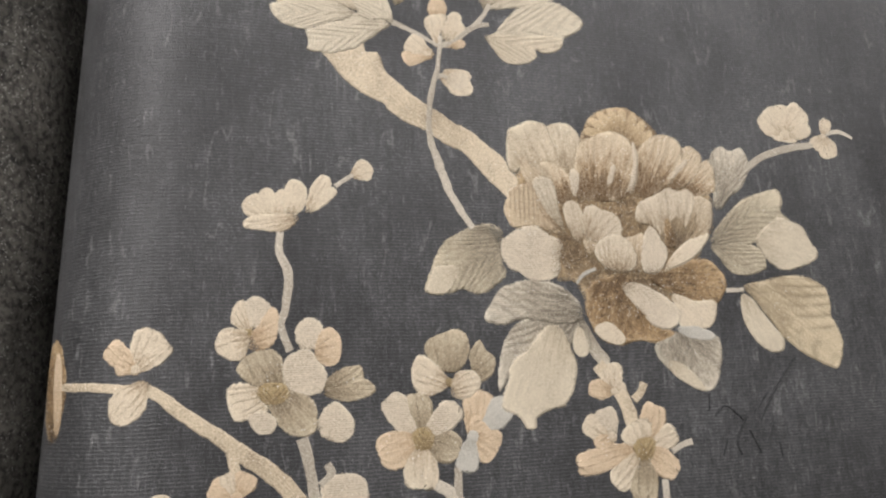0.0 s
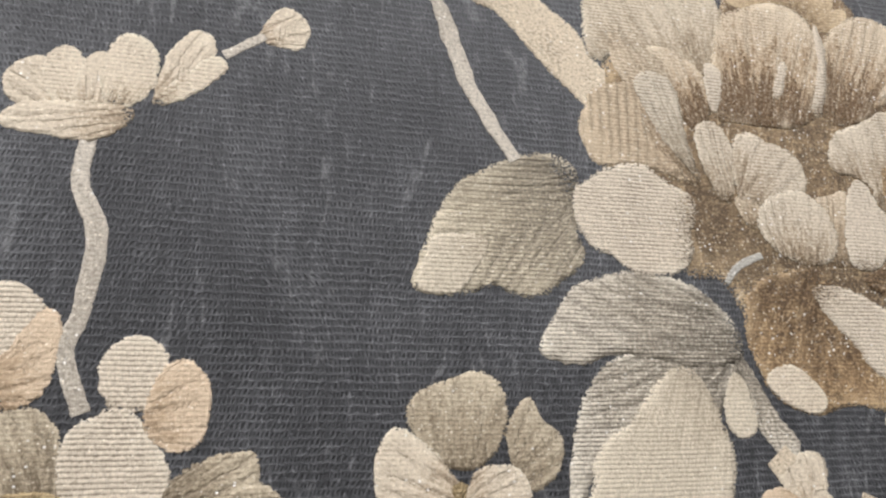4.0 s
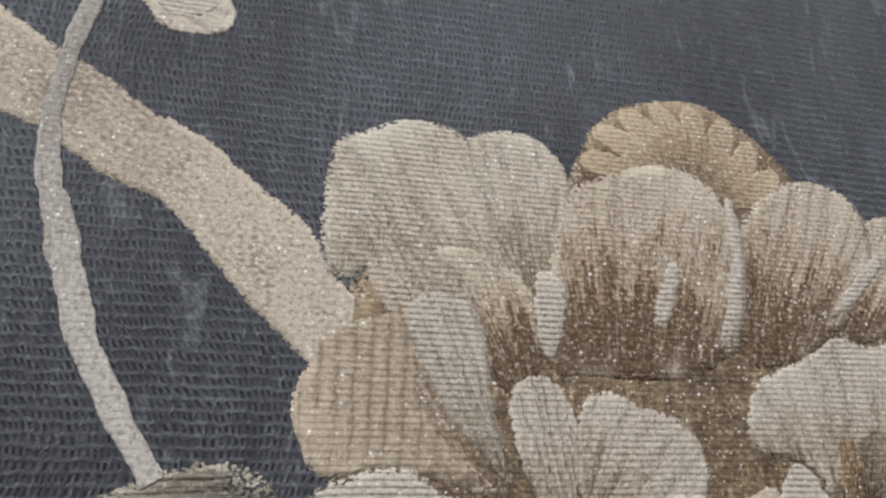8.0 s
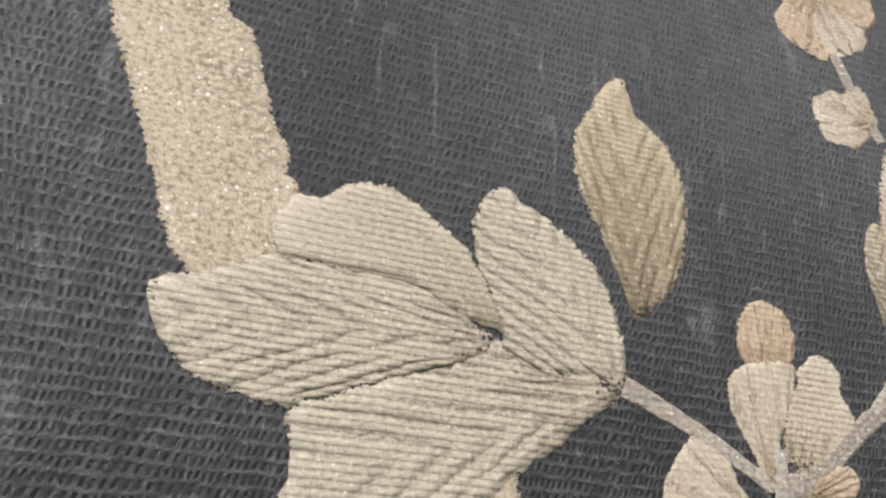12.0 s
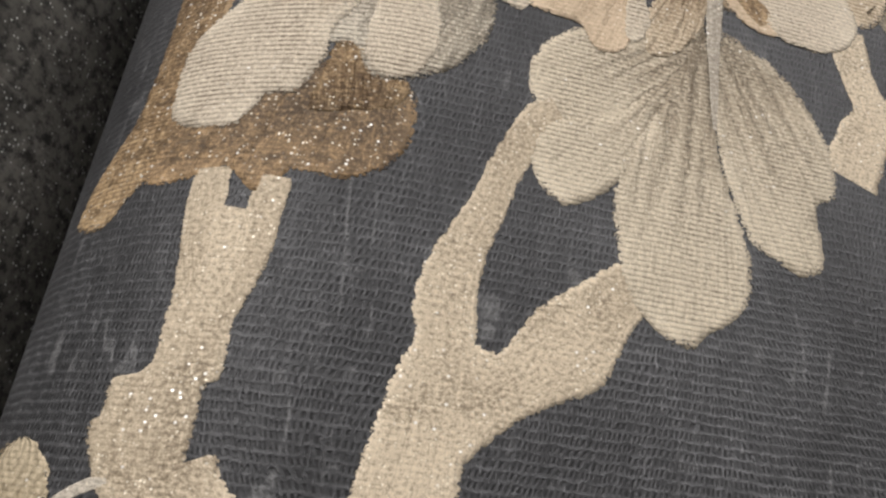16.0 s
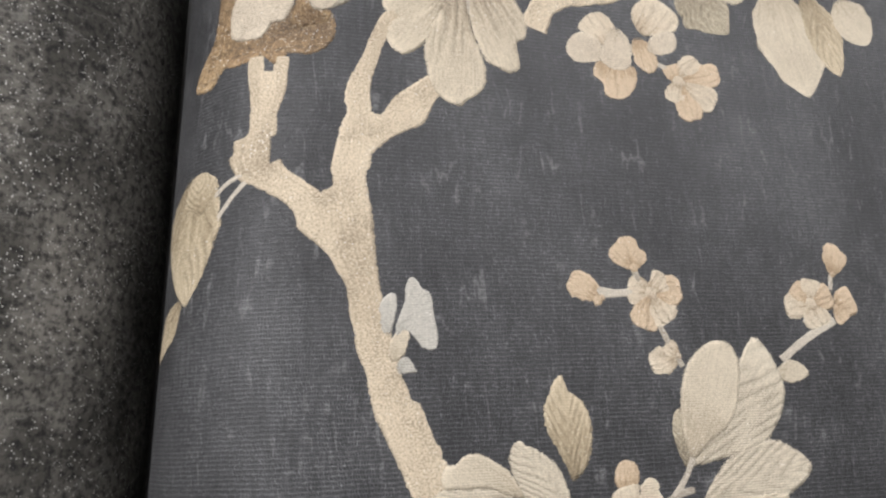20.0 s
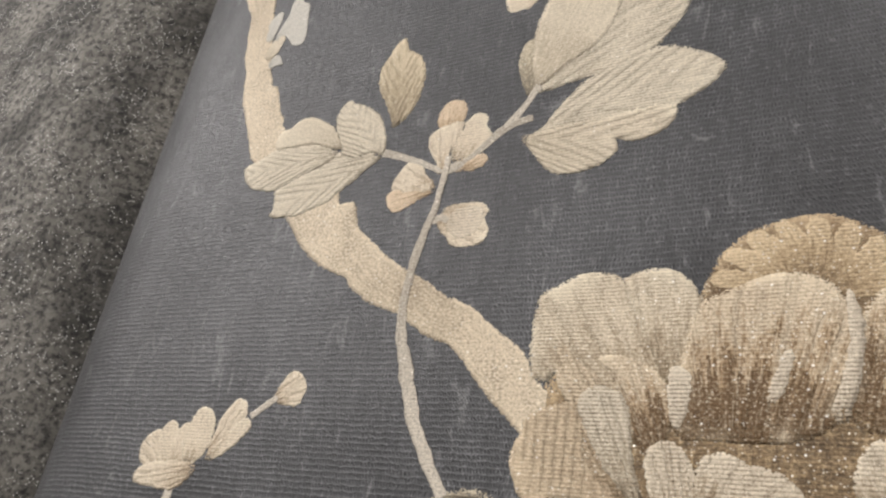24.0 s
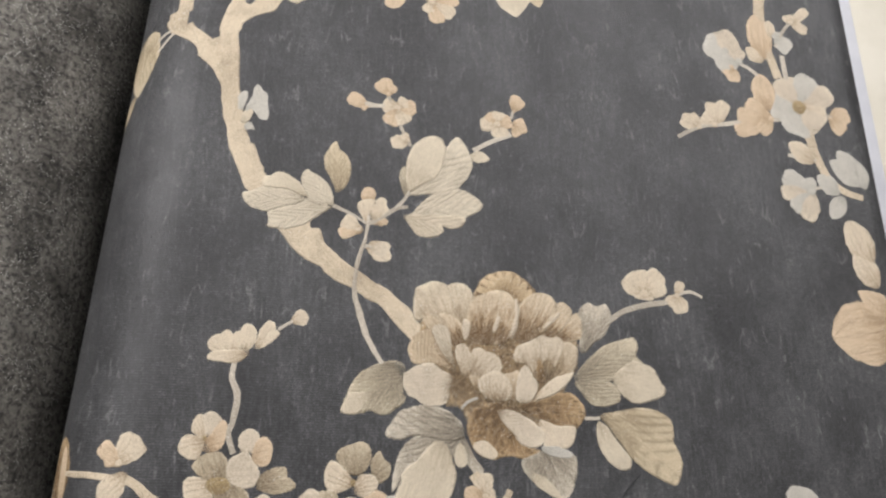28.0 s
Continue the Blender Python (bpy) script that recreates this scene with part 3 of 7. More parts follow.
def petal_mesh(name, b, e, width, lift, base=0.25, belly=0.6, tip=1.0, curve=0.0, lobes=0, depth=0.07, teeth=0, bite=0.06, dome=0.035, skew=0.0, fray=0.35, ruffle=0.022, seed=0):
    """A raised petal or leaf from b to e. lobes: scallops on its outer end; teeth: notches along its sides;
    curve: how far it bows; fray: how ragged the stitched edge is, in millimetres."""
    rng = random.Random(seed)
    b, e = Vector(b) * MM, Vector(e) * MM
    axis = e - b
    length = axis.length
    axis /= length
    side = Vector((-axis.y, axis.x))
    nu = int(min(64, max(16, length / 0.0008)))
    nv = int(min(40, max(10, width / 1.0)))
    ph = rng.uniform(0, 1)
    k1, k2 = rng.uniform(0.6, 1.4), rng.uniform(0.6, 1.4)
    verts, maps, faces = [], [], []
    hi, low = lift * LAYER, 0.1
    for i in range(nu + 1):
        u = (1 - math.cos(math.pi * i / nu)) / 2
        share = profile(u, base, belly, tip)
        w, loose = share * width * MM / 2, min(1.0, 1.5 * share)
        rag = [rng.uniform(-1, 1) * fray * MM, rng.uniform(-1, 1) * fray * MM]
        for j in range(nv + 1):
            v = -1 + 2 * j / nv
            ww = w
            if teeth:
                ww *= 1 - bite * (0.5 + 0.5 * math.cos(teeth * 2 * math.pi * (u ** 0.9) + (2.1 if v > 0 else 0))) * min(1, 2 * u)
            ww *= 1 + 0.035 * math.sin(9 * k1 * u + 6 * ph + (2 if v > 0 else 0))
            l = u * length
            if lobes:
                l *= 1 + 1.2 * loose * depth * u * u * (abs(math.cos(lobes * math.pi / 2 * (v * 0.98 + 0.07 * math.sin(3 * ph)))) ** 0.8 - 0.6)
                ww *= 1 + depth * 0.55 * math.sin(lobes * 2.6 * u + 5 * ph)
            ww *= 1 + ruffle * (math.sin(23 * u + 9 * ph + (1.7 if v > 0 else 0)) + 0.7 * math.sin(41 * u * k2 + 4 * ph - (2.3 if v > 0 else 0)))
            l *= 1 + loose * ruffle * u * u * (math.sin(9 * v + 12 * ph) + 0.7 * math.sin(17 * v * k1 + 5 * ph))
            bow = curve * length * math.sin(math.pi * u)
            out = v * ww + bow + skew * length * u * u
            if j in (0, nv):
                out += rag[j > 0]
            elif i == 0:
                l += rng.uniform(-0.6, 0.6) * fray * MM
            q = b + axis * l + side * out
            edge = max(0.0, 1 - abs(v) ** 4) * max(0.0, 1 - u ** 10) * (1 - (1 - u) ** 10)
            h = hi + dome * (0.1 + 0.9 * edge) * (1 + 0.12 * math.sin(7 * k2 * u + 4 * v))
            verts.append(bend(q.x, q.y, h * MM))
            maps.append((u, v))
    n = nv + 1
    for i in range(nu):
        for j in range(nv):
            faces.append((i * n + j, i * n + j + 1, (i + 1) * n + j + 1, (i + 1) * n + j))
    # a rim down to the paper, so that the motif stands proud of it
    ring = list(range(n)) + [i * n + nv for i in range(1, nu + 1)] + [nu * n + j for j in range(nv - 1, -1, -1)] + [i * n for i in range(nu - 1, 0, -1)]
    first = len(verts)
    for r in ring:
        verts.append(verts[r] - Vector((0, 0, (hi + low) * MM)))
        i, j = divmod(r, n)
        maps.append((1.4 if i == nu else -0.4 if i == 0 else maps[r][0], (1.4 if j else -1.4) if j in (0, nv) else maps[r][1]))
    for i in range(len(ring)):
        j = (i + 1) % len(ring)
        faces.append((ring[j], ring[i], first + i, first + j))
    return mapped_mesh(name, verts, faces, maps)


def mapped_mesh(name, verts, faces, maps, across=None):
    """A mesh with two maps: "shape" runs from root to tip and from edge to edge, "folds" fans out from the root."""
    me = bpy.data.meshes.new(name)
    me.from_pydata(verts, [], faces)
    corners = np.array([i for f in faces for i in f])
    for title, values in (("shape", maps), ("folds", across or maps)):
        layer = me.uv_layers.new(name=title)
        layer.data.foreach_set("uv", np.array(values, dtype=np.float32)[corners].ravel())
    me.polygons.foreach_set("use_smooth", [True] * len(faces))
    me.update()
    return me


def put(name, me, material, parent, label=""):
    me.materials.append(material)
    ob = new(name, me)
    ob.parent = parent
    if label:
        tagged(ob, label)
    return ob


COUNT = [0]


def petal(parent, material, b, e, width, lift=0.2, name="petal", label="", **kw):
    COUNT[0] += 1
    return put(name, petal_mesh(name, b, e, width, lift, seed=COUNT[0], **kw), material, parent, label)


def stem(parent, material, knots, widths, lift=0.15, name="branch", label="", rough=0.05, dome=0.05):
    """A raised branch along a smooth line through a few knots, with a width at each."""
    COUNT[0] += 1
    rng = random.Random(COUNT[0])
    pts = [Vector(k) * MM for k in knots]
    n = len(pts)
    line = []
    for i in range(n - 1):
        p0, p1, p2, p3 = pts[max(i - 1, 0)], pts[i], pts[i + 1], pts[min(i + 2, n - 1)]
        w1, w2 = widths[i], widths[i + 1]
        m = max(4, int((p2 - p1).length / 0.0009))
        for k in range(m + (i == n - 2)):
            t = k / m
            q = 0.5 * (2 * p1 + (p2 - p0) * t + (2 * p0 - 5 * p1 + 4 * p2 - p3) * t * t + (3 * p1 - p0 - 3 * p2 + p3) * t ** 3)
            line.append((q, w1 + (w2 - w1) * t))
    nv, verts, maps, faces = 8, [], [], []
    a, c = rng.uniform(0, 6), rng.uniform(0, 6)
    hi = lift * LAYER
    n = nv + 1
    for i, (q, w) in enumerate(line):
        d = line[min(i + 1, len(line) - 1)][0] - line[max(i - 1, 0)][0]
        d.normalize()
        side = Vector((-d.y, d.x))
        knob = [0.0, 0.0]
        for s in (0, 1):
            knob[s] = rough * (math.sin(i * 0.21 + a + 3 * s) + 0.8 * math.sin(i * 0.53 + c + 2 * s) + 0.5 * math.sin(i * 1.1 + a * c + s)) + rng.uniform(-0.2, 0.2) / max(w, 1.5)
        for j in range(n):
            v = -1 + 2 * j / nv
            p = q + side * (v * w * MM / 2 * (1 + knob[v > 0]))
            h = hi + dome * (0.1 + 0.9 * (1 - abs(v) ** 4))
            verts.append(bend(p.x, p.y, h * MM))
            maps.append((0.5 + 0.35 * math.sin(i * 0.05 + a), v))
    m = len(line)
    for i in range(m - 1):
        for j in range(nv):
            faces.append((i * n + j + 1, i * n + j, (i + 1) * n + j, (i + 1) * n + j + 1))
    for j, s in ((0, 1), (nv, -1)):
        first = len(verts)
        for i in range(m):
            verts.append(verts[i * n + j] - Vector((0, 0, (hi + 0.1) * MM)))
            maps.append((maps[i * n + j][0], 1.4 * maps[i * n + j][1]))
        for i in range(m - 1):
            q = (i * n + j, first + i, first + i + 1, (i + 1) * n + j)
            faces.append(q if s > 0 else q[::-1])
    return put(name, mapped_mesh(name, verts, faces, maps), material, parent, label)



def spline(knots, count):
    """Even points along a smooth line through the knots, in metres."""
    pts = [Vector(k) * MM for k in knots]
    n = len(pts)
    line = []
    for i in range(n - 1):
        p0, p1, p2, p3 = pts[max(i - 1, 0)], pts[i], pts[i + 1], pts[min(i + 2, n - 1)]
        for k in range(12):
            t = k / 12
            line.append(0.5 * (2 * p1 + (p2 - p0) * t + (2 * p0 - 5 * p1 + 4 * p2 - p3) * t * t + (3 * p1 - p0 - 3 * p2 + p3) * t ** 3))
    line.append(pts[-1])
    far = [0.0]
    for a, b in zip(line, line[1:]):
        far.append(far[-1] + (b - a).length)
    at = np.linspace(0, far[-1], count)
    return list(zip(np.interp(at, far, [p.x for p in line]), np.interp(at, far, [p.y for p in line])))


def shape(parent, material, knots, b, e, lift=0.2, name="petal", label="", dome=0.012, fray=0.30):
    """A raised petal or leaf with a free outline through a few knots; b and e are the root and the tip of its middle line."""
    COUNT[0] += 1
    rng = random.Random(COUNT[0])
    # a closed smooth outline: the knots run on past their start, and the overlap is cut off
    n = len(knots)
    loop = [knots[-1], *knots, knots[0], knots[1]]
    pts = [Vector(k) * MM for k in loop]
    edge = []
    for i in range(1, n + 1):
        p0, p1, p2, p3 = pts[i - 1], pts[i], pts[i + 1], pts[i + 2]
        m = max(2, int((p2 - p1).length / 0.0008))
        for k in range(m):
            t = k / m
            edge.append(0.5 * (2 * p1 + (p2 - p0) * t + (2 * p0 - 5 * p1 + 4 * p2 - p3) * t * t + (3 * p1 - p0 - 3 * p2 + p3) * t ** 3))
    b, e = Vector(b) * MM, Vector(e) * MM
    axis = e - b
    length = axis.length
    axis /= length
    side = Vector((-axis.y, axis.x))
    hi, low = lift * LAYER, 0.1
    out = [q + (q - b - axis * (q - b).dot(axis)).normalized() * rng.uniform(-1, 1) * fray * MM for q in edge]
    m = len(out)
    rim = np.array([(q.x, q.y) for q in out])
    # an even net of points inside the outline
    step = min(0.0016, max(0.0007, length / 24))
    x0, y0, x1, y1 = *rim.min(0), *rim.max(0)
    net = np.array([(x, y) for x in np.arange(x0, x1, step) for y in np.arange(y0, y1, step)] or [(b.x, b.y)])
    net = net[np.sqrt(((net[:, None] - rim[None]) ** 2).sum(2)).min(1) > 0.6 * step]
    flat, _, faces, *_ = geometry.delaunay_2d_cdt([Vector(p) for p in (*rim, *net)], [], [list(range(m))], 1, 1e-7)
    spots = np.array([(p.x, p.y) for p in flat])
    gaps = np.sqrt(((spots[:, None] - rim[None]) ** 2).sum(2))
    near, gap = gaps.argmin(1), gaps.min(1)
    used = sorted({i for f in faces for i in f})
    order = {k: i for i, k in enumerate(used)}
    faces = [tuple(order[i] for i in f) for f in faces]
    flat, near, gap = [flat[i] for i in used], near[used], gap[used]
    inner = max(1e-4, gap.max())
    far_u = max(1e-4, max((q - b).dot(axis) for q in out))
    wide = max(1e-4, max(abs((q - b).dot(side)) for q in out))
    verts, maps, across = [], [], []
    for p, w, g in zip(flat, near, gap):
        f = 1 - g / inner
        s = max(-1.0, min(1.0, (out[w] - b).dot(side) / (0.12 * length)))
        uu = (p - b).dot(axis) / far_u
        verts.append(bend(p.x, p.y, (hi + dome * (0.1 + 0.9 * (1 - f ** 5))) * MM))
        maps.append((min(max(uu, 0.02), 1.0), f * s))
        # the second map spreads from the root like the sewn folds do
        across.append((uu, (p - b).dot(side) / wide / (0.45 + 0.55 * min(max(uu, 0.0), 1.0))))
    if sum((flat[f[1]] - flat[f[0]]).cross(flat[f[2]] - flat[f[0]]) for f in faces) < 0:
        faces = [f[::-1] for f in faces]
    # the side walls stand under the edges that only one face holds
    owned = {}
    for f in faces:
        for a, c in zip(f, f[1:] + f[:1]):
            owned[(a, c)] = True
    below = {}
    for a, c in [k for k in owned if (k[1], k[0]) not in owned]:
        for k in (a, c):
            if k not in below:
                below[k] = len(verts)
                verts.append(verts[k] - Vector((0, 0, (hi + low) * MM)))
                maps.append((maps[k][0], 1.4 if maps[k][1] > 0 else -1.4))
                across.append(across[k])
        faces.append((c, a, below[a], below[c]))
    return put(name, mapped_mesh(name, verts, faces, maps, across), material, parent, label)


def band(parent, material, left, right, lift=0.15, name="branch", label="", dome=0.05):
    """A raised branch between two edges, each a smooth line through a few knots."""
    COUNT[0] += 1
    rng = random.Random(COUNT[0])
    reach = max(sum((Vector(p) - Vector(q)).length for p, q in zip(k, k[1:])) for k in (left, right))
    n = int(reach / 0.8)
    a, c = spline(left, n), spline(right, n)
    nv, verts, maps, faces = 10, [], [], []
    hi, ph = lift * LAYER, rng.uniform(0, 6)
    w = nv + 1
    for i in range(n):
        l, r = Vector(a[i]), Vector(c[i])
        across = (r - l).normalized()
        l = l + across * rng.uniform(-0.25, 0.25) * MM
        r = r + across * rng.uniform(-0.25, 0.25) * MM
        for j in range(w):
            v = -1 + 2 * j / nv
            p = l.lerp(r, j / nv)
            verts.append(bend(p.x, p.y, (hi + dome * (0.1 + 0.9 * (1 - abs(v) ** 4))) * MM))
            maps.append((0.5 + 0.35 * math.sin(i * 0.05 + ph), v))
    for i in range(n - 1):
        for j in range(nv):
            faces.append((i * w + j, i * w + j + 1, (i + 1) * w + j + 1, (i + 1) * w + j))
    for j in (0, nv):
        first = len(verts)
        for i in range(n):
            verts.append(verts[i * w + j] - Vector((0, 0, (hi + 0.1) * MM)))
            maps.append((maps[i * w + j][0], 1.4 * maps[i * w + j][1]))
        for i in range(n - 1):
            q = (i * w + j, (i + 1) * w + j, first + i + 1, first + i)
            faces.append(q if j == 0 else q[::-1])
    l, r = Vector(a[0]), Vector(c[0])
    ahead = Vector(a[1]) - l
    if (r.x - l.x) * ahead.y - (r.y - l.y) * ahead.x < 0:
        faces = [f[::-1] for f in faces]
    return put(name, mapped_mesh(name, verts, faces, maps), material, parent, label)


# the trunk, its fork and its twigs
band(page, BARK, [(-5.9, -0.9), (-3.1, -4.3), (1.2, -9.5), (5.1, -14.7), (11.5, -20.1), (17.5, -23.4), (23.6, -26.1), (25.8, -29.0), (32.0, -33.4), (38.2, -36.1), (43.0, -37.9), (46.6, -40.5), (53.6, -44.9), (58.8, -46.6), (63.3, -51.0), (70.1, -58.9), (75.8, -64.3), (80.0, -68.4), (84.8, -70.6)], [(14.7, 6.7), (15.4, 2.5), (16.1, -0.9), (18.8, -1.0), (21.2, -1.1), (22.5, -2.7), (23.5, -5.8), (25.3, -10.3), (31.4, -15.9), (38.9, -22.0), (46.3, -26.3), (50.1, -28.5), (53.8, -31.3), (58.3, -34.5), (58.7, -34.0), (64.5, -37.0), (70.3, -42.0), (76.2, -46.3), (79.7, -49.7), (81.9, -54.4), (85.4, -58.4)], 0.15)
band(page, BARK, [(-19.2, 17.0), (-23.5, 19.7), (-26.4, 23.5), (-28.9, 29.4), (-35.3, 43.4), (-37.3, 47.8), (-38.7, 54.2), (-39.6, 60.4), (-42.7, 68.6), (-43.6, 75.2), (-45.0, 82.0), (-46.1, 90.1), (-48.9, 95.0), (-51.9, 100.7), (-54.7, 103.9), (-56.8, 110.4), (-56.4, 117.0), (-54.5, 122.7), (-50.3, 125.6), (-51.0, 132.4), (-49.4, 139.7), (-47.1, 148.9), (-45.1, 153.2), (-45.9, 158.7), (-44.5, 165.5), (-39.7, 175.1), (-36.4, 183.9), (-31.8, 193.2), (-28.1, 197.4)], [(-11.3, 19.6), (-13.2, 30.7), (-14.8, 33.0), (-15.1, 36.1), (-17.4, 39.5), (-20.7, 48.3), (-21.7, 50.7), (-24.3, 52.3), (-25.5, 55.7), (-27.5, 60.2), (-30.2, 71.5), (-33.7, 86.8), (-34.7, 95.6), (-35.3, 99.5), (-35.8, 107.6), (-36.3, 114.6), (-38.2, 126.3), (-38.2, 130.9), (-36.5, 135.2), (-36.3, 154.3), (-36.5, 158.8), (-36.1, 165.7), (-32.8, 176.5), (-30.5, 182.9), (-25.7, 186.9), (-23.2, 189.7)], 0.17)
band(page, BARK, [(-51.9, 100.7), (-55.1, 103.8), (-59.6, 107.6), (-62.1, 109.6), (-62.7, 113.6), (-65.1, 117.5), (-68.9, 120.8), (-77.9, 126.1), (-83.1, 128.7), (-88.0, 136.5), (-86.3, 139.3), (-86.0, 143.6), (-80.5, 145.7), (-79.9, 154.2), (-80.0, 160.9), (-79.5, 166.6), (-80.5, 170.3)], [(-46.8, 106.1), (-51.5, 117.9), (-54.5, 122.8), (-58.7, 126.2), (-63.6, 129.8), (-66.8, 132.5), (-68.1, 135.1), (-70.0, 134.4), (-71.9, 132.7), (-71.6, 137.0), (-71.5, 143.3), (-69.6, 145.2), (-69.4, 153.6), (-67.1, 158.9), (-66.8, 164.5), (-68.4, 168.6)], 0.19)
band(page, BARK, [(-40.3, 153.2), (-36.5, 154.1), (-32.6, 153.5), (-28.1, 160.0), (-22.3, 164.8), (-16.2, 169.5), (-12.0, 169.8)], [(-37.7, 136.4), (-34.6, 139.4), (-31.4, 142.5), (-27.0, 145.6), (-21.3, 148.3), (-16.7, 151.1), (-12.9, 159.1), (-8.9, 163.6)], 0.15)
stem(page, BARK, [(-74.5, 147.0), (-71.5, 157.0), (-69.2, 165.0), (-68.0, 174.5)], [5.0, 7.0, 6.0, 5.2], 0.17)
stem(page, BARK, [(-75.2, 157.2), (-77.7, 165.4), (-78.3, 175.8)], [6.8, 6.6, 6.2], 0.17)
stem(page, TWIG, [(-81.2, 131.1), (-87.5, 129.0), (-94.2, 124.6)], [1.9, 1.8, 1.8], 0.12, name='twig')
stem(page, TWIG, [(-80.8, 127.9), (-86.2, 123.1), (-92.0, 116.6)], [1.9, 1.8, 1.7], 0.12, name='twig')
stem(page, TWIG, [(51.4, 9.8), (50.2, -0.4), (49.0, -8.4), (45.8, -19.8), (44.2, -31.0), (44.8, -41.8), (48.0, -53.7), (53.6, -68.1), (62.0, -82.8)], [2.2, 2.0, 2.3, 2.8, 2.5, 3.0, 4.2, 3.6, 2.9], 0.62, name='twig', dome=0.2, rough=0.12)
stem(page, TWIG, [(49.9, 4.5), (56.7, 6.9), (61.7, 11.2), (68.7, 16.6), (76.0, 18.1)], [2.9, 3.2, 2.9, 2.7, 2.2], 0.20, name='twig')
stem(page, TWIG, [(67.7, 15.9), (74.5, 24.4), (81.1, 37.2)], [2.4, 2.2, 2.4], 0.20, name='twig')
stem(page, TWIG, [(49.8, 5.0), (39.9, 10.3), (28.6, 14.7)], [1.7, 2.0, 2.8], 0.20, name='twig')

# the broad ribbed leaf on the trunk
shape(page, LEAF_CHEVRON, [(-10.8, 6.9), (-5.4, 9.9), (1.8, 13.0), (10.9, 17.8), (16.0, 16.7), (21.2, 16.6), (27.8, 14.2), (27.0, 12.2), (23.7, 9.8), (19.5, 6.3), (14.9, 2.9), (11.1, -0.2), (5.6, -1.9), (0.3, -3.6), (-3.3, -3.4), (-7.9, -3.2), (-10.6, -2.1), (-9.7, 0.4), (-10.0, 3.3)], (27.8, 13.4), (-10.1, -2.1), 0.70, name='leaf')
shape(page, LEAF_CHEVRON, [(8.0, 29.8), (8.0, 33.1), (10.0, 36.7), (12.2, 37.8), (13.9, 36.1), (17.9, 34.6), (22.1, 31.9), (25.8, 27.8), (28.0, 22.7), (29.0, 18.2), (28.2, 14.1), (24.3, 15.7), (19.8, 14.5), (15.4, 15.1), (12.3, 17.7), (10.8, 22.7), (8.6, 26.8)], (28.5, 14.3), (11.5, 37.5), 0.80, name='leaf')
shape(page, LEAF_CHEVRON, [(-26.7, 17.5), (-24.8, 18.9), (-20.4, 20.2), (-15.1, 23.4), (-10.7, 23.4), (-3.6, 23.7), (2.6, 23.0), (7.9, 19.7), (11.6, 17.6), (7.0, 14.1), (0.7, 11.8), (-5.3, 9.3), (-10.9, 7.1), (-14.4, 7.2), (-17.9, 8.1), (-21.5, 9.3), (-23.5, 11.1), (-25.6, 14.1)], (11.2, 17.5), (-25.7, 14.8), 0.90, name='leaf')
shape(page, LEAF_PALE, [(-15.5, 27.3), (-13.8, 30.5), (-10.6, 31.0), (-7.7, 33.5), (-2.9, 34.1), (0.8, 32.7), (4.7, 30.2), (7.8, 27.8), (10.3, 24.1), (13.1, 18.8), (10.0, 19.3), (5.7, 20.7), (0.6, 22.5), (-5.4, 22.9), (-10.6, 22.7), (-14.4, 23.2)], (12.9, 18.8), (-13.6, 29.0), 1.00, name='leaf')

# the leaf sprays above the flower
shape(page, LEAF_GOLD, [(28.3, 59.1), (31.0, 53.9), (35.6, 50.4), (38.3, 45.4), (38.9, 39.0), (37.6, 31.5), (35.0, 27.1), (30.5, 23.5), (28.7, 27.7), (25.7, 33.7), (22.6, 39.0), (21.4, 45.0), (22.6, 51.1)], (30.6, 23.4), (28.3, 59.1), 0.20, name='leaf')
shape(page, LEAF_OLIVE, [(70.1, 40.1), (71.9, 45.4), (76.5, 45.8), (79.6, 34.9), (74.5, 25.8), (71.0, 32.9)], (74.5, 25.8), (71.3, 44.0), 0.20, name='leaf')
shape(page, LEAF_CHEVRON, [(75.1, 26.5), (81.9, 34.8), (93.5, 42.3), (97.5, 52.4), (101.0, 62.7), (108.1, 71.8), (112.8, 68.5), (117.4, 60.3), (119.0, 49.7), (112.5, 37.6), (103.5, 30.5), (93.8, 28.7), (84.3, 27.2)], (75.1, 26.5), (108.8, 71.1), 0.30, name='leaf')
shape(page, LEAF_PALE, [(75.0, 34.1), (73.9, 44.9), (75.5, 54.9), (79.3, 63.0), (87.0, 69.2), (95.9, 70.4), (100.0, 65.9), (101.1, 58.5), (97.7, 46.2), (93.1, 39.3), (84.1, 33.7), (77.2, 28.7)], (75.8, 28.2), (94.2, 70.4), 0.50, name='leaf')
shape(page, LEAF_CHEVRON, [(73.3, 12.1), (78.1, 13.7), (82.8, 19.6), (89.0, 26.7), (96.4, 31.6), (106.2, 34.2), (113.4, 33.6), (119.1, 30.7), (123.4, 27.5), (126.3, 23.9), (122.7, 19.4), (117.0, 15.9), (114.1, 13.5), (111.1, 10.5), (92.7, 6.9), (80.6, 8.5)], (73.5, 11.9), (126.1, 23.9), 0.30, name='leaf')
shape(page, LEAF_FAINT, [(73.8, 11.6), (83.2, 13.8), (96.0, 14.4), (108.6, 15.5), (114.4, 13.9), (112.6, 8.9), (106.9, 5.9), (101.7, 5.9), (99.0, 7.3), (99.6, 3.6), (96.5, 0.5), (91.5, -1.2), (85.4, -1.4), (80.8, 0.7), (77.3, 5.4), (74.9, 9.0)], (73.8, 11.6), (103.4, 5.9), 0.50, name='leaf')
shape(page, LEAF_PALE, [(116.0, 58.2), (124.0, 63.2), (131.1, 57.9), (122.8, 54.2)], (116.4, 57.3), (130.6, 57.7), 0.20, name='leaf')

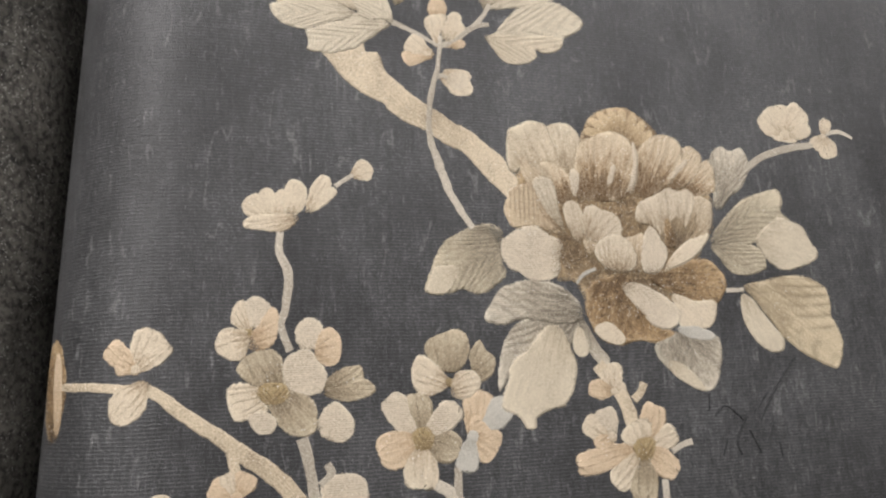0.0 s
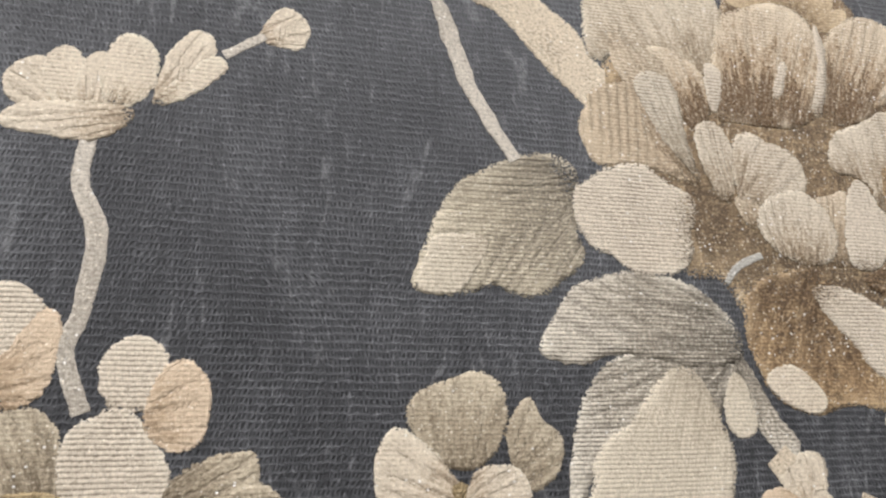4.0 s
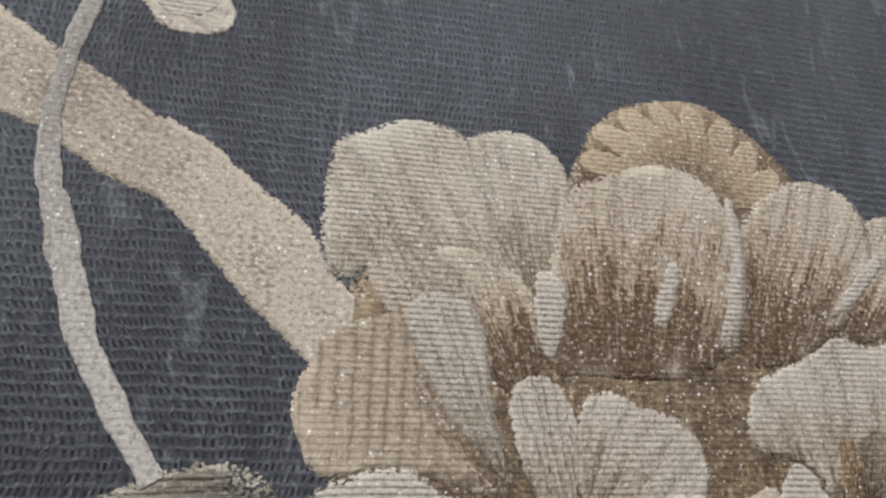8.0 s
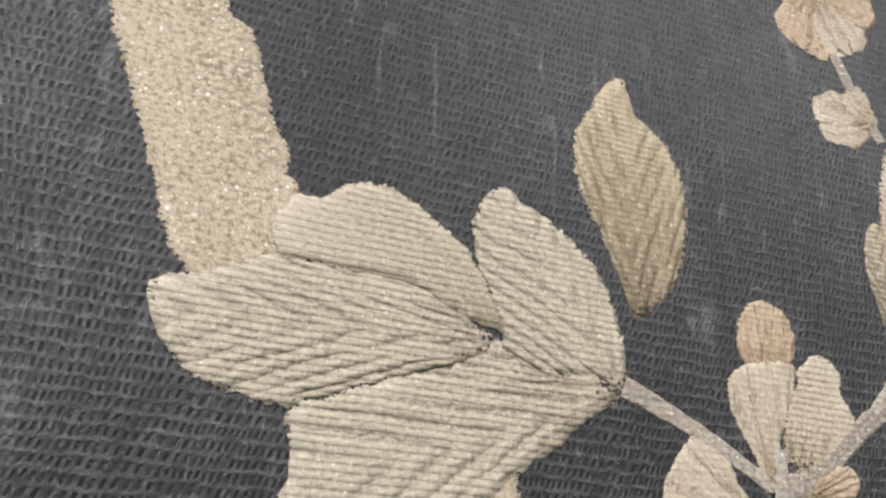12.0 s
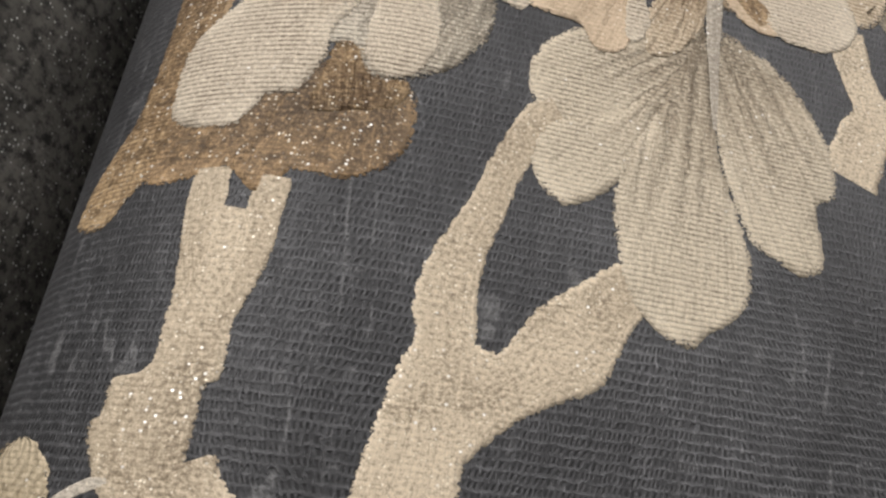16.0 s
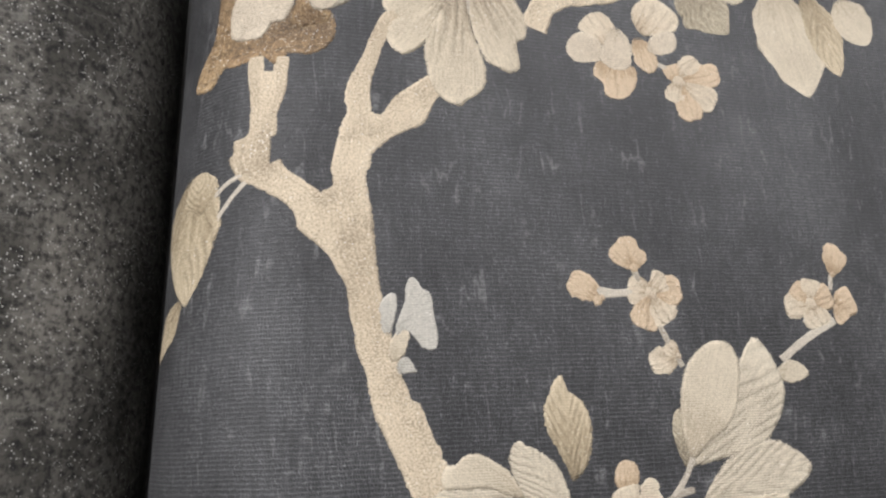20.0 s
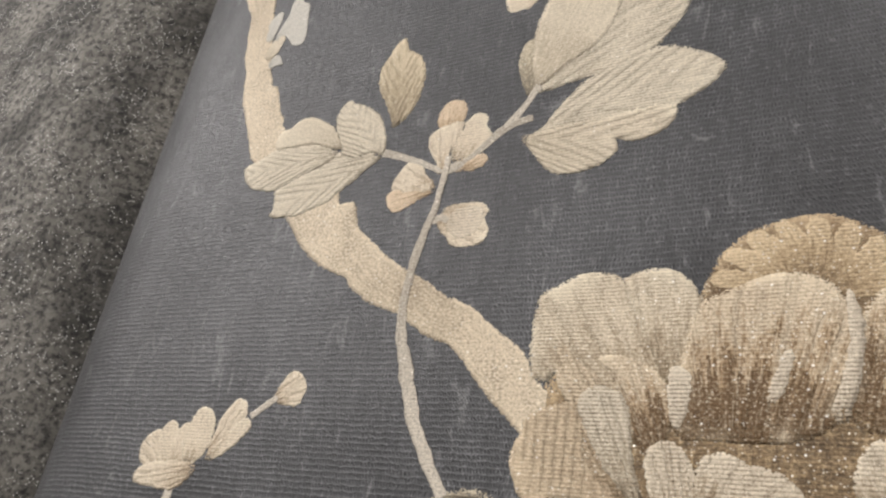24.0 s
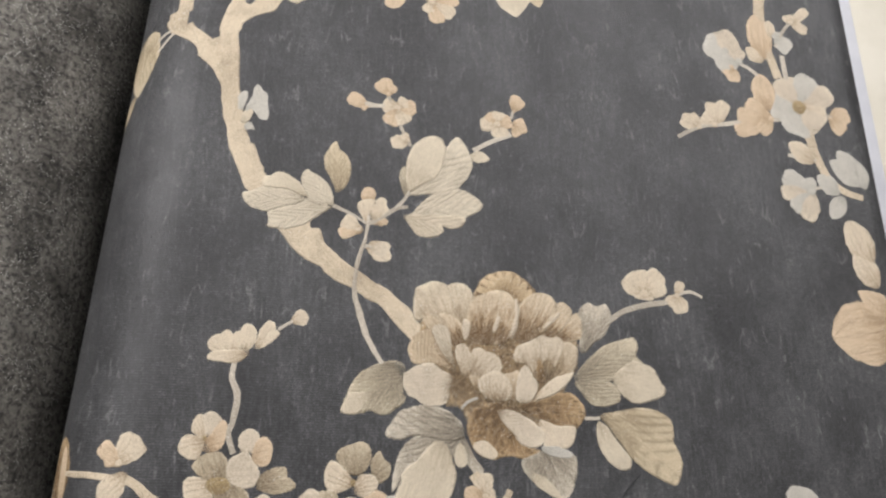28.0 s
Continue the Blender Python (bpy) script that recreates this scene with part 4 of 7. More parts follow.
# buds and small blossoms on the twigs
bud = petal(page, BLOSSOM, (45.0, -2.0), (45.0, 2.0), 4.0, 0.20, name='bud', label='cream raised bud cluster', base=0.5, belly=0.5)
shape(bud, BLOSSOM, [(33.7, 3.3), (36.0, 7.5), (38.5, 10.4), (41.0, 10.7), (43.3, 8.0), (44.5, 5.2), (46.8, 2.7), (48.3, -0.3), (43.7, -1.5), (38.2, -0.8), (34.4, 0.4)], (47.9, 0.0), (38.1, 9.3), 0.25)
shape(bud, PEACH, [(32.5, -0.9), (34.4, 1.0), (39.0, -0.1), (44.6, -0.7), (48.3, -1.0), (43.7, -3.3), (38.9, -6.2), (35.9, -6.4), (33.6, -4.5)], (47.9, -0.8), (33.6, -3.1), 0.32)
bud = petal(page, BLOSSOM, (55.0, 4.0), (55.0, 8.0), 4.0, 0.20, name='bud', label='cream and gold raised bud cluster', base=0.5, belly=0.5)
shape(bud, PEACH, [(45.8, 21.2), (45.8, 24.9), (47.4, 28.1), (50.7, 29.6), (54.3, 28.0), (55.3, 24.3), (53.9, 20.3), (49.1, 19.4)], (50.0, 19.1), (49.7, 29.3), 0.25)
shape(bud, BLOSSOM, [(43.7, 16.0), (45.1, 19.2), (49.2, 20.8), (54.7, 21.3), (54.0, 15.8), (51.6, 10.8), (52.2, 7.1), (49.0, 4.1), (47.4, 7.8), (45.4, 11.3)], (50.1, 4.6), (47.8, 19.9), 0.30)
shape(bud, CREAM, [(55.4, 20.8), (58.7, 23.3), (62.0, 21.8), (62.5, 18.2), (64.1, 15.2), (63.0, 11.0), (59.9, 8.1), (55.3, 6.6), (52.1, 8.2), (52.3, 13.2), (54.4, 17.5)], (54.4, 6.7), (59.6, 23.3), 0.36)
shape(bud, PEACH, [(55.6, 5.2), (58.0, 7.6), (61.8, 8.9), (63.8, 7.2), (62.3, 4.8), (59.4, 3.7), (56.8, 4.0)], (56.4, 4.7), (63.3, 7.6), 0.42)
bud = petal(page, BLOSSOM, (54.0, -13.5), (54.0, -9.5), 4.0, 0.20, name='bud', label='cream raised bud on a short twig', base=0.5, belly=0.5)
shape(bud, BLOSSOM, [(50.4, -11.7), (51.6, -8.3), (54.1, -6.4), (59.2, -6.4), (63.5, -6.5), (65.2, -8.3), (66.1, -9.7), (64.8, -11.5), (66.2, -14.3), (66.1, -17.0), (63.7, -19.5), (58.8, -19.9), (56.2, -19.4), (54.0, -16.7), (51.6, -14.2)], (50.8, -11.2), (65.6, -16.1), 0.30)
shape(bud, PALE, [(53.2, -12.1), (55.8, -8.3), (60.9, -7.4), (64.3, -9.5), (63.6, -13.9), (60.5, -16.8), (56.4, -16.5)], (53.2, -11.7), (63.2, -13.1), 0.42)
stem(page, TWIG, [(49.0, -11.1), (51.4, -10.2), (54.0, -11.0)], [2.1, 2.2, 2.7], 0.20, name='twig')
stem(page, TWIG, [(62.4, 89.5), (54.1, 88.4), (45.4, 89.0)], [2.5, 3.0, 4.2], 0.15, name='twig')
stem(page, TWIG, [(61.4, 97.1), (63.1, 90.9)], [2.8, 2.8], 0.15, name='twig')
stem(page, TWIG, [(69.6, 76.1), (72.7, 69.0), (77.1, 61.3)], [2.4, 2.4, 2.4], 0.15, name='twig')
stem(page, TWIG, [(146.8, 78.0), (132.6, 71.2), (119.8, 62.9)], [3.3, 3.2, 3.2], 0.15, name='twig')
stem(page, TWIG, [(148.5, 96.6), (147.1, 90.2)], [2.0, 2.0], 0.15, name='twig')
bud = petal(page, PEACH, (61.4, 96.4), (61.4, 99.5), 3.1, 0.50, name='bud', label='peach raised bud', base=0.5, belly=0.5)
petal(bud, PEACH, (61.4, 97.9), (53.5, 106.3), 8.5, 0.25, base=0.3, belly=0.62, lobes=2, depth=0.11)
petal(bud, PEACH, (61.4, 97.9), (58.7, 110.1), 9.5, 0.28, base=0.3, belly=0.62, lobes=2, depth=0.11)
petal(bud, PEACH, (61.4, 97.9), (64.6, 105.3), 7.5, 0.31, base=0.3, belly=0.62, lobes=2, depth=0.11)
bud = petal(page, PEACH, (47.4, 85.6), (47.4, 87.8), 2.3, 0.50, name='bud', label='peach raised bud', base=0.5, belly=0.5)
petal(bud, PEACH, (47.4, 86.7), (35.1, 93.5), 10.2, 0.25, base=0.3, belly=0.62, lobes=2, depth=0.11)
petal(bud, PEACH, (47.4, 86.7), (43.7, 85.4), 4.9, 0.28, base=0.3, belly=0.62, lobes=2, depth=0.11)
bud = petal(page, BLOSSOM, (67.4, 86.2), (67.4, 90.8), 4.6, 0.50, name='bud', label='peach and cream raised buds', base=0.5, belly=0.5)
petal(bud, BLOSSOM, (67.4, 88.5), (57.8, 89.8), 12.0, 0.25, base=0.3, belly=0.62, lobes=2, depth=0.11)
petal(bud, PEACH, (67.4, 88.5), (62.8, 75.3), 12.6, 0.28, base=0.3, belly=0.62, lobes=2, depth=0.11)
petal(bud, BLOSSOM, (67.4, 88.5), (73.3, 77.4), 13.9, 0.31, base=0.3, belly=0.62, lobes=2, depth=0.11)
petal(bud, PEACH, (67.4, 88.5), (80.0, 90.2), 11.9, 0.34, base=0.3, belly=0.62, lobes=2, depth=0.11)
petal(bud, BLOSSOM, (67.4, 88.5), (74.5, 94.6), 10.3, 0.37, base=0.3, belly=0.62, lobes=2, depth=0.11)
bud = petal(page, BLOSSOM, (75.8, 64.1), (75.8, 66.4), 2.3, 0.50, name='bud', label='cream raised bud', base=0.5, belly=0.5)
petal(bud, BLOSSOM, (75.8, 65.2), (63.9, 62.2), 10.5, 0.25, base=0.3, belly=0.62, lobes=2, depth=0.11)
petal(bud, BLOSSOM, (75.8, 65.2), (70.5, 68.7), 7.6, 0.28, base=0.3, belly=0.62, lobes=2, depth=0.11)
bud = petal(page, BLOSSOM, (136.9, 82.1), (136.9, 87.0), 4.9, 0.50, name='bud', label='peach and cream raised buds', base=0.5, belly=0.5)
petal(bud, BLOSSOM, (136.9, 84.6), (124.8, 83.1), 10.4, 0.25, base=0.3, belly=0.62, lobes=2, depth=0.11)
petal(bud, PEACH, (136.9, 84.6), (129.7, 91.9), 10.8, 0.28, base=0.3, belly=0.62, lobes=2, depth=0.11)
petal(bud, BLOSSOM, (136.9, 84.6), (138.7, 94.4), 12.0, 0.31, base=0.3, belly=0.62, lobes=2, depth=0.11)
petal(bud, PEACH, (136.9, 84.6), (147.1, 88.9), 10.9, 0.34, base=0.3, belly=0.62, lobes=2, depth=0.11)
petal(bud, BLOSSOM, (136.9, 84.6), (139.9, 75.5), 12.9, 0.37, base=0.3, belly=0.62, lobes=2, depth=0.11)
bud = petal(page, PEACH, (148.2, 82.2), (148.2, 84.6), 2.5, 0.50, name='bud', label='peach raised bud', base=0.5, belly=0.5)
petal(bud, PEACH, (148.2, 83.4), (157.3, 87.1), 12.6, 0.25, base=0.3, belly=0.62, lobes=2, depth=0.11)
petal(bud, PEACH, (148.2, 83.4), (152.1, 77.8), 8.1, 0.28, base=0.3, belly=0.62, lobes=2, depth=0.11)
bud = petal(page, PEACH, (149.4, 95.4), (149.4, 97.9), 2.5, 0.50, name='bud', label='peach raised bud', base=0.5, belly=0.5)
petal(bud, PEACH, (149.4, 96.7), (151.4, 109.4), 9.0, 0.25, base=0.3, belly=0.62, lobes=2, depth=0.11)
petal(bud, PEACH, (149.4, 96.7), (156.3, 105.6), 6.3, 0.28, base=0.3, belly=0.62, lobes=2, depth=0.11)

# the white blossom on the trunk
white_blossom = petal(page, SILVERY, (-27.0, 74.5), (-27.0, 78.5), 4.0, 0.20, name='blossom', label='silver-white raised blossom on the trunk', base=0.5, belly=0.5)
shape(white_blossom, LEAF_PALE, [(-31.4, 65.2), (-31.7, 69.8), (-30.0, 73.6), (-27.3, 76.1), (-24.7, 74.2), (-25.3, 70.5), (-26.9, 66.8), (-29.0, 65.0)], (-30.9, 65.9), (-25.3, 74.0), 0.70)
shape(white_blossom, SILVERY, [(-29.2, 73.1), (-28.9, 78.2), (-26.1, 85.1), (-25.7, 90.1), (-23.4, 93.6), (-21.3, 92.3), (-20.1, 89.9), (-17.6, 88.7), (-16.2, 85.4), (-16.1, 80.7), (-14.9, 75.0), (-15.1, 69.9), (-17.0, 68.4), (-20.0, 68.9), (-22.5, 71.8), (-24.5, 74.2), (-26.5, 75.2)], (-30.2, 75.0), (-16.3, 79.9), 0.74)
shape(white_blossom, SILVERY, [(-34.7, 80.4), (-34.5, 84.3), (-32.4, 86.8), (-30.0, 88.0), (-28.8, 86.5), (-28.9, 82.0), (-30.0, 77.2), (-31.8, 73.5), (-34.0, 75.5)], (-31.9, 73.9), (-30.5, 87.4), 0.80)
shape(white_blossom, SILVERY, [(-29.5, 63.0), (-27.6, 65.9), (-24.9, 65.8), (-23.3, 62.9), (-22.6, 61.0), (-25.9, 61.0), (-27.8, 60.3)], (-29.1, 62.4), (-22.9, 61.4), 0.72)

# the leaf at the rolled inner edge
petal(page, LEAF_GOLD, (-105.4, 134.7), (-107.0, 86.9), 38.8, 0.20, name='leaf', tip=0.25, belly=0.4, base=0.12, curve=-0.06, teeth=5)
petal(page, LEAF_GOLD, (-100.6, 119.1), (-103.1, 135.4), 19.1, 0.35, name='leaf', tip=0.8, belly=0.45, base=0.12)
petal(page, LEAF_GOLD, (-109.9, 89.4), (-133.3, 68.7), 13.2, 0.15, name='leaf', tip=0.1, belly=0.45, base=0.12)

# the great flower
flower = shape(page, DARK_BROWN, [(82.1, -62.5), (96.1, -42.6), (140.9, -37.4), (171.2, -44.6), (186.0, -58.7), (186.5, -79.0), (177.6, -93.3), (172.6, -107.1), (158.4, -123.3), (137.2, -128.3), (117.7, -122.8), (114.2, -115.0), (109.3, -107.2), (101.0, -105.9), (89.7, -91.6), (81.0, -78.6), (80.4, -67.9)], (126.2, -122.9), (134.5, -40.6), 0.10, name='flower', label='great raised peony in cream, tan and brown thread')
shape(flower, UMBER, [(114.1, -118.9), (116.2, -108.5), (126.7, -104.0), (138.3, -104.5), (144.2, -117.8), (150.5, -127.2), (161.0, -131.3), (155.5, -134.9), (149.4, -136.0), (139.4, -134.5), (129.4, -136.6), (120.1, -133.1), (116.2, -126.9)], (137.1, -101.8), (127.7, -136.1), 0.25)
shape(flower, CREAM, [(117.8, -128.0), (124.5, -125.5), (130.7, -129.5), (133.1, -134.2), (129.1, -136.4), (120.7, -132.9)], (131.9, -123.0), (122.3, -133.9), 0.33)
shape(flower, UMBER, [(148.5, -105.8), (156.5, -101.2), (167.8, -96.7), (180.4, -95.7), (187.8, -101.6), (190.0, -108.5), (185.8, -115.4), (181.0, -118.7), (166.8, -116.7), (159.7, -112.6)], (142.7, -104.5), (189.4, -107.7), 0.28)
shape(flower, CREAM, [(160.3, -112.6), (171.5, -115.9), (182.0, -115.9), (182.6, -122.5), (177.7, -128.9), (165.0, -130.3), (161.1, -126.0), (159.8, -119.3)], (157.2, -108.5), (175.9, -128.9), 0.36)
shape(flower, PALE, [(133.2, -108.5), (136.5, -107.2), (143.8, -107.7), (153.7, -112.6), (161.9, -119.3), (162.3, -126.0), (155.2, -129.6), (147.5, -127.4), (143.1, -121.8), (136.3, -114.3)], (133.6, -107.4), (160.1, -128.6), 0.46)
shape(flower, FLUTED, [(80.7, -53.5), (80.5, -43.7), (81.9, -35.0), (86.7, -32.3), (91.4, -30.1), (97.4, -29.9), (102.5, -32.1), (107.5, -40.0), (113.2, -53.5), (111.8, -67.7), (107.1, -71.0), (97.8, -60.1), (88.5, -54.1), (84.6, -56.5)], (110.8, -72.6), (89.5, -30.4), 0.30)
shape(flower, FLUTED, [(101.9, -32.6), (106.6, -30.0), (111.8, -30.0), (116.2, -32.8), (118.8, -36.8), (120.6, -42.8), (117.3, -52.0), (113.5, -60.7), (108.8, -50.8), (105.0, -40.4)], (112.9, -63.7), (111.3, -29.3), 0.36)
shape(flower, TAN_BROWN, [(87.8, -47.0), (93.0, -52.1), (97.8, -56.2), (97.9, -64.1), (99.8, -72.4), (103.4, -79.4), (107.3, -85.8), (98.1, -80.6), (94.1, -73.7), (92.1, -64.6), (87.2, -55.3)], (106.9, -86.2), (88.2, -46.9), 0.42)
shape(flower, BROWN, [(96.7, -50.6), (104.4, -50.8), (111.7, -56.3), (112.7, -63.8), (109.4, -70.8), (106.2, -70.5), (103.9, -63.5), (101.1, -55.8)], (108.9, -71.8), (99.6, -50.3), 0.46)
shape(flower, PALE_STREAK, [(92.4, -60.2), (96.4, -56.8), (102.0, -58.7), (104.2, -63.5), (104.5, -71.1), (106.1, -77.5), (107.2, -84.0), (103.0, -79.4), (98.0, -73.4), (94.3, -66.3)], (107.1, -84.5), (96.9, -57.3), 0.52)
shape(flower, FLUTED_TAN, [(80.7, -64.2), (88.8, -60.5), (93.1, -62.1), (95.2, -73.6), (101.6, -80.8), (106.9, -85.8), (98.2, -82.7), (89.7, -81.4), (81.4, -81.9), (79.2, -78.1), (77.5, -73.9), (78.2, -70.3), (79.9, -67.5)], (106.9, -79.0), (77.9, -77.0), 0.48)
shape(flower, PALE, [(75.4, -88.2), (78.3, -85.9), (83.2, -82.5), (92.5, -80.8), (99.4, -85.1), (104.7, -88.0), (105.0, -93.2), (103.2, -96.6), (103.6, -100.1), (101.2, -105.0), (95.4, -106.8), (89.2, -106.7), (86.5, -105.4), (83.4, -103.1), (79.4, -101.7), (76.8, -98.7), (75.0, -94.1)], (105.8, -93.8), (75.6, -91.4), 0.62)
shape(flower, GOLD, [(118.6, -40.2), (120.0, -33.6), (123.6, -27.0), (129.8, -22.2), (135.7, -20.7), (144.1, -19.8), (151.2, -23.2), (157.8, -28.7), (160.6, -33.0), (157.3, -38.1), (144.6, -45.6), (128.2, -44.1)], (137.0, -54.2), (140.5, -19.9), 0.22)
# knuckled ribs that fan out over the gold petal
for i in range(8):
    a = radians(158 - 19 * i)
    heart = Vector((139.5, -40.5))
    tip = heart + Vector((20.3 * math.cos(a), 20.4 * math.sin(a)))
    petal(flower, GOLD_RIB, tuple(heart.lerp(tip, 0.22)), tuple(tip), 5.0, 0.24 + 0.01 * i, name='rib', base=0.6, belly=0.7, tip=0.9, dome=0.03, curve=-0.08)
shape(flower, BROWN, [(184.6, -45.8), (188.1, -44.9), (190.6, -50.1), (190.9, -55.9), (189.0, -61.8), (179.1, -64.2), (173.0, -58.6), (178.0, -52.5)], (171.8, -64.2), (190.4, -47.7), 0.30)
shape(flower, BROWN, [(171.4, -41.9), (177.3, -38.1), (181.1, -39.3), (184.7, -44.0), (180.8, -52.2), (172.8, -59.8), (162.9, -61.7), (167.0, -52.4)], (162.5, -63.8), (180.4, -38.3), 0.36)
shape(flower, BROWN, [(145.8, -50.0), (150.6, -39.6), (156.7, -34.4), (163.1, -32.8), (169.2, -33.8), (172.9, -36.7), (174.1, -40.9), (172.9, -48.3), (165.3, -58.2), (156.7, -64.3), (149.8, -65.9), (145.1, -64.1)], (149.5, -68.0), (166.2, -32.8), 0.42)
shape(flower, BROWN, [(113.7, -53.4), (117.8, -40.0), (124.4, -35.9), (134.6, -32.8), (141.6, -33.9), (145.8, -38.4), (147.5, -45.2), (145.0, -56.7), (142.4, -64.4), (135.7, -67.9), (126.4, -68.6), (119.5, -68.1), (113.6, -67.6), (112.0, -59.8)], (126.7, -71.5), (132.9, -33.2), 0.50)
shape(flower, PALE, [(146.5, -37.3), (148.7, -42.8), (148.1, -52.0), (144.2, -63.7), (141.8, -62.3), (145.5, -50.0)], (142.4, -64.4), (147.3, -37.6), 0.58)
shape(flower, PALE, [(112.2, -53.6), (115.2, -53.3), (116.6, -56.3), (115.4, -62.5), (113.6, -66.1), (111.8, -62.8)], (113.4, -67.6), (114.2, -52.8), 0.58)
shape(flower, PALE, [(134.4, -50.1), (136.0, -51.0), (133.6, -58.8), (130.6, -60.4)], (131.1, -60.6), (135.5, -50.0), 0.60)
shape(flower, PALE, [(174.2, -45.5), (175.7, -46.8), (167.8, -54.6), (163.2, -56.7)], (163.2, -57.0), (175.1, -45.7), 0.60)
shape(flower, RIBBED, [(175.0, -66.2), (180.3, -64.1), (186.0, -66.3), (187.3, -71.8), (185.6, -78.2), (181.5, -84.9), (175.0, -87.1), (167.7, -89.5), (162.6, -90.2), (160.9, -85.1), (168.0, -77.0)], (161.6, -92.6), (182.7, -64.5), 0.72)
shape(flower, BROWN_FLUTED, [(158.6, -73.5), (169.7, -68.7), (176.5, -70.3), (176.9, -78.6), (171.7, -86.7), (164.2, -90.7), (158.6, -88.5), (156.5, -82.4)], (161.7, -92.1), (168.6, -68.7), 0.80)
shape(flower, PALE_FLUTED, [(143.8, -74.8), (146.7, -68.4), (150.9, -66.2), (158.1, -63.1), (163.2, -60.3), (168.8, -61.7), (174.4, -60.7), (177.7, -64.9), (175.4, -72.5), (170.7, -80.9), (168.2, -76.0), (163.5, -77.2), (157.4, -86.2), (155.0, -81.5), (150.0, -79.4), (145.9, -78.8)], (159.4, -87.1), (158.8, -62.0), 0.88)
shape(flower, UMBER, [(159.5, -77.4), (162.0, -76.3), (164.0, -83.1), (164.0, -88.8), (160.9, -90.7), (158.9, -87.1)], (161.3, -91.7), (160.8, -76.4), 0.92)
shape(flower, CREAM, [(157.6, -99.7), (162.6, -93.0), (170.5, -86.9), (177.9, -84.5), (183.5, -83.1), (180.6, -88.5), (173.1, -95.3), (163.4, -99.9), (155.6, -102.5)], (155.6, -102.5), (182.0, -84.4), 0.96)
shape(flower, TAN_BROWN, [(137.7, -86.9), (142.0, -84.9), (147.8, -83.7), (148.0, -92.8), (146.4, -100.7), (140.8, -102.3), (138.6, -96.5)], (141.6, -103.2), (144.1, -84.4), 0.78)
shape(flower, PALE_FLUTED, [(107.1, -71.4), (109.9, -68.6), (112.9, -68.6), (115.7, -71.3), (117.0, -75.9), (116.7, -83.2), (114.9, -88.1), (112.0, -87.7), (109.4, -83.5), (107.5, -77.4)], (114.4, -89.4), (110.4, -68.5), 0.84)
shape(flower, PALE_FLUTED, [(116.6, -75.9), (118.2, -71.3), (122.4, -70.3), (127.2, -72.3), (132.1, -73.6), (135.5, -76.8), (136.7, -81.4), (135.5, -85.1), (129.9, -87.1), (124.0, -89.1), (119.9, -87.5), (117.1, -88.0), (116.3, -83.2)], (119.3, -91.4), (134.5, -74.9), 0.90)
shape(flower, TAN_BROWN, [(115.8, -87.6), (120.0, -86.6), (122.6, -90.0), (121.4, -94.3), (118.2, -93.5)], (120.4, -94.7), (117.2, -87.1), 0.86)
shape(flower, PALE_FLUTED, [(121.1, -93.8), (122.4, -88.7), (127.1, -85.6), (133.1, -84.1), (138.0, -86.0), (141.2, -89.5), (143.0, -94.7), (141.2, -100.3), (135.0, -102.8), (127.7, -101.2), (123.2, -97.7)], (132.6, -103.6), (133.5, -84.3), 0.98)
shape(flower, PALE, [(145.5, -91.6), (147.8, -83.9), (151.0, -80.0), (154.1, -81.6), (156.6, -86.2), (159.2, -89.9), (159.5, -93.7), (156.3, -99.9), (151.4, -103.3), (145.7, -101.9), (144.8, -96.4)], (151.3, -104.2), (152.2, -80.2), 1.02)
stem(flower, SILVERY, [(110.8, -107.7), (114.5, -103.7), (121.0, -100.8)], [1.3, 1.9, 1.5], 0.80, name='stamen')

# its leaves
shape(page, LEAF_OLIVE, [(39.6, -111.5), (40.4, -106.7), (42.0, -102.0), (44.1, -96.1), (48.2, -89.8), (53.0, -85.9), (59.2, -82.8), (65.5, -80.7), (70.9, -80.3), (75.3, -82.2), (76.8, -86.0), (75.9, -92.5), (76.0, -98.7), (77.4, -102.8), (74.7, -106.9), (70.5, -109.9), (66.4, -112.4), (60.5, -112.3), (56.3, -110.5), (51.8, -112.1), (46.2, -112.7)], (76.4, -90.3), (39.7, -111.5), 0.30, name='leaf')
shape(page, LEAF_PALE, [(40.5, -111.5), (41.9, -104.8), (44.5, -100.2), (49.5, -99.6), (55.6, -100.5), (53.5, -105.9), (49.9, -111.3), (46.2, -112.5)], (54.9, -100.3), (40.5, -111.5), 0.42, name='leaf')
shape(page, LEAF_SILVER, [(80.9, -125.1), (93.9, -121.9), (109.0, -120.1), (111.8, -126.4), (104.2, -137.4), (91.4, -144.8), (79.2, -143.9), (73.3, -151.7), (70.4, -154.8), (71.0, -143.0), (74.2, -132.7)], (109.7, -121.7), (71.4, -151.7), 0.28, name='leaf')
shape(page, LEAF_SILVER, [(65.4, -123.2), (68.5, -116.9), (73.0, -110.5), (78.2, -108.0), (88.6, -105.8), (98.9, -107.3), (107.3, -112.0), (112.5, -118.4), (112.0, -124.8), (102.1, -126.2), (93.5, -125.0), (82.2, -123.9), (75.1, -126.1), (68.6, -125.4)], (112.3, -122.4), (65.9, -123.8), 0.38, name='leaf')
shape(page, LEAF_SILVER, [(110.6, -121.6), (115.2, -128.0), (119.5, -136.0), (124.1, -142.3), (120.8, -146.1), (115.3, -140.6), (110.8, -134.3), (108.9, -128.1)], (110.6, -121.6), (121.9, -144.6), 0.30, name='leaf')
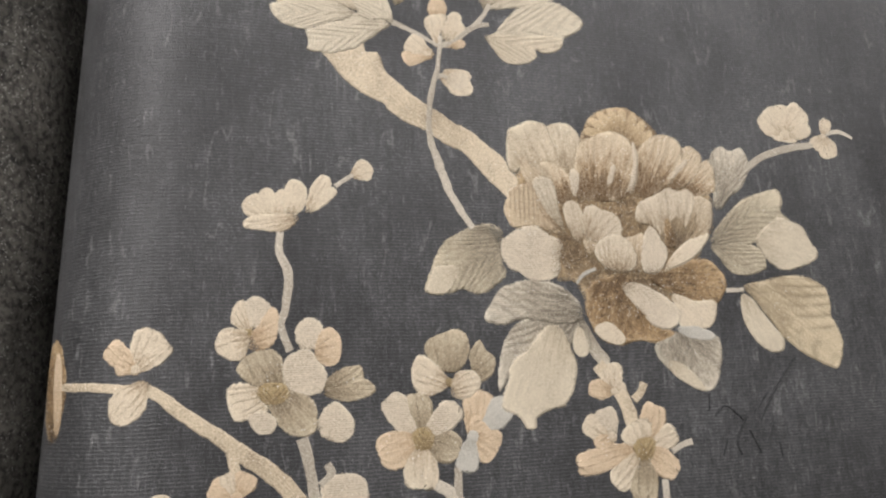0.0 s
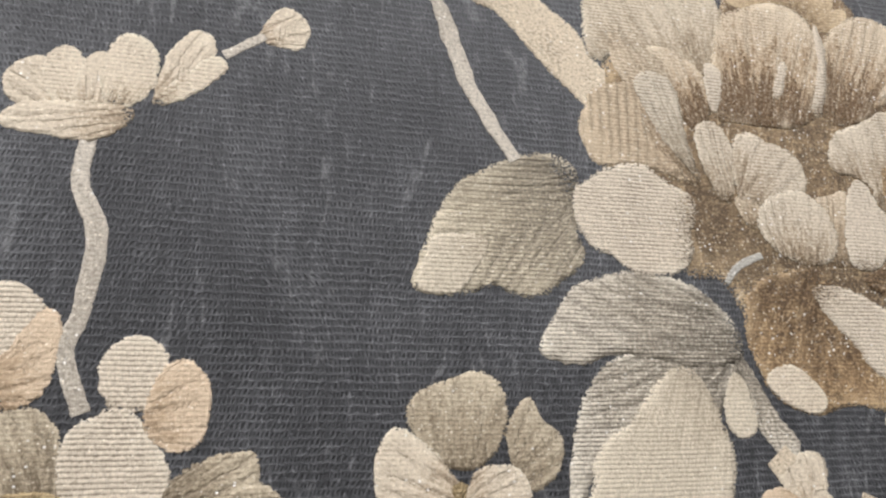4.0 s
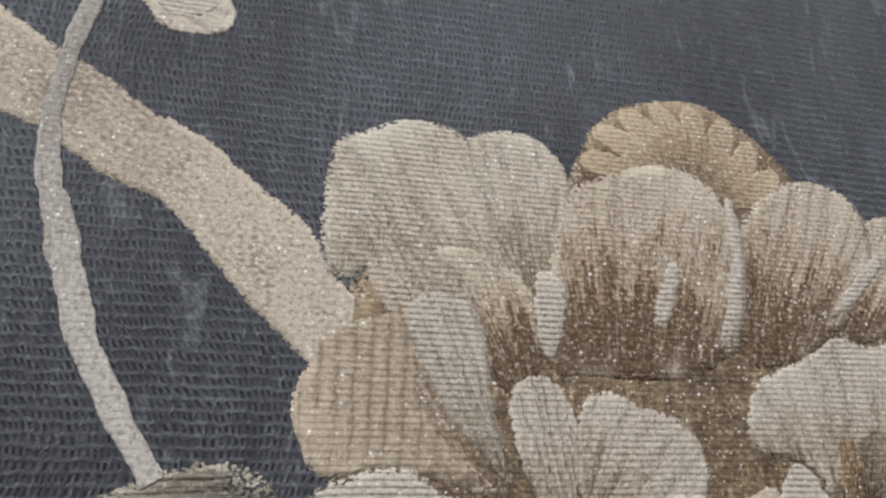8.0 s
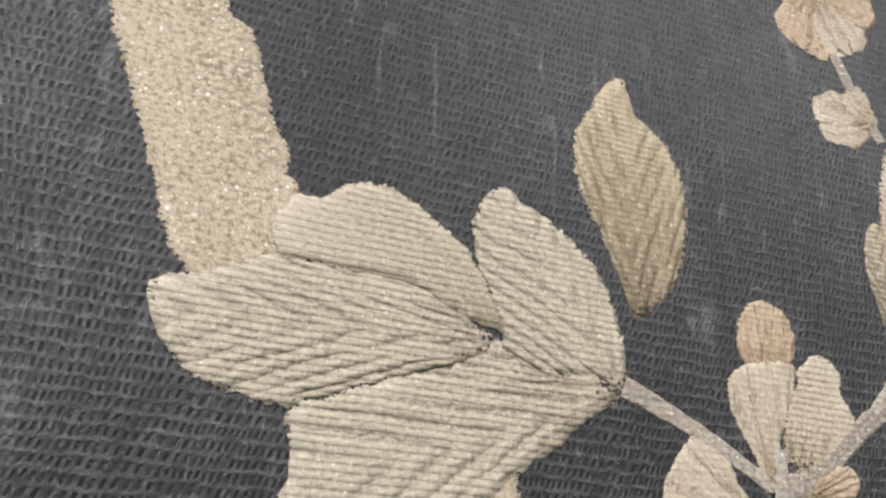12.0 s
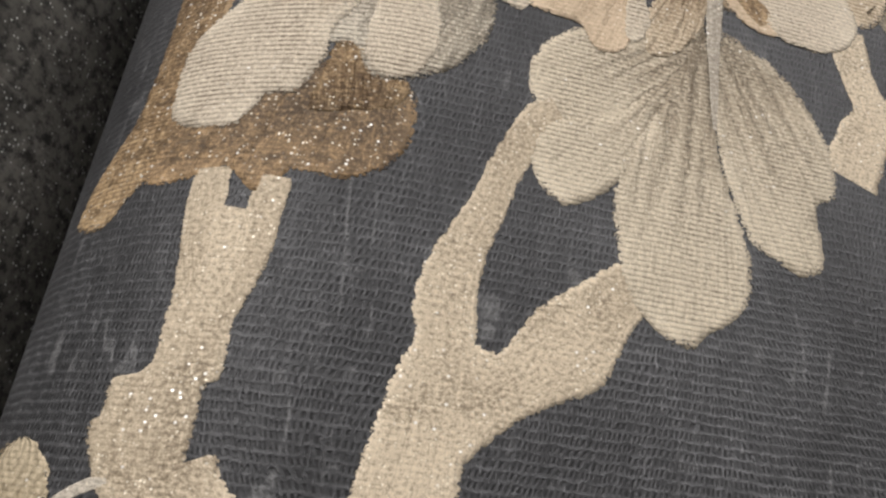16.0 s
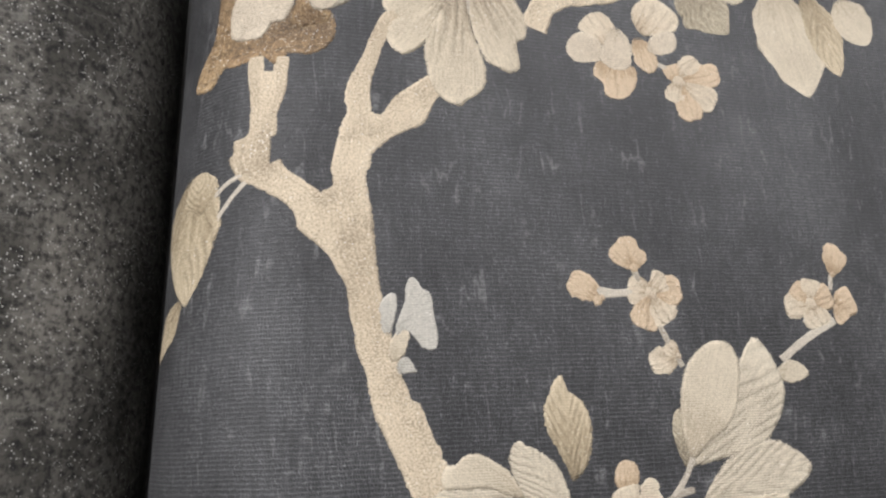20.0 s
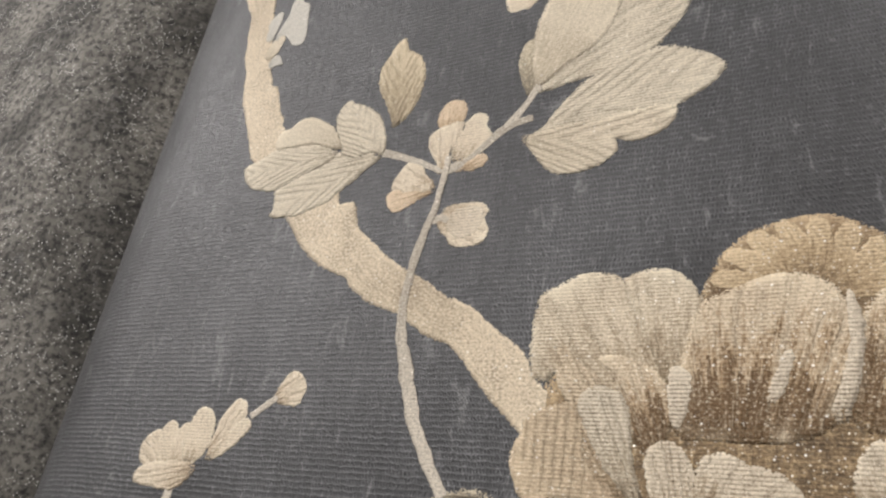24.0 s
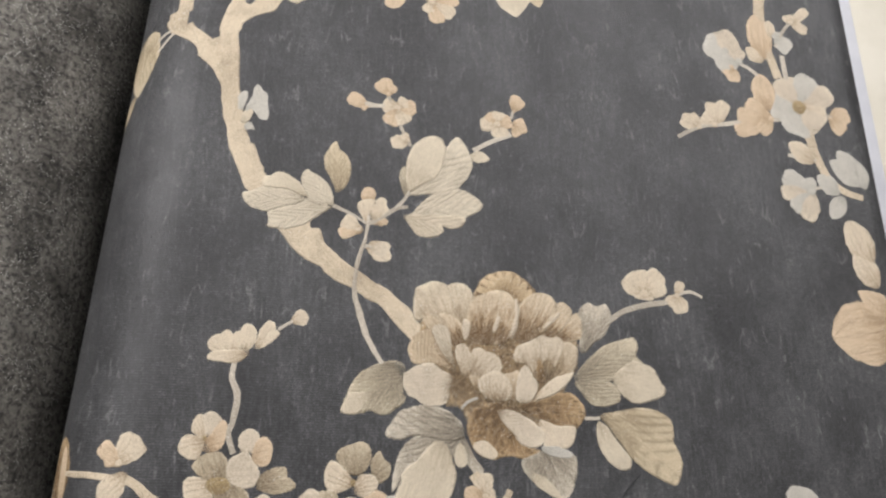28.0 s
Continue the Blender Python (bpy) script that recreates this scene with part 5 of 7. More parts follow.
shape(page, LEAF_PALE, [(78.7, -140.5), (83.9, -137.3), (91.4, -128.9), (98.6, -126.2), (103.2, -131.2), (106.0, -137.4), (108.0, -145.1), (106.0, -154.1), (100.5, -162.1), (94.4, -163.3), (87.5, -166.4), (86.5, -170.5), (82.6, -171.3), (78.8, -166.0), (71.8, -162.5), (71.6, -157.3), (74.6, -150.3), (75.6, -144.6)], (99.5, -126.2), (83.8, -171.2), 0.55, name='leaf')
shape(page, LEAF_PALE, [(110.4, -127.3), (113.2, -131.2), (114.0, -139.4), (109.0, -140.9), (106.2, -135.9), (107.7, -130.4)], (110.5, -126.9), (110.8, -140.9), 0.45, name='leaf')
shape(page, LEAF_OLIVE, [(186.0, -82.4), (196.6, -71.5), (205.8, -64.5), (218.1, -60.5), (226.8, -59.0), (229.0, -64.7), (227.3, -70.7), (231.9, -75.6), (221.3, -82.6), (207.2, -87.8), (193.9, -90.2), (184.6, -88.1)], (184.2, -86.4), (228.8, -61.7), 0.30, name='leaf')
shape(page, LEAF_OLIVE, [(183.9, -88.7), (197.7, -85.9), (211.8, -90.0), (214.4, -98.6), (212.0, -101.2), (201.5, -103.8), (193.7, -102.4), (188.2, -96.0)], (184.0, -87.5), (206.5, -103.2), 0.28, name='leaf')
shape(page, LEAF_PALE, [(210.4, -84.3), (224.4, -73.7), (231.0, -75.0), (239.0, -78.4), (242.3, -85.2), (246.2, -92.5), (241.2, -97.2), (231.8, -100.2), (223.3, -101.1), (216.6, -97.4), (212.4, -92.3)], (209.5, -83.7), (245.7, -93.1), 0.48, name='leaf')
shape(page, LEAF_GOLD, [(199.4, -109.1), (210.9, -106.0), (224.6, -103.4), (237.9, -104.5), (247.5, -110.0), (249.3, -118.6), (248.5, -123.2), (250.9, -128.6), (253.4, -137.1), (250.2, -146.8), (246.6, -150.0), (234.0, -145.3), (225.1, -139.6), (218.8, -134.5), (210.7, -123.9), (204.6, -115.5)], (198.8, -109.4), (248.1, -149.0), 0.30, name='leaf')
shape(page, LEAF_PALE, [(197.9, -112.7), (203.1, -114.9), (208.4, -121.9), (214.4, -129.5), (219.0, -135.0), (217.1, -140.8), (210.2, -141.1), (203.0, -136.4), (197.6, -127.8), (196.3, -119.6)], (199.8, -111.0), (213.8, -141.2), 0.45, name='leaf')
stem(page, TWIG, [(189.2, -111.1), (199.3, -110.8)], [2.4, 2.1], 0.15, name='twig')
shape(page, LEAF_SILVER, [(187.6, -49.8), (190.0, -41.3), (196.5, -37.1), (201.5, -39.6), (208.5, -37.4), (211.9, -44.2), (210.4, -51.8), (205.2, -59.5), (197.9, -64.4), (192.2, -70.5), (188.2, -69.1), (189.3, -58.6)], (190.2, -70.5), (204.8, -37.6), 0.25, name='leaf')
shape(page, LEAF_SILVER, [(147.3, -139.4), (149.6, -134.7), (160.5, -130.7), (169.6, -130.1), (180.4, -132.2), (183.1, -137.0), (181.6, -147.6), (178.0, -155.8), (172.2, -158.5), (163.4, -155.1), (155.2, -149.7), (149.9, -144.3)], (162.2, -129.2), (173.1, -158.5), 0.26, name='leaf')
shape(page, LEAF_PALE, [(153.5, -144.2), (161.6, -145.7), (168.3, -151.9), (171.9, -158.2), (163.9, -155.6), (155.7, -150.2)], (154.0, -144.2), (171.3, -158.2), 0.40, name='leaf')
shape(page, SILVERY, [(160.1, -128.6), (171.4, -128.3), (180.4, -132.2), (176.6, -134.8), (164.7, -133.2)], (160.1, -129.2), (179.0, -133.5), 0.44, name='leaf')
stem(page, TWIG, [(209.9, -48.9), (221.2, -41.4), (235.8, -36.7), (252.6, -33.4), (261.4, -28.9)], [3.6, 3.6, 4.1, 3.4, 3.0], 0.15, name='twig')
stem(page, TWIG, [(261.6, -27.3), (271.1, -25.1), (279.6, -28.5)], [2.3, 2.5, 1.7], 0.15, name='twig')
blossom = petal(page, BLOSSOM, (236.5, -31.9), (236.5, -26.1), 5.8, 0.50, name='blossom', label='cream raised blossom on a thin twig', base=0.5, belly=0.5)
petal(blossom, BLOSSOM, (236.5, -29.0), (223.5, -18.1), 15.5, 0.25, base=0.3, belly=0.62, lobes=2, depth=0.11)
petal(blossom, CREAM, (236.5, -29.0), (233.0, -12.7), 17.2, 0.28, base=0.3, belly=0.62, lobes=2, depth=0.11)
petal(blossom, BLOSSOM, (236.5, -29.0), (249.6, -13.1), 15.1, 0.31, base=0.3, belly=0.62, lobes=2, depth=0.11)
petal(blossom, CREAM, (236.5, -29.0), (252.2, -21.3), 13.4, 0.34, base=0.3, belly=0.62, lobes=2, depth=0.11)
petal(blossom, BLOSSOM, (236.5, -29.0), (236.2, -32.9), 14.0, 0.37, base=0.3, belly=0.62, lobes=2, depth=0.11)
bud = petal(page, BLOSSOM, (260.6, -30.3), (260.6, -26.9), 3.4, 0.50, name='bud', label='cream raised bud', base=0.5, belly=0.5)
petal(bud, BLOSSOM, (260.6, -28.6), (264.6, -18.4), 7.3, 0.25, base=0.3, belly=0.62, lobes=2, depth=0.11)
petal(bud, BLOSSOM, (260.6, -28.6), (263.5, -40.5), 13.1, 0.28, base=0.3, belly=0.62, lobes=2, depth=0.11)
petal(bud, BLOSSOM, (260.6, -28.6), (253.3, -34.9), 8.2, 0.31, base=0.3, belly=0.62, lobes=2, depth=0.11)

# the small flower at the rolled side
stem(page, TWIG, [(-21.4, -84.5), (-22.1, -94.6), (-18.2, -104.1), (-19.6, -118.1), (-21.4, -125.0), (-17.6, -135.4)], [3.0, 3.2, 3.9, 3.2, 3.1, 3.1], 0.15, name='twig', label='thin tan raised twig')
stem(page, TWIG, [(1.2, -65.3), (9.1, -60.0)], [2.0, 2.0], 0.15, name='twig')
blossom = petal(page, BLOSSOM, (-22.0, -81.0), (-22.0, -77.0), 4.0, 0.20, name='blossom', label='cream raised blossom on a curved twig', base=0.5, belly=0.5)
shape(blossom, BLOSSOM, [(-37.2, -75.8), (-35.9, -72.0), (-31.5, -69.6), (-28.5, -72.8), (-26.5, -79.3), (-34.8, -79.6)], (-24.5, -80.6), (-35.8, -72.7), 0.25)
shape(blossom, CREAM, [(-31.1, -71.8), (-28.4, -67.3), (-25.1, -67.8), (-21.9, -73.7), (-23.2, -79.8), (-28.2, -79.5)], (-23.2, -81.0), (-28.0, -67.2), 0.29)
shape(blossom, BLOSSOM, [(-25.4, -75.5), (-23.4, -69.2), (-20.0, -67.6), (-17.9, -74.0), (-20.0, -79.8), (-23.9, -79.8)], (-21.2, -80.8), (-21.4, -67.8), 0.33)
shape(blossom, CREAM, [(-21.1, -73.6), (-19.2, -64.9), (-15.2, -62.8), (-10.9, -66.4), (-10.7, -72.9), (-14.0, -78.0), (-18.7, -78.7)], (-18.7, -79.7), (-13.8, -63.2), 0.37)
shape(blossom, BLOSSOM, [(-36.7, -84.1), (-33.8, -79.5), (-24.6, -78.1), (-15.6, -78.4), (-14.6, -81.3), (-20.1, -85.9), (-29.4, -85.6)], (-15.3, -79.9), (-36.3, -84.1), 0.42)
bud = petal(page, BLOSSOM, (-6.0, -73.0), (-6.0, -69.0), 4.0, 0.20, name='bud', label='cream raised bud', base=0.5, belly=0.5)
shape(bud, BLOSSOM, [(-11.1, -76.0), (-9.2, -66.2), (-4.9, -60.8), (-1.2, -61.4), (-0.5, -65.7), (-6.0, -74.5)], (-11.4, -76.7), (-2.7, -60.8), 0.25)
shape(bud, CREAM, [(-11.4, -77.0), (-6.1, -70.6), (-0.5, -65.7), (2.2, -68.3), (-2.9, -73.8), (-7.3, -76.8)], (-11.1, -77.0), (2.1, -68.0), 0.32)
bud = petal(page, BLOSSOM, (12.0, -61.0), (12.0, -57.0), 4.0, 0.20, name='bud', label='cream raised bud', base=0.5, belly=0.5)
shape(bud, BLOSSOM, [(7.8, -60.0), (10.7, -54.3), (14.0, -52.5), (18.0, -56.5), (16.5, -62.0), (11.0, -62.1)], (8.1, -60.4), (17.7, -56.2), 0.25)

# the blossom clusters along the foot of the page
blossom = petal(page, CENTRE, (-34.0, -130.0), (-34.0, -126.0), 4.0, 0.20, name='blossom', label='beige and peach raised blossom', base=0.5, belly=0.5)
shape(blossom, BLOSSOM, [(-41.1, -122.7), (-39.8, -117.1), (-36.4, -114.3), (-32.8, -118.3), (-32.7, -126.8), (-38.0, -126.0)], (-32.6, -127.5), (-38.7, -115.8), 0.25)
shape(blossom, PALE, [(-35.3, -116.0), (-31.7, -112.9), (-27.0, -114.8), (-25.0, -119.2), (-29.1, -126.8), (-33.2, -124.2)], (-32.0, -127.5), (-29.8, -113.1), 0.29)
shape(blossom, PEACH, [(-30.1, -124.2), (-25.9, -117.9), (-22.5, -118.8), (-22.2, -126.1), (-24.6, -132.9), (-31.6, -135.4), (-34.4, -131.3)], (-33.7, -128.8), (-22.6, -122.1), 0.33)
shape(blossom, BLOSSOM, [(-46.8, -132.9), (-45.4, -127.6), (-41.5, -125.5), (-34.0, -127.5), (-34.3, -135.2), (-37.7, -139.1), (-44.1, -137.1)], (-33.7, -129.4), (-46.1, -133.2), 0.37)
blossom = petal(page, PALE, (-10.0, -140.0), (-10.0, -136.0), 4.0, 0.20, name='blossom', label='pale and peach raised blossom', base=0.5, belly=0.5)
shape(blossom, PALE, [(-15.7, -130.3), (-14.6, -124.7), (-10.1, -121.8), (-5.3, -123.9), (-4.0, -128.9), (-6.9, -134.2), (-12.2, -135.5)], (-9.7, -136.6), (-10.1, -121.9), 0.25)
shape(blossom, PEACH, [(-8.0, -136.9), (-6.1, -128.9), (-2.2, -125.9), (2.5, -129.3), (3.0, -136.7), (0.8, -141.4), (-4.5, -141.5)], (-8.1, -136.6), (1.8, -134.0), 0.31)
blossom = petal(page, CENTRE, (-22.5, -153.0), (-22.5, -149.0), 4.0, 0.20, name='blossom', label='khaki and cream raised blossom', base=0.5, belly=0.5)
shape(blossom, OLIVE_BLOSSOM, [(-38.3, -142.8), (-36.1, -137.7), (-30.4, -135.0), (-24.3, -134.4), (-20.3, -139.1), (-18.8, -148.0), (-24.9, -150.9), (-33.4, -148.1)], (-23.7, -151.5), (-32.2, -135.4), 0.25)
shape(blossom, PALE, [(-20.8, -142.3), (-17.4, -136.5), (-9.7, -135.0), (-2.9, -144.5), (-4.0, -151.1), (-10.4, -153.6), (-18.4, -151.1)], (-22.5, -151.6), (-4.4, -143.2), 0.29)
shape(blossom, BLOSSOM, [(-42.0, -153.6), (-41.0, -148.6), (-35.5, -147.3), (-28.0, -150.8), (-26.2, -158.7), (-32.4, -161.1), (-39.0, -161.9)], (-25.4, -152.1), (-41.1, -155.7), 0.33)
shape(blossom, OLIVE_BLOSSOM, [(-27.1, -153.3), (-17.8, -151.1), (-8.9, -154.5), (-6.5, -162.0), (-8.5, -168.2), (-15.9, -169.0), (-22.5, -163.9)], (-23.1, -152.2), (-12.3, -169.0), 0.37)
shape(blossom, PALE, [(-33.7, -161.0), (-28.0, -158.4), (-22.8, -162.5), (-24.4, -167.3), (-30.5, -167.0)], (-25.5, -157.6), (-29.2, -167.2), 0.41)
shape(blossom, CENTRE, [(-30.7, -151.3), (-27.4, -148.0), (-20.3, -148.2), (-17.7, -152.7), (-22.3, -156.5), (-27.2, -156.0)], (-24.0, -156.4), (-23.8, -148.1), 0.48, name='stamen')
shape(page, OLIVE_BLOSSOM, [(-4.5, -151.5), (-1.2, -145.2), (7.1, -141.9), (11.5, -142.8), (11.1, -149.0), (3.3, -152.0)], (-4.5, -151.6), (11.5, -143.5), 0.30, name='leaf')
shape(page, OLIVE_BLOSSOM, [(-4.5, -152.4), (5.9, -149.0), (12.7, -147.4), (17.1, -152.2), (11.1, -155.5), (3.4, -156.3)], (-4.5, -152.1), (16.9, -152.2), 0.34, name='leaf')
blossom = petal(page, PALE, (-4.0, -170.0), (-4.0, -166.0), 4.0, 0.20, name='blossom', label='cream raised blossom', base=0.5, belly=0.5)
shape(blossom, PALE, [(-7.3, -164.7), (-4.1, -158.4), (0.8, -156.0), (5.5, -160.1), (8.2, -165.2), (5.6, -171.5), (-0.1, -172.1), (-5.3, -169.4)], (-6.3, -168.1), (4.7, -159.4), 0.25)
blossom = petal(page, CENTRE, (48.0, -152.0), (48.0, -148.0), 4.0, 0.20, name='blossom', label='khaki and cream raised blossom', base=0.5, belly=0.5)
shape(blossom, OLIVE_BLOSSOM, [(38.0, -137.2), (39.9, -131.7), (46.7, -129.1), (52.9, -127.5), (57.6, -131.3), (57.3, -140.2), (51.9, -145.8), (44.5, -144.7)], (47.9, -151.0), (49.0, -128.4), 0.25)
shape(blossom, BLOSSOM, [(32.0, -145.4), (33.9, -139.7), (37.5, -138.1), (45.0, -144.0), (48.3, -151.3), (38.3, -155.8), (33.2, -152.2)], (48.3, -151.7), (33.3, -143.8), 0.30)
shape(blossom, OLIVE_BLOSSOM, [(58.1, -137.4), (62.6, -132.4), (65.6, -137.1), (69.4, -140.4), (68.2, -146.9), (62.2, -150.3), (58.4, -144.5)], (56.2, -148.5), (67.0, -137.2), 0.34)
shape(blossom, BLOSSOM, [(49.1, -151.3), (51.9, -146.1), (59.4, -145.4), (62.4, -151.7), (56.0, -157.1), (49.6, -156.1)], (49.3, -153.1), (61.5, -148.6), 0.38)
blossom = petal(page, CENTRE, (36.2, -177.5), (36.2, -167.9), 9.6, 0.50, name='blossom', label='khaki, cream and peach raised blossom', base=0.5, belly=0.5)
petal(blossom, PALE, (36.2, -172.7), (21.6, -155.4), 13.0, 0.25, base=0.3, belly=0.62, lobes=2, depth=0.11)
petal(blossom, OLIVE_BLOSSOM, (36.2, -172.7), (34.1, -154.0), 12.5, 0.28, base=0.3, belly=0.62, lobes=2, depth=0.11)
petal(blossom, PEACH, (36.2, -172.7), (17.6, -178.3), 14.9, 0.31, base=0.3, belly=0.62, lobes=2, depth=0.11)
petal(blossom, BLOSSOM, (36.2, -172.7), (34.2, -192.4), 15.7, 0.34, base=0.3, belly=0.62, lobes=2, depth=0.11)
petal(blossom, OLIVE_BLOSSOM, (36.2, -172.7), (51.7, -178.1), 14.1, 0.37, base=0.3, belly=0.62, lobes=2, depth=0.11)
petal(blossom, PALE, (36.2, -172.7), (51.9, -159.7), 10.9, 0.40, base=0.3, belly=0.62, lobes=2, depth=0.11)
blossom = petal(page, SILVERY, (57.7, -175.2), (57.7, -170.2), 5.0, 0.50, name='blossom', label='silver-white raised blossom', base=0.5, belly=0.5)
petal(blossom, PEACH, (57.7, -172.7), (62.3, -153.8), 14.0, 0.25, base=0.3, belly=0.62, lobes=2, depth=0.11)
petal(blossom, SILVERY, (57.7, -172.7), (74.7, -159.0), 12.1, 0.28, base=0.3, belly=0.62, lobes=2, depth=0.11)
petal(blossom, PEACH, (57.7, -172.7), (68.3, -179.1), 15.1, 0.31, base=0.3, belly=0.62, lobes=2, depth=0.11)
petal(blossom, SILVERY, (57.7, -172.7), (53.4, -187.0), 10.3, 0.34, base=0.3, belly=0.62, lobes=2, depth=0.11)
petal(blossom, PEACH, (57.7, -172.7), (63.5, -167.2), 12.1, 0.37, base=0.3, belly=0.62, lobes=2, depth=0.11)
stem(page, BARK, [(118.4, -144.0), (124.6, -152.2), (129.3, -160.6), (134.5, -176.9)], [8.3, 7.2, 6.8, 7.3], 0.15, name='twig')
stem(page, BARK, [(134.1, -160.8), (138.2, -157.3), (140.1, -153.3)], [4.2, 3.8, 3.9], 0.15, name='twig')
stem(page, TWIG, [(150.8, -184.0), (156.3, -181.6), (161.7, -180.4)], [3.0, 2.7, 3.0], 0.15, name='twig')
bud = petal(page, BLOSSOM, (124.9, -158.4), (124.9, -155.1), 3.4, 0.50, name='bud', label='peach raised bud', base=0.5, belly=0.5)
petal(bud, BLOSSOM, (124.9, -156.7), (123.4, -144.1), 11.9, 0.25, base=0.3, belly=0.62, lobes=2, depth=0.11)
petal(bud, PEACH, (124.9, -156.7), (112.4, -154.7), 9.0, 0.28, base=0.3, belly=0.62, lobes=2, depth=0.11)
petal(bud, BLOSSOM, (124.9, -156.7), (129.3, -152.4), 7.8, 0.31, base=0.3, belly=0.62, lobes=2, depth=0.11)
blossom = petal(page, BLOSSOM, (122.1, -178.5), (122.1, -174.1), 4.4, 0.50, name='blossom', label='pale raised blossom', base=0.5, belly=0.5)
petal(blossom, BLOSSOM, (122.1, -176.3), (109.1, -168.8), 11.2, 0.25, base=0.3, belly=0.62, lobes=2, depth=0.11)
petal(blossom, PALE, (122.1, -176.3), (118.6, -163.9), 11.6, 0.28, base=0.3, belly=0.62, lobes=2, depth=0.11)
petal(blossom, PEACH, (122.1, -176.3), (113.7, -180.6), 9.8, 0.31, base=0.3, belly=0.62, lobes=2, depth=0.11)
blossom = petal(page, CENTRE, (137.3, -187.6), (137.3, -176.4), 11.3, 0.50, name='blossom', label='beige and peach raised blossom', base=0.5, belly=0.5)
petal(blossom, PEACH, (137.3, -182.0), (145.2, -163.6), 13.9, 0.25, base=0.3, belly=0.62, lobes=2, depth=0.11)
petal(blossom, BLOSSOM, (137.3, -182.0), (154.1, -176.0), 10.9, 0.28, base=0.3, belly=0.62, lobes=2, depth=0.11)
petal(blossom, PEACH, (137.3, -182.0), (104.4, -187.6), 11.9, 0.31, base=0.3, belly=0.62, lobes=2, depth=0.11)
petal(blossom, BLOSSOM, (137.3, -182.0), (121.3, -197.2), 13.4, 0.34, base=0.3, belly=0.62, lobes=2, depth=0.11)
petal(blossom, OLIVE_BLOSSOM, (137.3, -182.0), (134.8, -204.4), 14.5, 0.37, base=0.3, belly=0.62, lobes=2, depth=0.11)
petal(blossom, PEACH, (137.3, -182.0), (152.4, -193.9), 12.2, 0.40, base=0.3, belly=0.62, lobes=2, depth=0.11)
petal(blossom, BLOSSOM, (137.3, -182.0), (132.4, -170.7), 15.7, 0.43, base=0.3, belly=0.62, lobes=2, depth=0.11)

# the branch running in from the rolled side
stem(page, BARK, [(-113.5, -146.0), (-95.1, -146.9), (-81.3, -148.4), (-70.4, -149.4), (-58.8, -157.9), (-46.3, -166.6), (-36.8, -173.9), (-26.1, -181.3), (-16.5, -191.0), (-11.1, -198.8)], [3.2, 3.4, 3.8, 4.5, 5.3, 5.7, 6.5, 7.0, 7.0, 7.0], 0.15)
stem(page, BARK, [(-39.5, -173.7), (-38.2, -181.1), (-35.2, -188.6)], [4.6, 4.1, 3.7], 0.15)
stem(page, TWIG, [(-13.1, -169.9), (-10.3, -179.8), (-7.8, -194.8)], [5.2, 4.3, 4.3], 0.15, name='twig')
stem(page, TWIG, [(-5.6, -188.6), (-1.5, -184.2), (-3.3, -180.2)], [4.0, 3.6, 3.0], 0.15, name='twig')
stem(page, TWIG, [(37.9, -189.5), (46.0, -194.1), (52.9, -201.7)], [4.4, 5.0, 5.5], 0.15, name='twig')
stem(page, TWIG, [(50.6, -184.8), (50.2, -192.6), (50.4, -201.5)], [3.4, 3.6, 3.6], 0.15, name='twig')
stem(page, TWIG, [(145.9, -195.9), (145.7, -206.6)], [3.4, 3.4], 0.15, name='twig')
blossom = petal(page, BLOSSOM, (-76.0, -143.2), (-76.0, -139.2), 3.9, 0.50, name='blossom', label='peach raised blossom on the branch', base=0.5, belly=0.5)
petal(blossom, BLOSSOM, (-76.0, -141.2), (-69.7, -125.8), 13.0, 0.25, base=0.3, belly=0.62, lobes=2, depth=0.11)
petal(blossom, PEACH, (-76.0, -141.2), (-87.7, -131.3), 10.2, 0.28, base=0.3, belly=0.62, lobes=2, depth=0.11)
petal(blossom, BLOSSOM, (-76.0, -141.2), (-63.7, -131.5), 8.9, 0.31, base=0.3, belly=0.62, lobes=2, depth=0.11)
petal(blossom, PEACH, (-76.0, -141.2), (-83.5, -137.6), 8.4, 0.34, base=0.3, belly=0.62, lobes=2, depth=0.11)
petal(page, BLOSSOM, (-71.1, -145.7), (-84.5, -160.5), 14.0, 0.40, name='leaf', tip=0.7, belly=0.6, base=0.12)
blossom = petal(page, PEACH, (-37.6, -192.6), (-37.6, -188.4), 4.2, 0.50, name='blossom', label='peach raised blossom', base=0.5, belly=0.5)
petal(blossom, PEACH, (-37.6, -190.5), (-47.6, -186.1), 10.0, 0.25, base=0.3, belly=0.62, lobes=2, depth=0.11)
petal(blossom, BLOSSOM, (-37.6, -190.5), (-41.9, -181.5), 9.2, 0.28, base=0.3, belly=0.62, lobes=2, depth=0.11)
petal(blossom, PEACH, (-37.6, -190.5), (-33.5, -181.6), 9.9, 0.31, base=0.3, belly=0.62, lobes=2, depth=0.11)
petal(page, PALE, (3.0, -202.0), (3.4, -184.1), 19.7, 0.30)
petal(page, BLOSSOM, (-64.8, -194.4), (-65.0, -187.4), 8.0, 0.30)
petal(page, UMBER, (-115.9, -167.5), (-125.9, -126.8), 24.1, 0.20)
petal(page, PEACH, (-113.4, -165.4), (-118.6, -131.9), 8.8, 0.30)

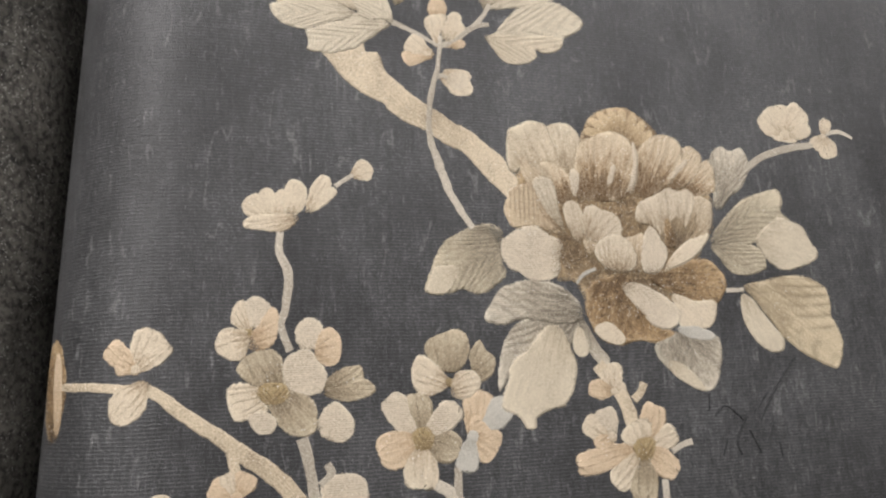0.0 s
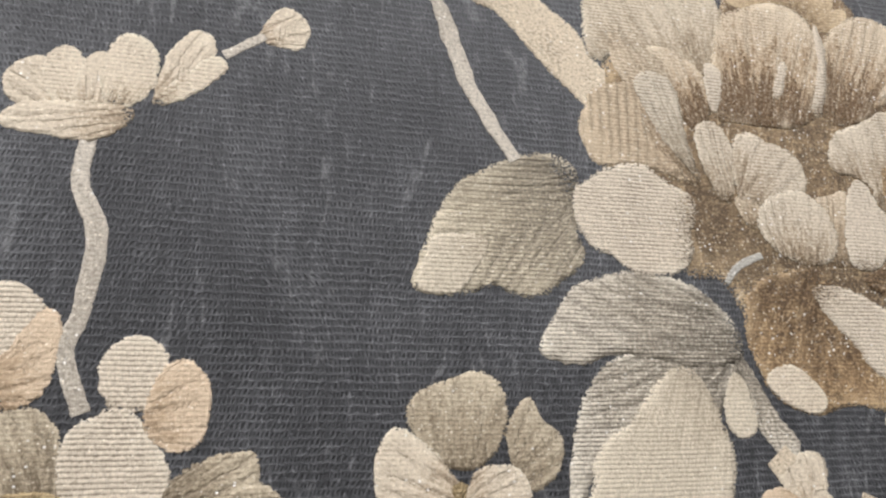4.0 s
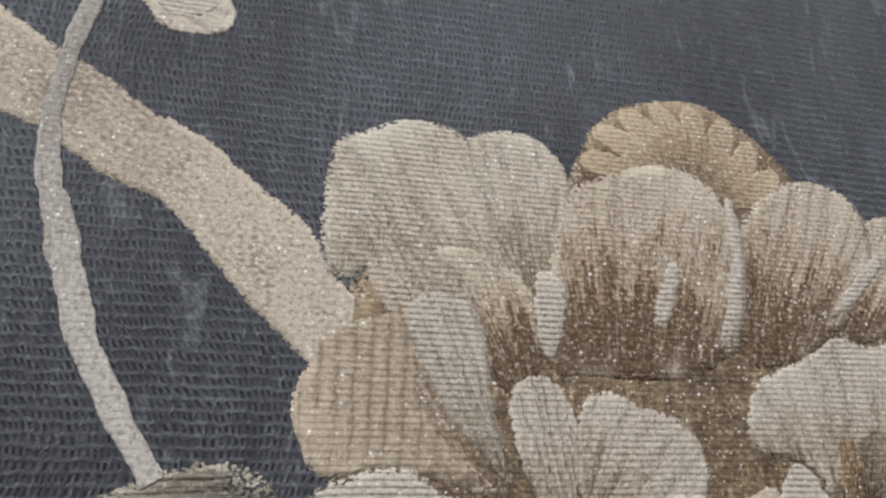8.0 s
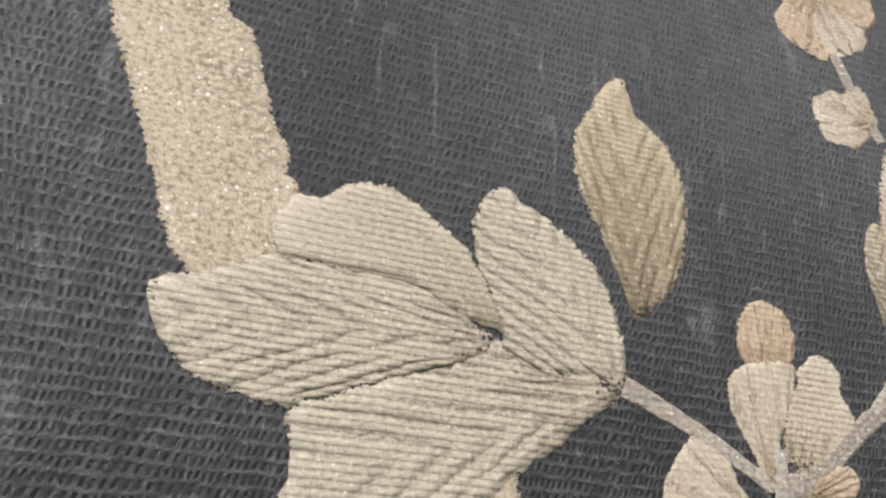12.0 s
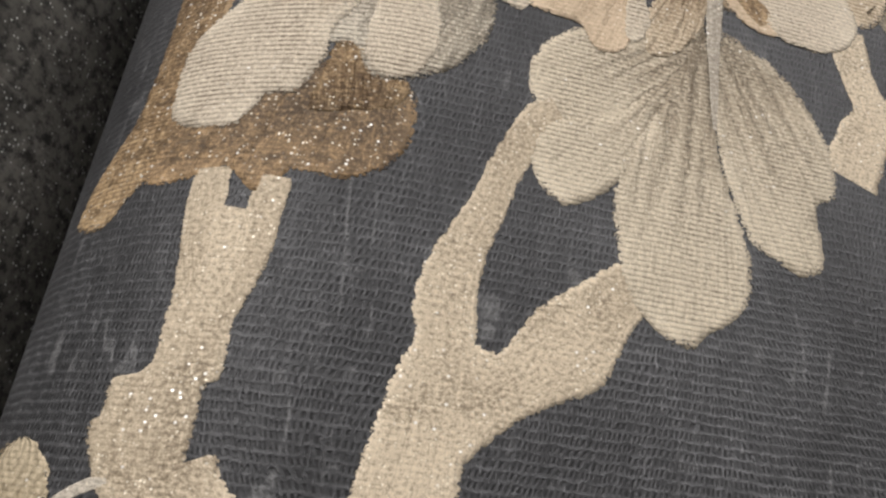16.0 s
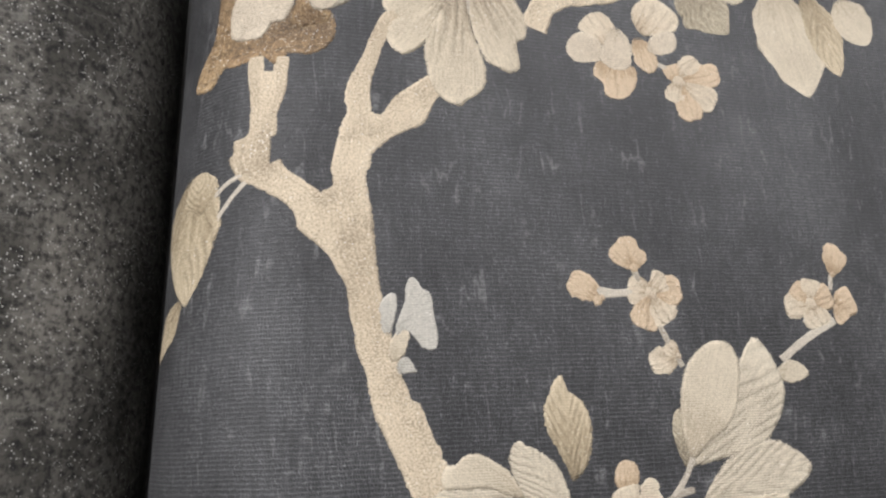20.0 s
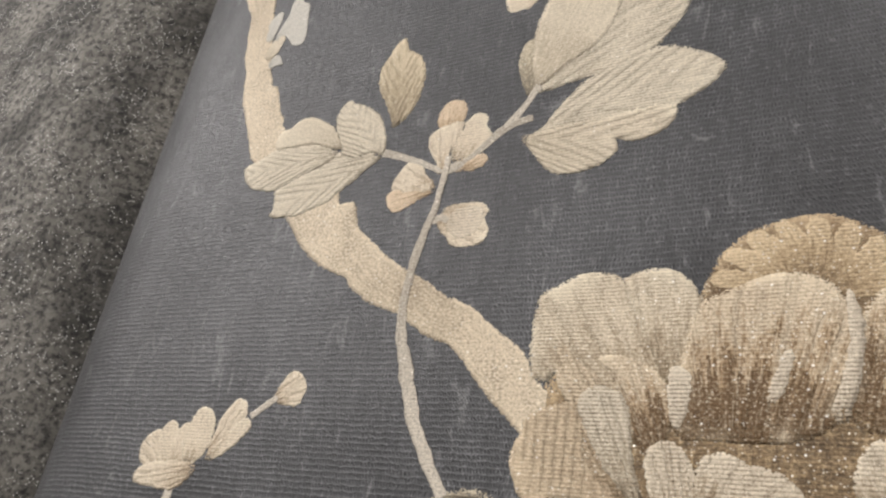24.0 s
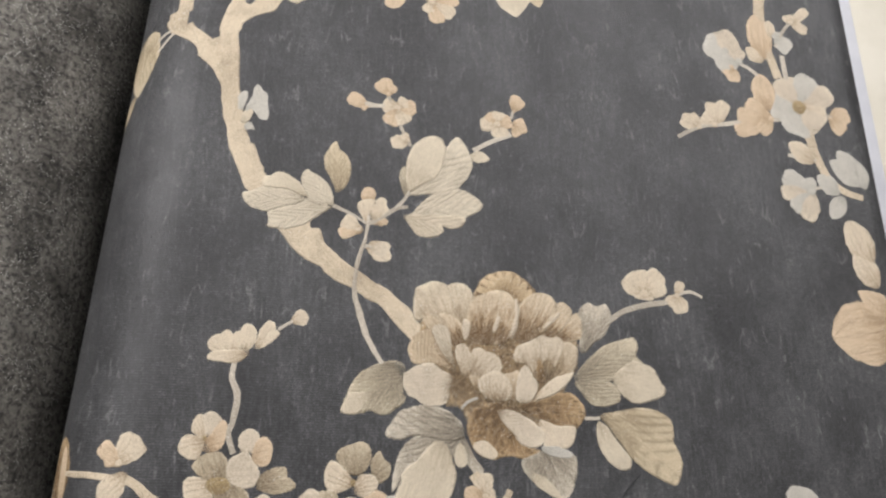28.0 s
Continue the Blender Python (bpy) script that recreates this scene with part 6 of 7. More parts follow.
# wrinkles in the paper: thin raised strips with their shade painted in as near-black
stem(page, SHADED_CREASE, [(223.1, -144.2), (215.8, -151.4), (206.1, -163.3), (198.9, -173.1)], [0.5, 1.0, 1.0, 0.5], 0.02, name='crease', dome=0.45, rough=0.25)
stem(page, SHADED_CREASE, [(175.0, -169.8), (180.9, -165.2), (187.2, -169.5), (189.8, -172.2)], [0.4, 0.8, 1.0, 0.5], 0.02, name='crease', dome=0.45, rough=0.25)
stem(page, SHADED_CREASE, [(192.2, -170.6), (185.7, -180.9), (187.1, -187.8)], [0.5, 1.0, 0.5], 0.02, name='crease', dome=0.45, rough=0.25)
stem(page, SHADED_CREASE, [(192.7, -177.1), (197.4, -187.1)], [0.5, 0.5], 0.02, name='crease', dome=0.45, rough=0.25)
stem(page, SHADED_CREASE, [(208.1, -183.1), (208.9, -189.9)], [0.5, 0.5], 0.02, name='crease', dome=0.45, rough=0.25)
stem(page, SHADED_CREASE, [(172.9, -159.9), (172.5, -167.5)], [0.5, 0.5], 0.02, name='crease', dome=0.45, rough=0.25)
stem(page, SHADED_CREASE, [(206.6, -173.5), (202.4, -181.9)], [0.5, 0.5], 0.02, name='crease', dome=0.45, rough=0.25)
stem(page, SHADED_CREASE, [(205.1, -160.2), (196.3, -168.7)], [0.5, 0.5], 0.02, name='crease', dome=0.45, rough=0.25)
stem(page, SHADED_CREASE, [(180.1, -180.5), (177.2, -187.4)], [0.5, 0.5], 0.02, name='crease', dome=0.45, rough=0.25)

# the spray by the outer edge
stem(page, BARK, [(362.1, 235.1), (359.1, 204.8), (361.8, 178.9), (368.0, 154.2)], [10.0, 10.1, 8.0, 8.0], 0.15)
stem(page, BARK, [(387.0, 112.1), (389.6, 93.2), (396.2, 75.1), (407.8, 63.3), (425.9, 58.6)], [10.0, 7.8, 7.3, 6.1, 4.8], 0.15)
stem(page, TWIG, [(333.4, 163.3), (346.8, 156.2), (359.3, 140.4)], [2.9, 3.5, 3.5], 0.15, name='twig')
stem(page, TWIG, [(374.6, 175.7), (374.5, 162.8), (375.5, 150.2)], [4.5, 4.5, 4.5], 0.15, name='twig')
stem(page, TWIG, [(369.5, 182.7), (382.2, 203.2), (394.4, 213.4)], [2.8, 2.7, 2.8], 0.15, name='twig')
stem(page, TWIG, [(274.5, 92.2), (294.0, 102.9), (318.2, 108.3), (363.2, 117.8)], [3.0, 3.1, 3.8, 3.9], 0.15, name='twig')
stem(page, TWIG, [(399.6, 126.0), (414.9, 125.5)], [3.2, 3.3], 0.15, name='twig')
stem(page, TWIG, [(365.6, 88.1), (377.5, 86.2), (390.3, 86.2)], [3.1, 3.1, 3.0], 0.15, name='twig')
stem(page, TWIG, [(378.1, 61.7), (390.7, 63.9), (401.7, 70.1)], [2.8, 2.6, 2.5], 0.15, name='twig')
blossom = petal(page, CENTRE, (382.7, 123.9), (382.7, 136.4), 12.5, 0.50, name='blossom', label='grey-cream raised blossom', base=0.5, belly=0.5)
petal(blossom, SILVERY, (382.7, 130.2), (355.8, 127.6), 26.8, 0.25, base=0.3, belly=0.62, lobes=2, depth=0.11)
petal(blossom, PALE, (382.7, 130.2), (370.1, 154.5), 25.8, 0.28, base=0.3, belly=0.62, lobes=2, depth=0.11)
petal(blossom, SILVERY, (382.7, 130.2), (395.6, 160.2), 23.3, 0.31, base=0.3, belly=0.62, lobes=2, depth=0.11)
petal(blossom, PALE, (382.7, 130.2), (414.1, 148.0), 20.9, 0.34, base=0.3, belly=0.62, lobes=2, depth=0.11)
petal(blossom, BLOSSOM, (382.7, 130.2), (406.4, 129.3), 25.0, 0.37, base=0.3, belly=0.62, lobes=2, depth=0.11)
petal(blossom, SILVERY, (382.7, 130.2), (376.0, 105.9), 28.0, 0.40, base=0.3, belly=0.62, lobes=2, depth=0.11)
petal(blossom, PALE, (382.7, 130.2), (398.4, 113.5), 23.5, 0.43, base=0.3, belly=0.62, lobes=2, depth=0.11)
blossom = petal(page, SILVERY, (334.6, 161.4), (334.6, 167.5), 6.1, 0.50, name='blossom', label='pale raised blossom', base=0.5, belly=0.5)
petal(blossom, SILVERY, (334.6, 164.4), (307.1, 179.5), 23.2, 0.25, base=0.3, belly=0.62, lobes=2, depth=0.11)
petal(blossom, PALE, (334.6, 164.4), (320.1, 189.4), 21.0, 0.28, base=0.3, belly=0.62, lobes=2, depth=0.11)
petal(blossom, SILVERY, (334.6, 164.4), (313.2, 162.2), 21.0, 0.31, base=0.3, belly=0.62, lobes=2, depth=0.11)
petal(blossom, PALE, (334.6, 164.4), (332.0, 174.2), 16.9, 0.34, base=0.3, belly=0.62, lobes=2, depth=0.11)
bud = petal(page, PEACH, (327.4, 156.3), (327.4, 160.3), 4.1, 0.50, name='bud', label='peach raised bud', base=0.5, belly=0.5)
petal(bud, PEACH, (327.4, 158.3), (320.1, 151.2), 10.4, 0.25, base=0.3, belly=0.62, lobes=2, depth=0.11)
petal(bud, PEACH, (327.4, 158.3), (328.0, 145.4), 12.7, 0.28, base=0.3, belly=0.62, lobes=2, depth=0.11)
petal(page, PEACH, (356.2, 168.7), (356.4, 210.7), 22.1, 0.30, name='leaf', tip=0.7, belly=0.45, base=0.12, lobes=2)
petal(page, BLOSSOM, (355.9, 166.6), (342.6, 178.5), 13.2, 0.30, name='leaf', tip=0.6, belly=0.45, base=0.12)
petal(page, BLOSSOM, (365.6, 189.9), (367.2, 207.2), 12.0, 0.30, name='leaf', tip=0.7, belly=0.45, base=0.12)
bud = petal(page, SILVERY, (371.0, 189.7), (371.0, 194.0), 4.3, 0.50, name='bud', label='silvery raised bud', base=0.5, belly=0.5)
petal(bud, SILVERY, (371.0, 191.8), (382.8, 182.1), 17.4, 0.25, base=0.3, belly=0.62, lobes=2, depth=0.11)
petal(bud, SILVERY, (371.0, 191.8), (369.7, 196.9), 13.1, 0.28, base=0.3, belly=0.62, lobes=2, depth=0.11)
bud = petal(page, BLOSSOM, (388.3, 206.4), (388.3, 210.8), 4.4, 0.50, name='bud', label='beige raised bud', base=0.5, belly=0.5)
petal(bud, BLOSSOM, (388.3, 208.6), (405.7, 223.5), 9.3, 0.25, base=0.3, belly=0.62, lobes=2, depth=0.11)
petal(bud, BLOSSOM, (388.3, 208.6), (402.0, 202.2), 11.4, 0.28, base=0.3, belly=0.62, lobes=2, depth=0.11)
petal(bud, BLOSSOM, (388.3, 208.6), (385.3, 215.6), 12.5, 0.31, base=0.3, belly=0.62, lobes=2, depth=0.11)
petal(page, PEACH, (354.2, 123.5), (351.2, 155.8), 21.7, 0.30, name='leaf', tip=0.7, belly=0.45, base=0.12)
blossom = petal(page, PEACH, (355.6, 114.4), (355.6, 119.4), 5.1, 0.50, name='blossom', label='peach raised blossom', base=0.5, belly=0.5)
petal(blossom, PEACH, (355.6, 116.9), (323.2, 103.3), 16.3, 0.25, base=0.3, belly=0.62, lobes=2, depth=0.11)
petal(blossom, PEACH, (355.6, 116.9), (326.5, 116.5), 16.4, 0.28, base=0.3, belly=0.62, lobes=2, depth=0.11)
petal(blossom, PEACH, (355.6, 116.9), (344.0, 104.4), 14.4, 0.31, base=0.3, belly=0.62, lobes=2, depth=0.11)
petal(blossom, PEACH, (355.6, 116.9), (336.6, 129.9), 14.7, 0.34, base=0.3, belly=0.62, lobes=2, depth=0.11)
bud = petal(page, BLOSSOM, (306.1, 103.4), (306.1, 108.2), 4.8, 0.50, name='bud', label='beige raised bud', base=0.5, belly=0.5)
petal(bud, BLOSSOM, (306.1, 105.8), (296.6, 112.6), 13.9, 0.25, base=0.3, belly=0.62, lobes=2, depth=0.11)
petal(bud, BLOSSOM, (306.1, 105.8), (305.1, 124.7), 12.1, 0.28, base=0.3, belly=0.62, lobes=2, depth=0.11)
petal(bud, BLOSSOM, (306.1, 105.8), (317.7, 126.4), 12.2, 0.31, base=0.3, belly=0.62, lobes=2, depth=0.11)
bud = petal(page, BLOSSOM, (293.0, 100.4), (293.0, 104.2), 3.8, 0.50, name='bud', label='beige raised bud', base=0.5, belly=0.5)
petal(bud, BLOSSOM, (293.0, 102.3), (278.9, 108.0), 13.5, 0.25, base=0.3, belly=0.62, lobes=2, depth=0.11)
petal(bud, BLOSSOM, (293.0, 102.3), (286.8, 112.8), 10.5, 0.28, base=0.3, belly=0.62, lobes=2, depth=0.11)
bud = petal(page, PEACH, (409.5, 121.6), (409.5, 125.9), 4.2, 0.50, name='bud', label='peach raised bud', base=0.5, belly=0.5)
petal(bud, PEACH, (409.5, 123.8), (427.2, 130.0), 16.3, 0.25, base=0.3, belly=0.62, lobes=2, depth=0.11)
petal(bud, PEACH, (409.5, 123.8), (419.7, 113.2), 15.6, 0.28, base=0.3, belly=0.62, lobes=2, depth=0.11)
petal(page, BLOSSOM, (387.9, 83.6), (367.8, 98.3), 17.9, 0.30, name='leaf', tip=0.6, belly=0.45, base=0.12)
blossom = petal(page, SILVERY, (381.6, 56.7), (381.6, 62.7), 6.0, 0.50, name='blossom', label='beige raised blossom', base=0.5, belly=0.5)
petal(blossom, SILVERY, (381.6, 59.7), (358.3, 70.1), 18.0, 0.25, base=0.3, belly=0.62, lobes=2, depth=0.11)
petal(blossom, PALE, (381.6, 59.7), (355.1, 56.2), 13.9, 0.28, base=0.3, belly=0.62, lobes=2, depth=0.11)
petal(blossom, SILVERY, (381.6, 59.7), (362.9, 43.5), 13.9, 0.31, base=0.3, belly=0.62, lobes=2, depth=0.11)
petal(blossom, PALE, (381.6, 59.7), (373.5, 35.6), 17.0, 0.34, base=0.3, belly=0.62, lobes=2, depth=0.11)
petal(blossom, SILVERY, (381.6, 59.7), (377.0, 69.3), 16.4, 0.37, base=0.3, belly=0.62, lobes=2, depth=0.11)
petal(page, SILVERY, (429.1, 69.2), (401.4, 87.0), 19.3, 0.30, name='leaf', tip=0.6, belly=0.45, base=0.12)
petal(page, SILVERY, (427.5, 73.7), (410.3, 96.6), 17.4, 0.32, name='leaf', tip=0.6, belly=0.45, base=0.12)
petal(page, SILVERY, (429.3, 65.5), (425.8, 90.2), 14.6, 0.30, name='leaf', tip=0.6, belly=0.45, base=0.12)
petal(page, SILVERY, (406.2, 59.9), (388.0, 73.3), 16.6, 0.30, name='leaf', tip=0.6, belly=0.45, base=0.12)
petal(page, SILVERY, (409.3, 57.9), (394.3, 39.3), 14.6, 0.30, name='leaf', tip=0.6, belly=0.45, base=0.12)
petal(page, BLOSSOM, (423.1, 5.5), (407.9, 38.7), 25.0, 0.30, name='leaf', tip=0.7, belly=0.45, base=0.12)
petal(page, BLOSSOM, (424.5, -12.5), (408.8, 14.0), 21.4, 0.28, name='leaf', tip=0.6, belly=0.45, base=0.12)
petal(page, PEACH, (430.3, -38.5), (378.0, -51.4), 43.4, 0.30, name='leaf', tip=0.45, belly=0.6, base=0.5)
petal(page, PEACH, (431.7, -32.2), (405.6, -15.4), 20.4, 0.30, name='leaf', tip=0.2, belly=0.45, base=0.12)
petal(page, PEACH, (426.1, -57.1), (393.0, -63.4), 19.7, 0.28, name='leaf', tip=0.4, belly=0.45, base=0.12)
petal(page, SILVERY, (333.5, -166.1), (336.3, -150.1), 23.2, 0.30, lobes=4)

# the second great flower at the head of the page
upper_flower = petal(page, TAN_BROWN, (-22.0, 224.3), (-22.0, 288.1), 63.7, 0.05, name='flower', label='second raised peony in cream, silver and rust thread', base=0.5, belly=0.5)
petal(upper_flower, CREAM, (-41.8, 230.6), (-82.4, 225.2), 14.5, 0.70, base=0.4)
petal(upper_flower, GOLD, (-40.6, 230.8), (-66.6, 223.9), 10.4, 0.75)
petal(upper_flower, TAN_BROWN, (-40.7, 236.2), (-81.4, 249.6), 20.4, 0.72, base=0.5, lobes=3)
petal(upper_flower, PALE, (-51.1, 233.7), (-71.7, 238.7), 16.1, 0.90, base=0.5)
petal(upper_flower, PALE, (-71.8, 240.1), (-85.5, 245.0), 12.9, 0.85)
petal(upper_flower, PALE, (-51.5, 241.9), (-71.8, 253.1), 14.9, 0.88)
petal(upper_flower, TAN_BROWN, (-9.8, 235.7), (41.1, 246.3), 35.7, 0.50, base=0.6, lobes=4)
petal(upper_flower, TAN_BROWN, (-12.5, 234.0), (-34.8, 248.3), 32.4, 0.55, base=0.6)
petal(upper_flower, PALE, (5.2, 260.3), (-42.3, 253.9), 17.0, 0.95, base=0.6, belly=0.5)
petal(upper_flower, TAN_BROWN, (5.3, 244.9), (32.0, 266.0), 15.3, 0.80, lobes=3)
petal(upper_flower, CREAM, (7.5, 254.3), (30.0, 262.4), 9.3, 0.95)
petal(upper_flower, TAN_BROWN, (23.2, 242.6), (55.3, 266.2), 15.5, 0.70, lobes=2)
petal(upper_flower, CREAM, (-16.3, 232.2), (-41.1, 224.8), 15.9, 0.95, base=0.6)
petal(upper_flower, RUST, (5.5, 239.0), (15.3, 221.6), 12.1, 0.85)
petal(upper_flower, PALE, (8.9, 239.4), (30.5, 223.7), 19.0, 0.95, belly=0.6)
petal(upper_flower, TAN_BROWN, (-9.7, 238.6), (2.9, 231.5), 10.6, 0.90)
petal(upper_flower, UMBER, (-4.0, 238.3), (-23.7, 236.8), 7.3, 1.00, tip=0.15, belly=0.35, base=0.6)
petal(upper_flower, UMBER, (-3.9, 239.5), (-29.1, 242.4), 7.0, 1.00, tip=0.15, belly=0.35, base=0.6)
petal(upper_flower, UMBER, (-3.3, 240.9), (-18.4, 248.1), 6.6, 1.00, tip=0.15, belly=0.35, base=0.6)
petal(upper_flower, TAN_BROWN, (-2.7, 242.2), (-9.4, 253.1), 6.5, 1.00, tip=0.15, belly=0.35, base=0.6)
petal(upper_flower, UMBER, (-1.7, 239.9), (21.3, 248.3), 7.4, 1.00, tip=0.15, belly=0.35, base=0.6)
petal(upper_flower, TAN_BROWN, (-1.7, 238.7), (32.1, 244.3), 7.2, 1.00, tip=0.15, belly=0.35, base=0.6)
petal(upper_flower, TAN_BROWN, (-0.5, 241.4), (16.9, 254.8), 5.3, 1.00, tip=0.15, belly=0.35, base=0.6)
petal(upper_flower, UMBER, (-5.2, 235.7), (-20.4, 228.6), 5.6, 1.08, tip=0.15, belly=0.35, base=0.6)
petal(upper_flower, TAN_BROWN, (-6.3, 233.1), (-28.5, 223.4), 6.6, 1.05, tip=0.15, belly=0.35, base=0.6)
petal(upper_flower, PALE, (-15.1, 240.1), (-32.2, 239.5), 3.7, 1.10, tip=0.15, belly=0.35, base=0.6)
petal(upper_flower, PALE, (7.6, 240.2), (15.5, 235.3), 4.6, 1.10, tip=0.15, belly=0.35, base=0.6)
petal(upper_flower, PALE, (-21.5, 231.3), (-28.8, 231.8), 2.8, 1.10, tip=0.15, belly=0.35, base=0.6)
petal(upper_flower, UMBER, (-45.1, 233.7), (-58.3, 228.8), 6.6, 0.90, tip=0.15, belly=0.35, base=0.6)
petal(upper_flower, UMBER, (-49.3, 236.5), (-54.5, 230.2), 4.2, 0.95, tip=0.15, belly=0.35, base=0.6)
petal(upper_flower, TAN_BROWN, (33.2, 253.8), (23.5, 245.5), 5.1, 0.98, tip=0.15, belly=0.35, base=0.6)
shape(upper_flower, RUST, [(-108.9, 169.6), (-106.4, 177.1), (-98.5, 187.3), (-95.9, 203.2), (-95.4, 219.4), (-89.6, 232.9), (-80.8, 223.9), (-81.9, 209.5), (-85.0, 193.6), (-86.2, 182.1), (-91.2, 174.8), (-94.0, 171.9), (-99.4, 167.4)], (-88.5, 232.5), (-105.7, 168.7), 0.25)
shape(upper_flower, RUST_FLUTED, [(-91.9, 175.3), (-87.4, 183.6), (-78.8, 188.6), (-69.7, 191.3), (-61.5, 195.9), (-53.2, 194.5), (-49.2, 190.8), (-49.3, 183.2), (-52.2, 178.0), (-57.7, 175.1), (-65.8, 175.4), (-67.9, 172.5), (-71.4, 172.1), (-75.7, 175.6), (-81.0, 174.3), (-87.0, 173.4)], (-61.7, 198.5), (-71.4, 171.7), 0.32)
shape(upper_flower, UMBER, [(-59.5, 205.9), (-57.3, 199.7), (-55.6, 194.2), (-50.6, 192.7), (-52.1, 188.3), (-58.2, 186.7), (-65.2, 186.1), (-64.0, 193.8), (-62.5, 200.1)], (-58.2, 180.0), (-59.5, 206.0), 0.40)
shape(upper_flower, LEAF_SILVER, [(-81.3, 215.8), (-70.4, 223.9), (-57.2, 222.1), (-46.3, 229.4), (-39.4, 221.9), (-37.9, 209.1), (-41.4, 200.3), (-48.5, 194.5), (-56.6, 192.9), (-60.5, 198.5), (-70.2, 195.9), (-78.9, 199.1)], (-42.5, 229.8), (-74.3, 196.4), 0.50)
shape(upper_flower, PALE, [(-85.3, 183.5), (-89.2, 186.3), (-89.6, 197.3), (-84.4, 204.4), (-75.9, 209.6), (-66.5, 210.9), (-61.3, 211.8), (-60.2, 206.3), (-63.2, 201.3), (-64.3, 194.5), (-67.6, 188.9), (-72.0, 188.1), (-76.7, 182.9)], (-61.0, 211.6), (-87.1, 184.6), 0.80)
shape(upper_flower, PALE, [(-58.5, 200.8), (-57.0, 209.3), (-53.2, 216.7), (-50.5, 217.4), (-47.7, 209.6), (-46.8, 201.5), (-49.7, 195.1), (-54.3, 193.2), (-57.6, 195.5)], (-51.7, 217.3), (-54.1, 193.2), 0.84)
shape(upper_flower, TAN_BROWN, [(-83.9, 224.4), (-86.1, 233.2), (-79.6, 239.2), (-70.3, 237.7), (-64.2, 231.1), (-55.0, 227.7), (-43.6, 233.5), (-48.0, 226.2), (-57.1, 220.9), (-70.3, 223.2), (-77.4, 221.8)], (-40.6, 233.1), (-84.7, 228.8), 0.70)
shape(upper_flower, PALE, [(-42.0, 225.8), (-38.6, 232.1), (-28.1, 235.1), (-20.7, 233.4), (-22.1, 224.4), (-30.0, 220.6), (-31.7, 213.6), (-35.7, 212.1), (-39.8, 215.7)], (-19.3, 232.4), (-39.6, 217.5), 0.96)
shape(upper_flower, PEACH, [(-32.2, 213.5), (-30.7, 221.3), (-25.4, 226.7), (-17.2, 226.0), (-12.9, 220.0), (-14.5, 209.3), (-20.4, 207.9), (-23.2, 212.2)], (-15.3, 229.8), (-25.5, 211.2), 1.02)
shape(upper_flower, TAN_BROWN, [(-10.6, 218.4), (-5.3, 226.9), (0.8, 231.0), (1.7, 223.0), (-2.7, 213.2), (-9.9, 209.5)], (0.1, 231.4), (-9.2, 209.7), 1.04)
shape(upper_flower, PALE, [(-14.4, 221.1), (-12.3, 223.4), (-10.0, 216.5), (-12.0, 211.7), (-14.5, 212.2)], (-12.1, 223.9), (-13.4, 211.5), 1.12)
shape(upper_flower, PEACH, [(5.8, 237.4), (13.9, 232.9), (16.6, 221.3), (8.7, 221.8), (4.6, 227.9)], (5.5, 237.7), (13.7, 221.0), 0.92)
shape(upper_flower, PALE, [(8.9, 234.5), (17.5, 240.3), (25.0, 239.5), (32.3, 233.3), (33.8, 226.9), (29.4, 221.3), (20.0, 219.4), (14.2, 222.6)], (7.0, 238.2), (31.6, 224.3), 0.98)

# the fan of leaves below it
shape(page, LEAF_FAN, [(-31.4, 198.3), (-30.6, 204.3), (-25.5, 210.4), (-17.7, 212.5), (-8.3, 215.2), (0.9, 220.6), (-0.1, 210.7), (-10.2, 199.3), (-18.1, 193.3), (-25.6, 190.9), (-29.9, 194.3)], (1.2, 219.1), (-30.6, 197.2), 0.30, name='leaf')
shape(page, LEAF_FAN, [(1.3, 205.0), (3.5, 217.8), (9.7, 216.3), (16.5, 212.4), (23.0, 203.7), (25.8, 195.2), (25.0, 189.5), (21.2, 186.3), (21.7, 176.3), (17.6, 173.8), (13.1, 175.5), (8.1, 178.4), (4.7, 185.8), (2.6, 193.8)], (2.1, 217.6), (20.0, 174.8), 0.36, name='leaf')
shape(page, LEAF_FAN, [(-30.1, 183.9), (-26.9, 192.1), (-15.5, 196.8), (-6.0, 206.6), (1.0, 216.0), (-2.9, 201.2), (-11.6, 189.6), (-15.6, 183.3), (-20.9, 179.2), (-25.7, 178.0)], (1.1, 216.5), (-26.3, 178.3), 0.44, name='leaf')
shape(page, LEAF_FAN, [(-16.2, 180.7), (-13.4, 190.2), (-5.4, 204.5), (1.5, 219.1), (1.7, 205.0), (3.1, 191.1), (6.2, 181.9), (8.0, 174.2), (6.8, 166.4), (0.5, 161.4), (-3.3, 158.4), (-8.1, 160.1), (-13.0, 164.7), (-15.2, 172.2)], (1.6, 217.6), (-3.9, 158.5), 0.56, name='leaf')
stem(page, TWIG, [(2.8, 229.4), (2.6, 220.4), (2.3, 209.9), (2.1, 197.4)], [4.6, 3.4, 2.1, 0.7], 0.90, name='vein')

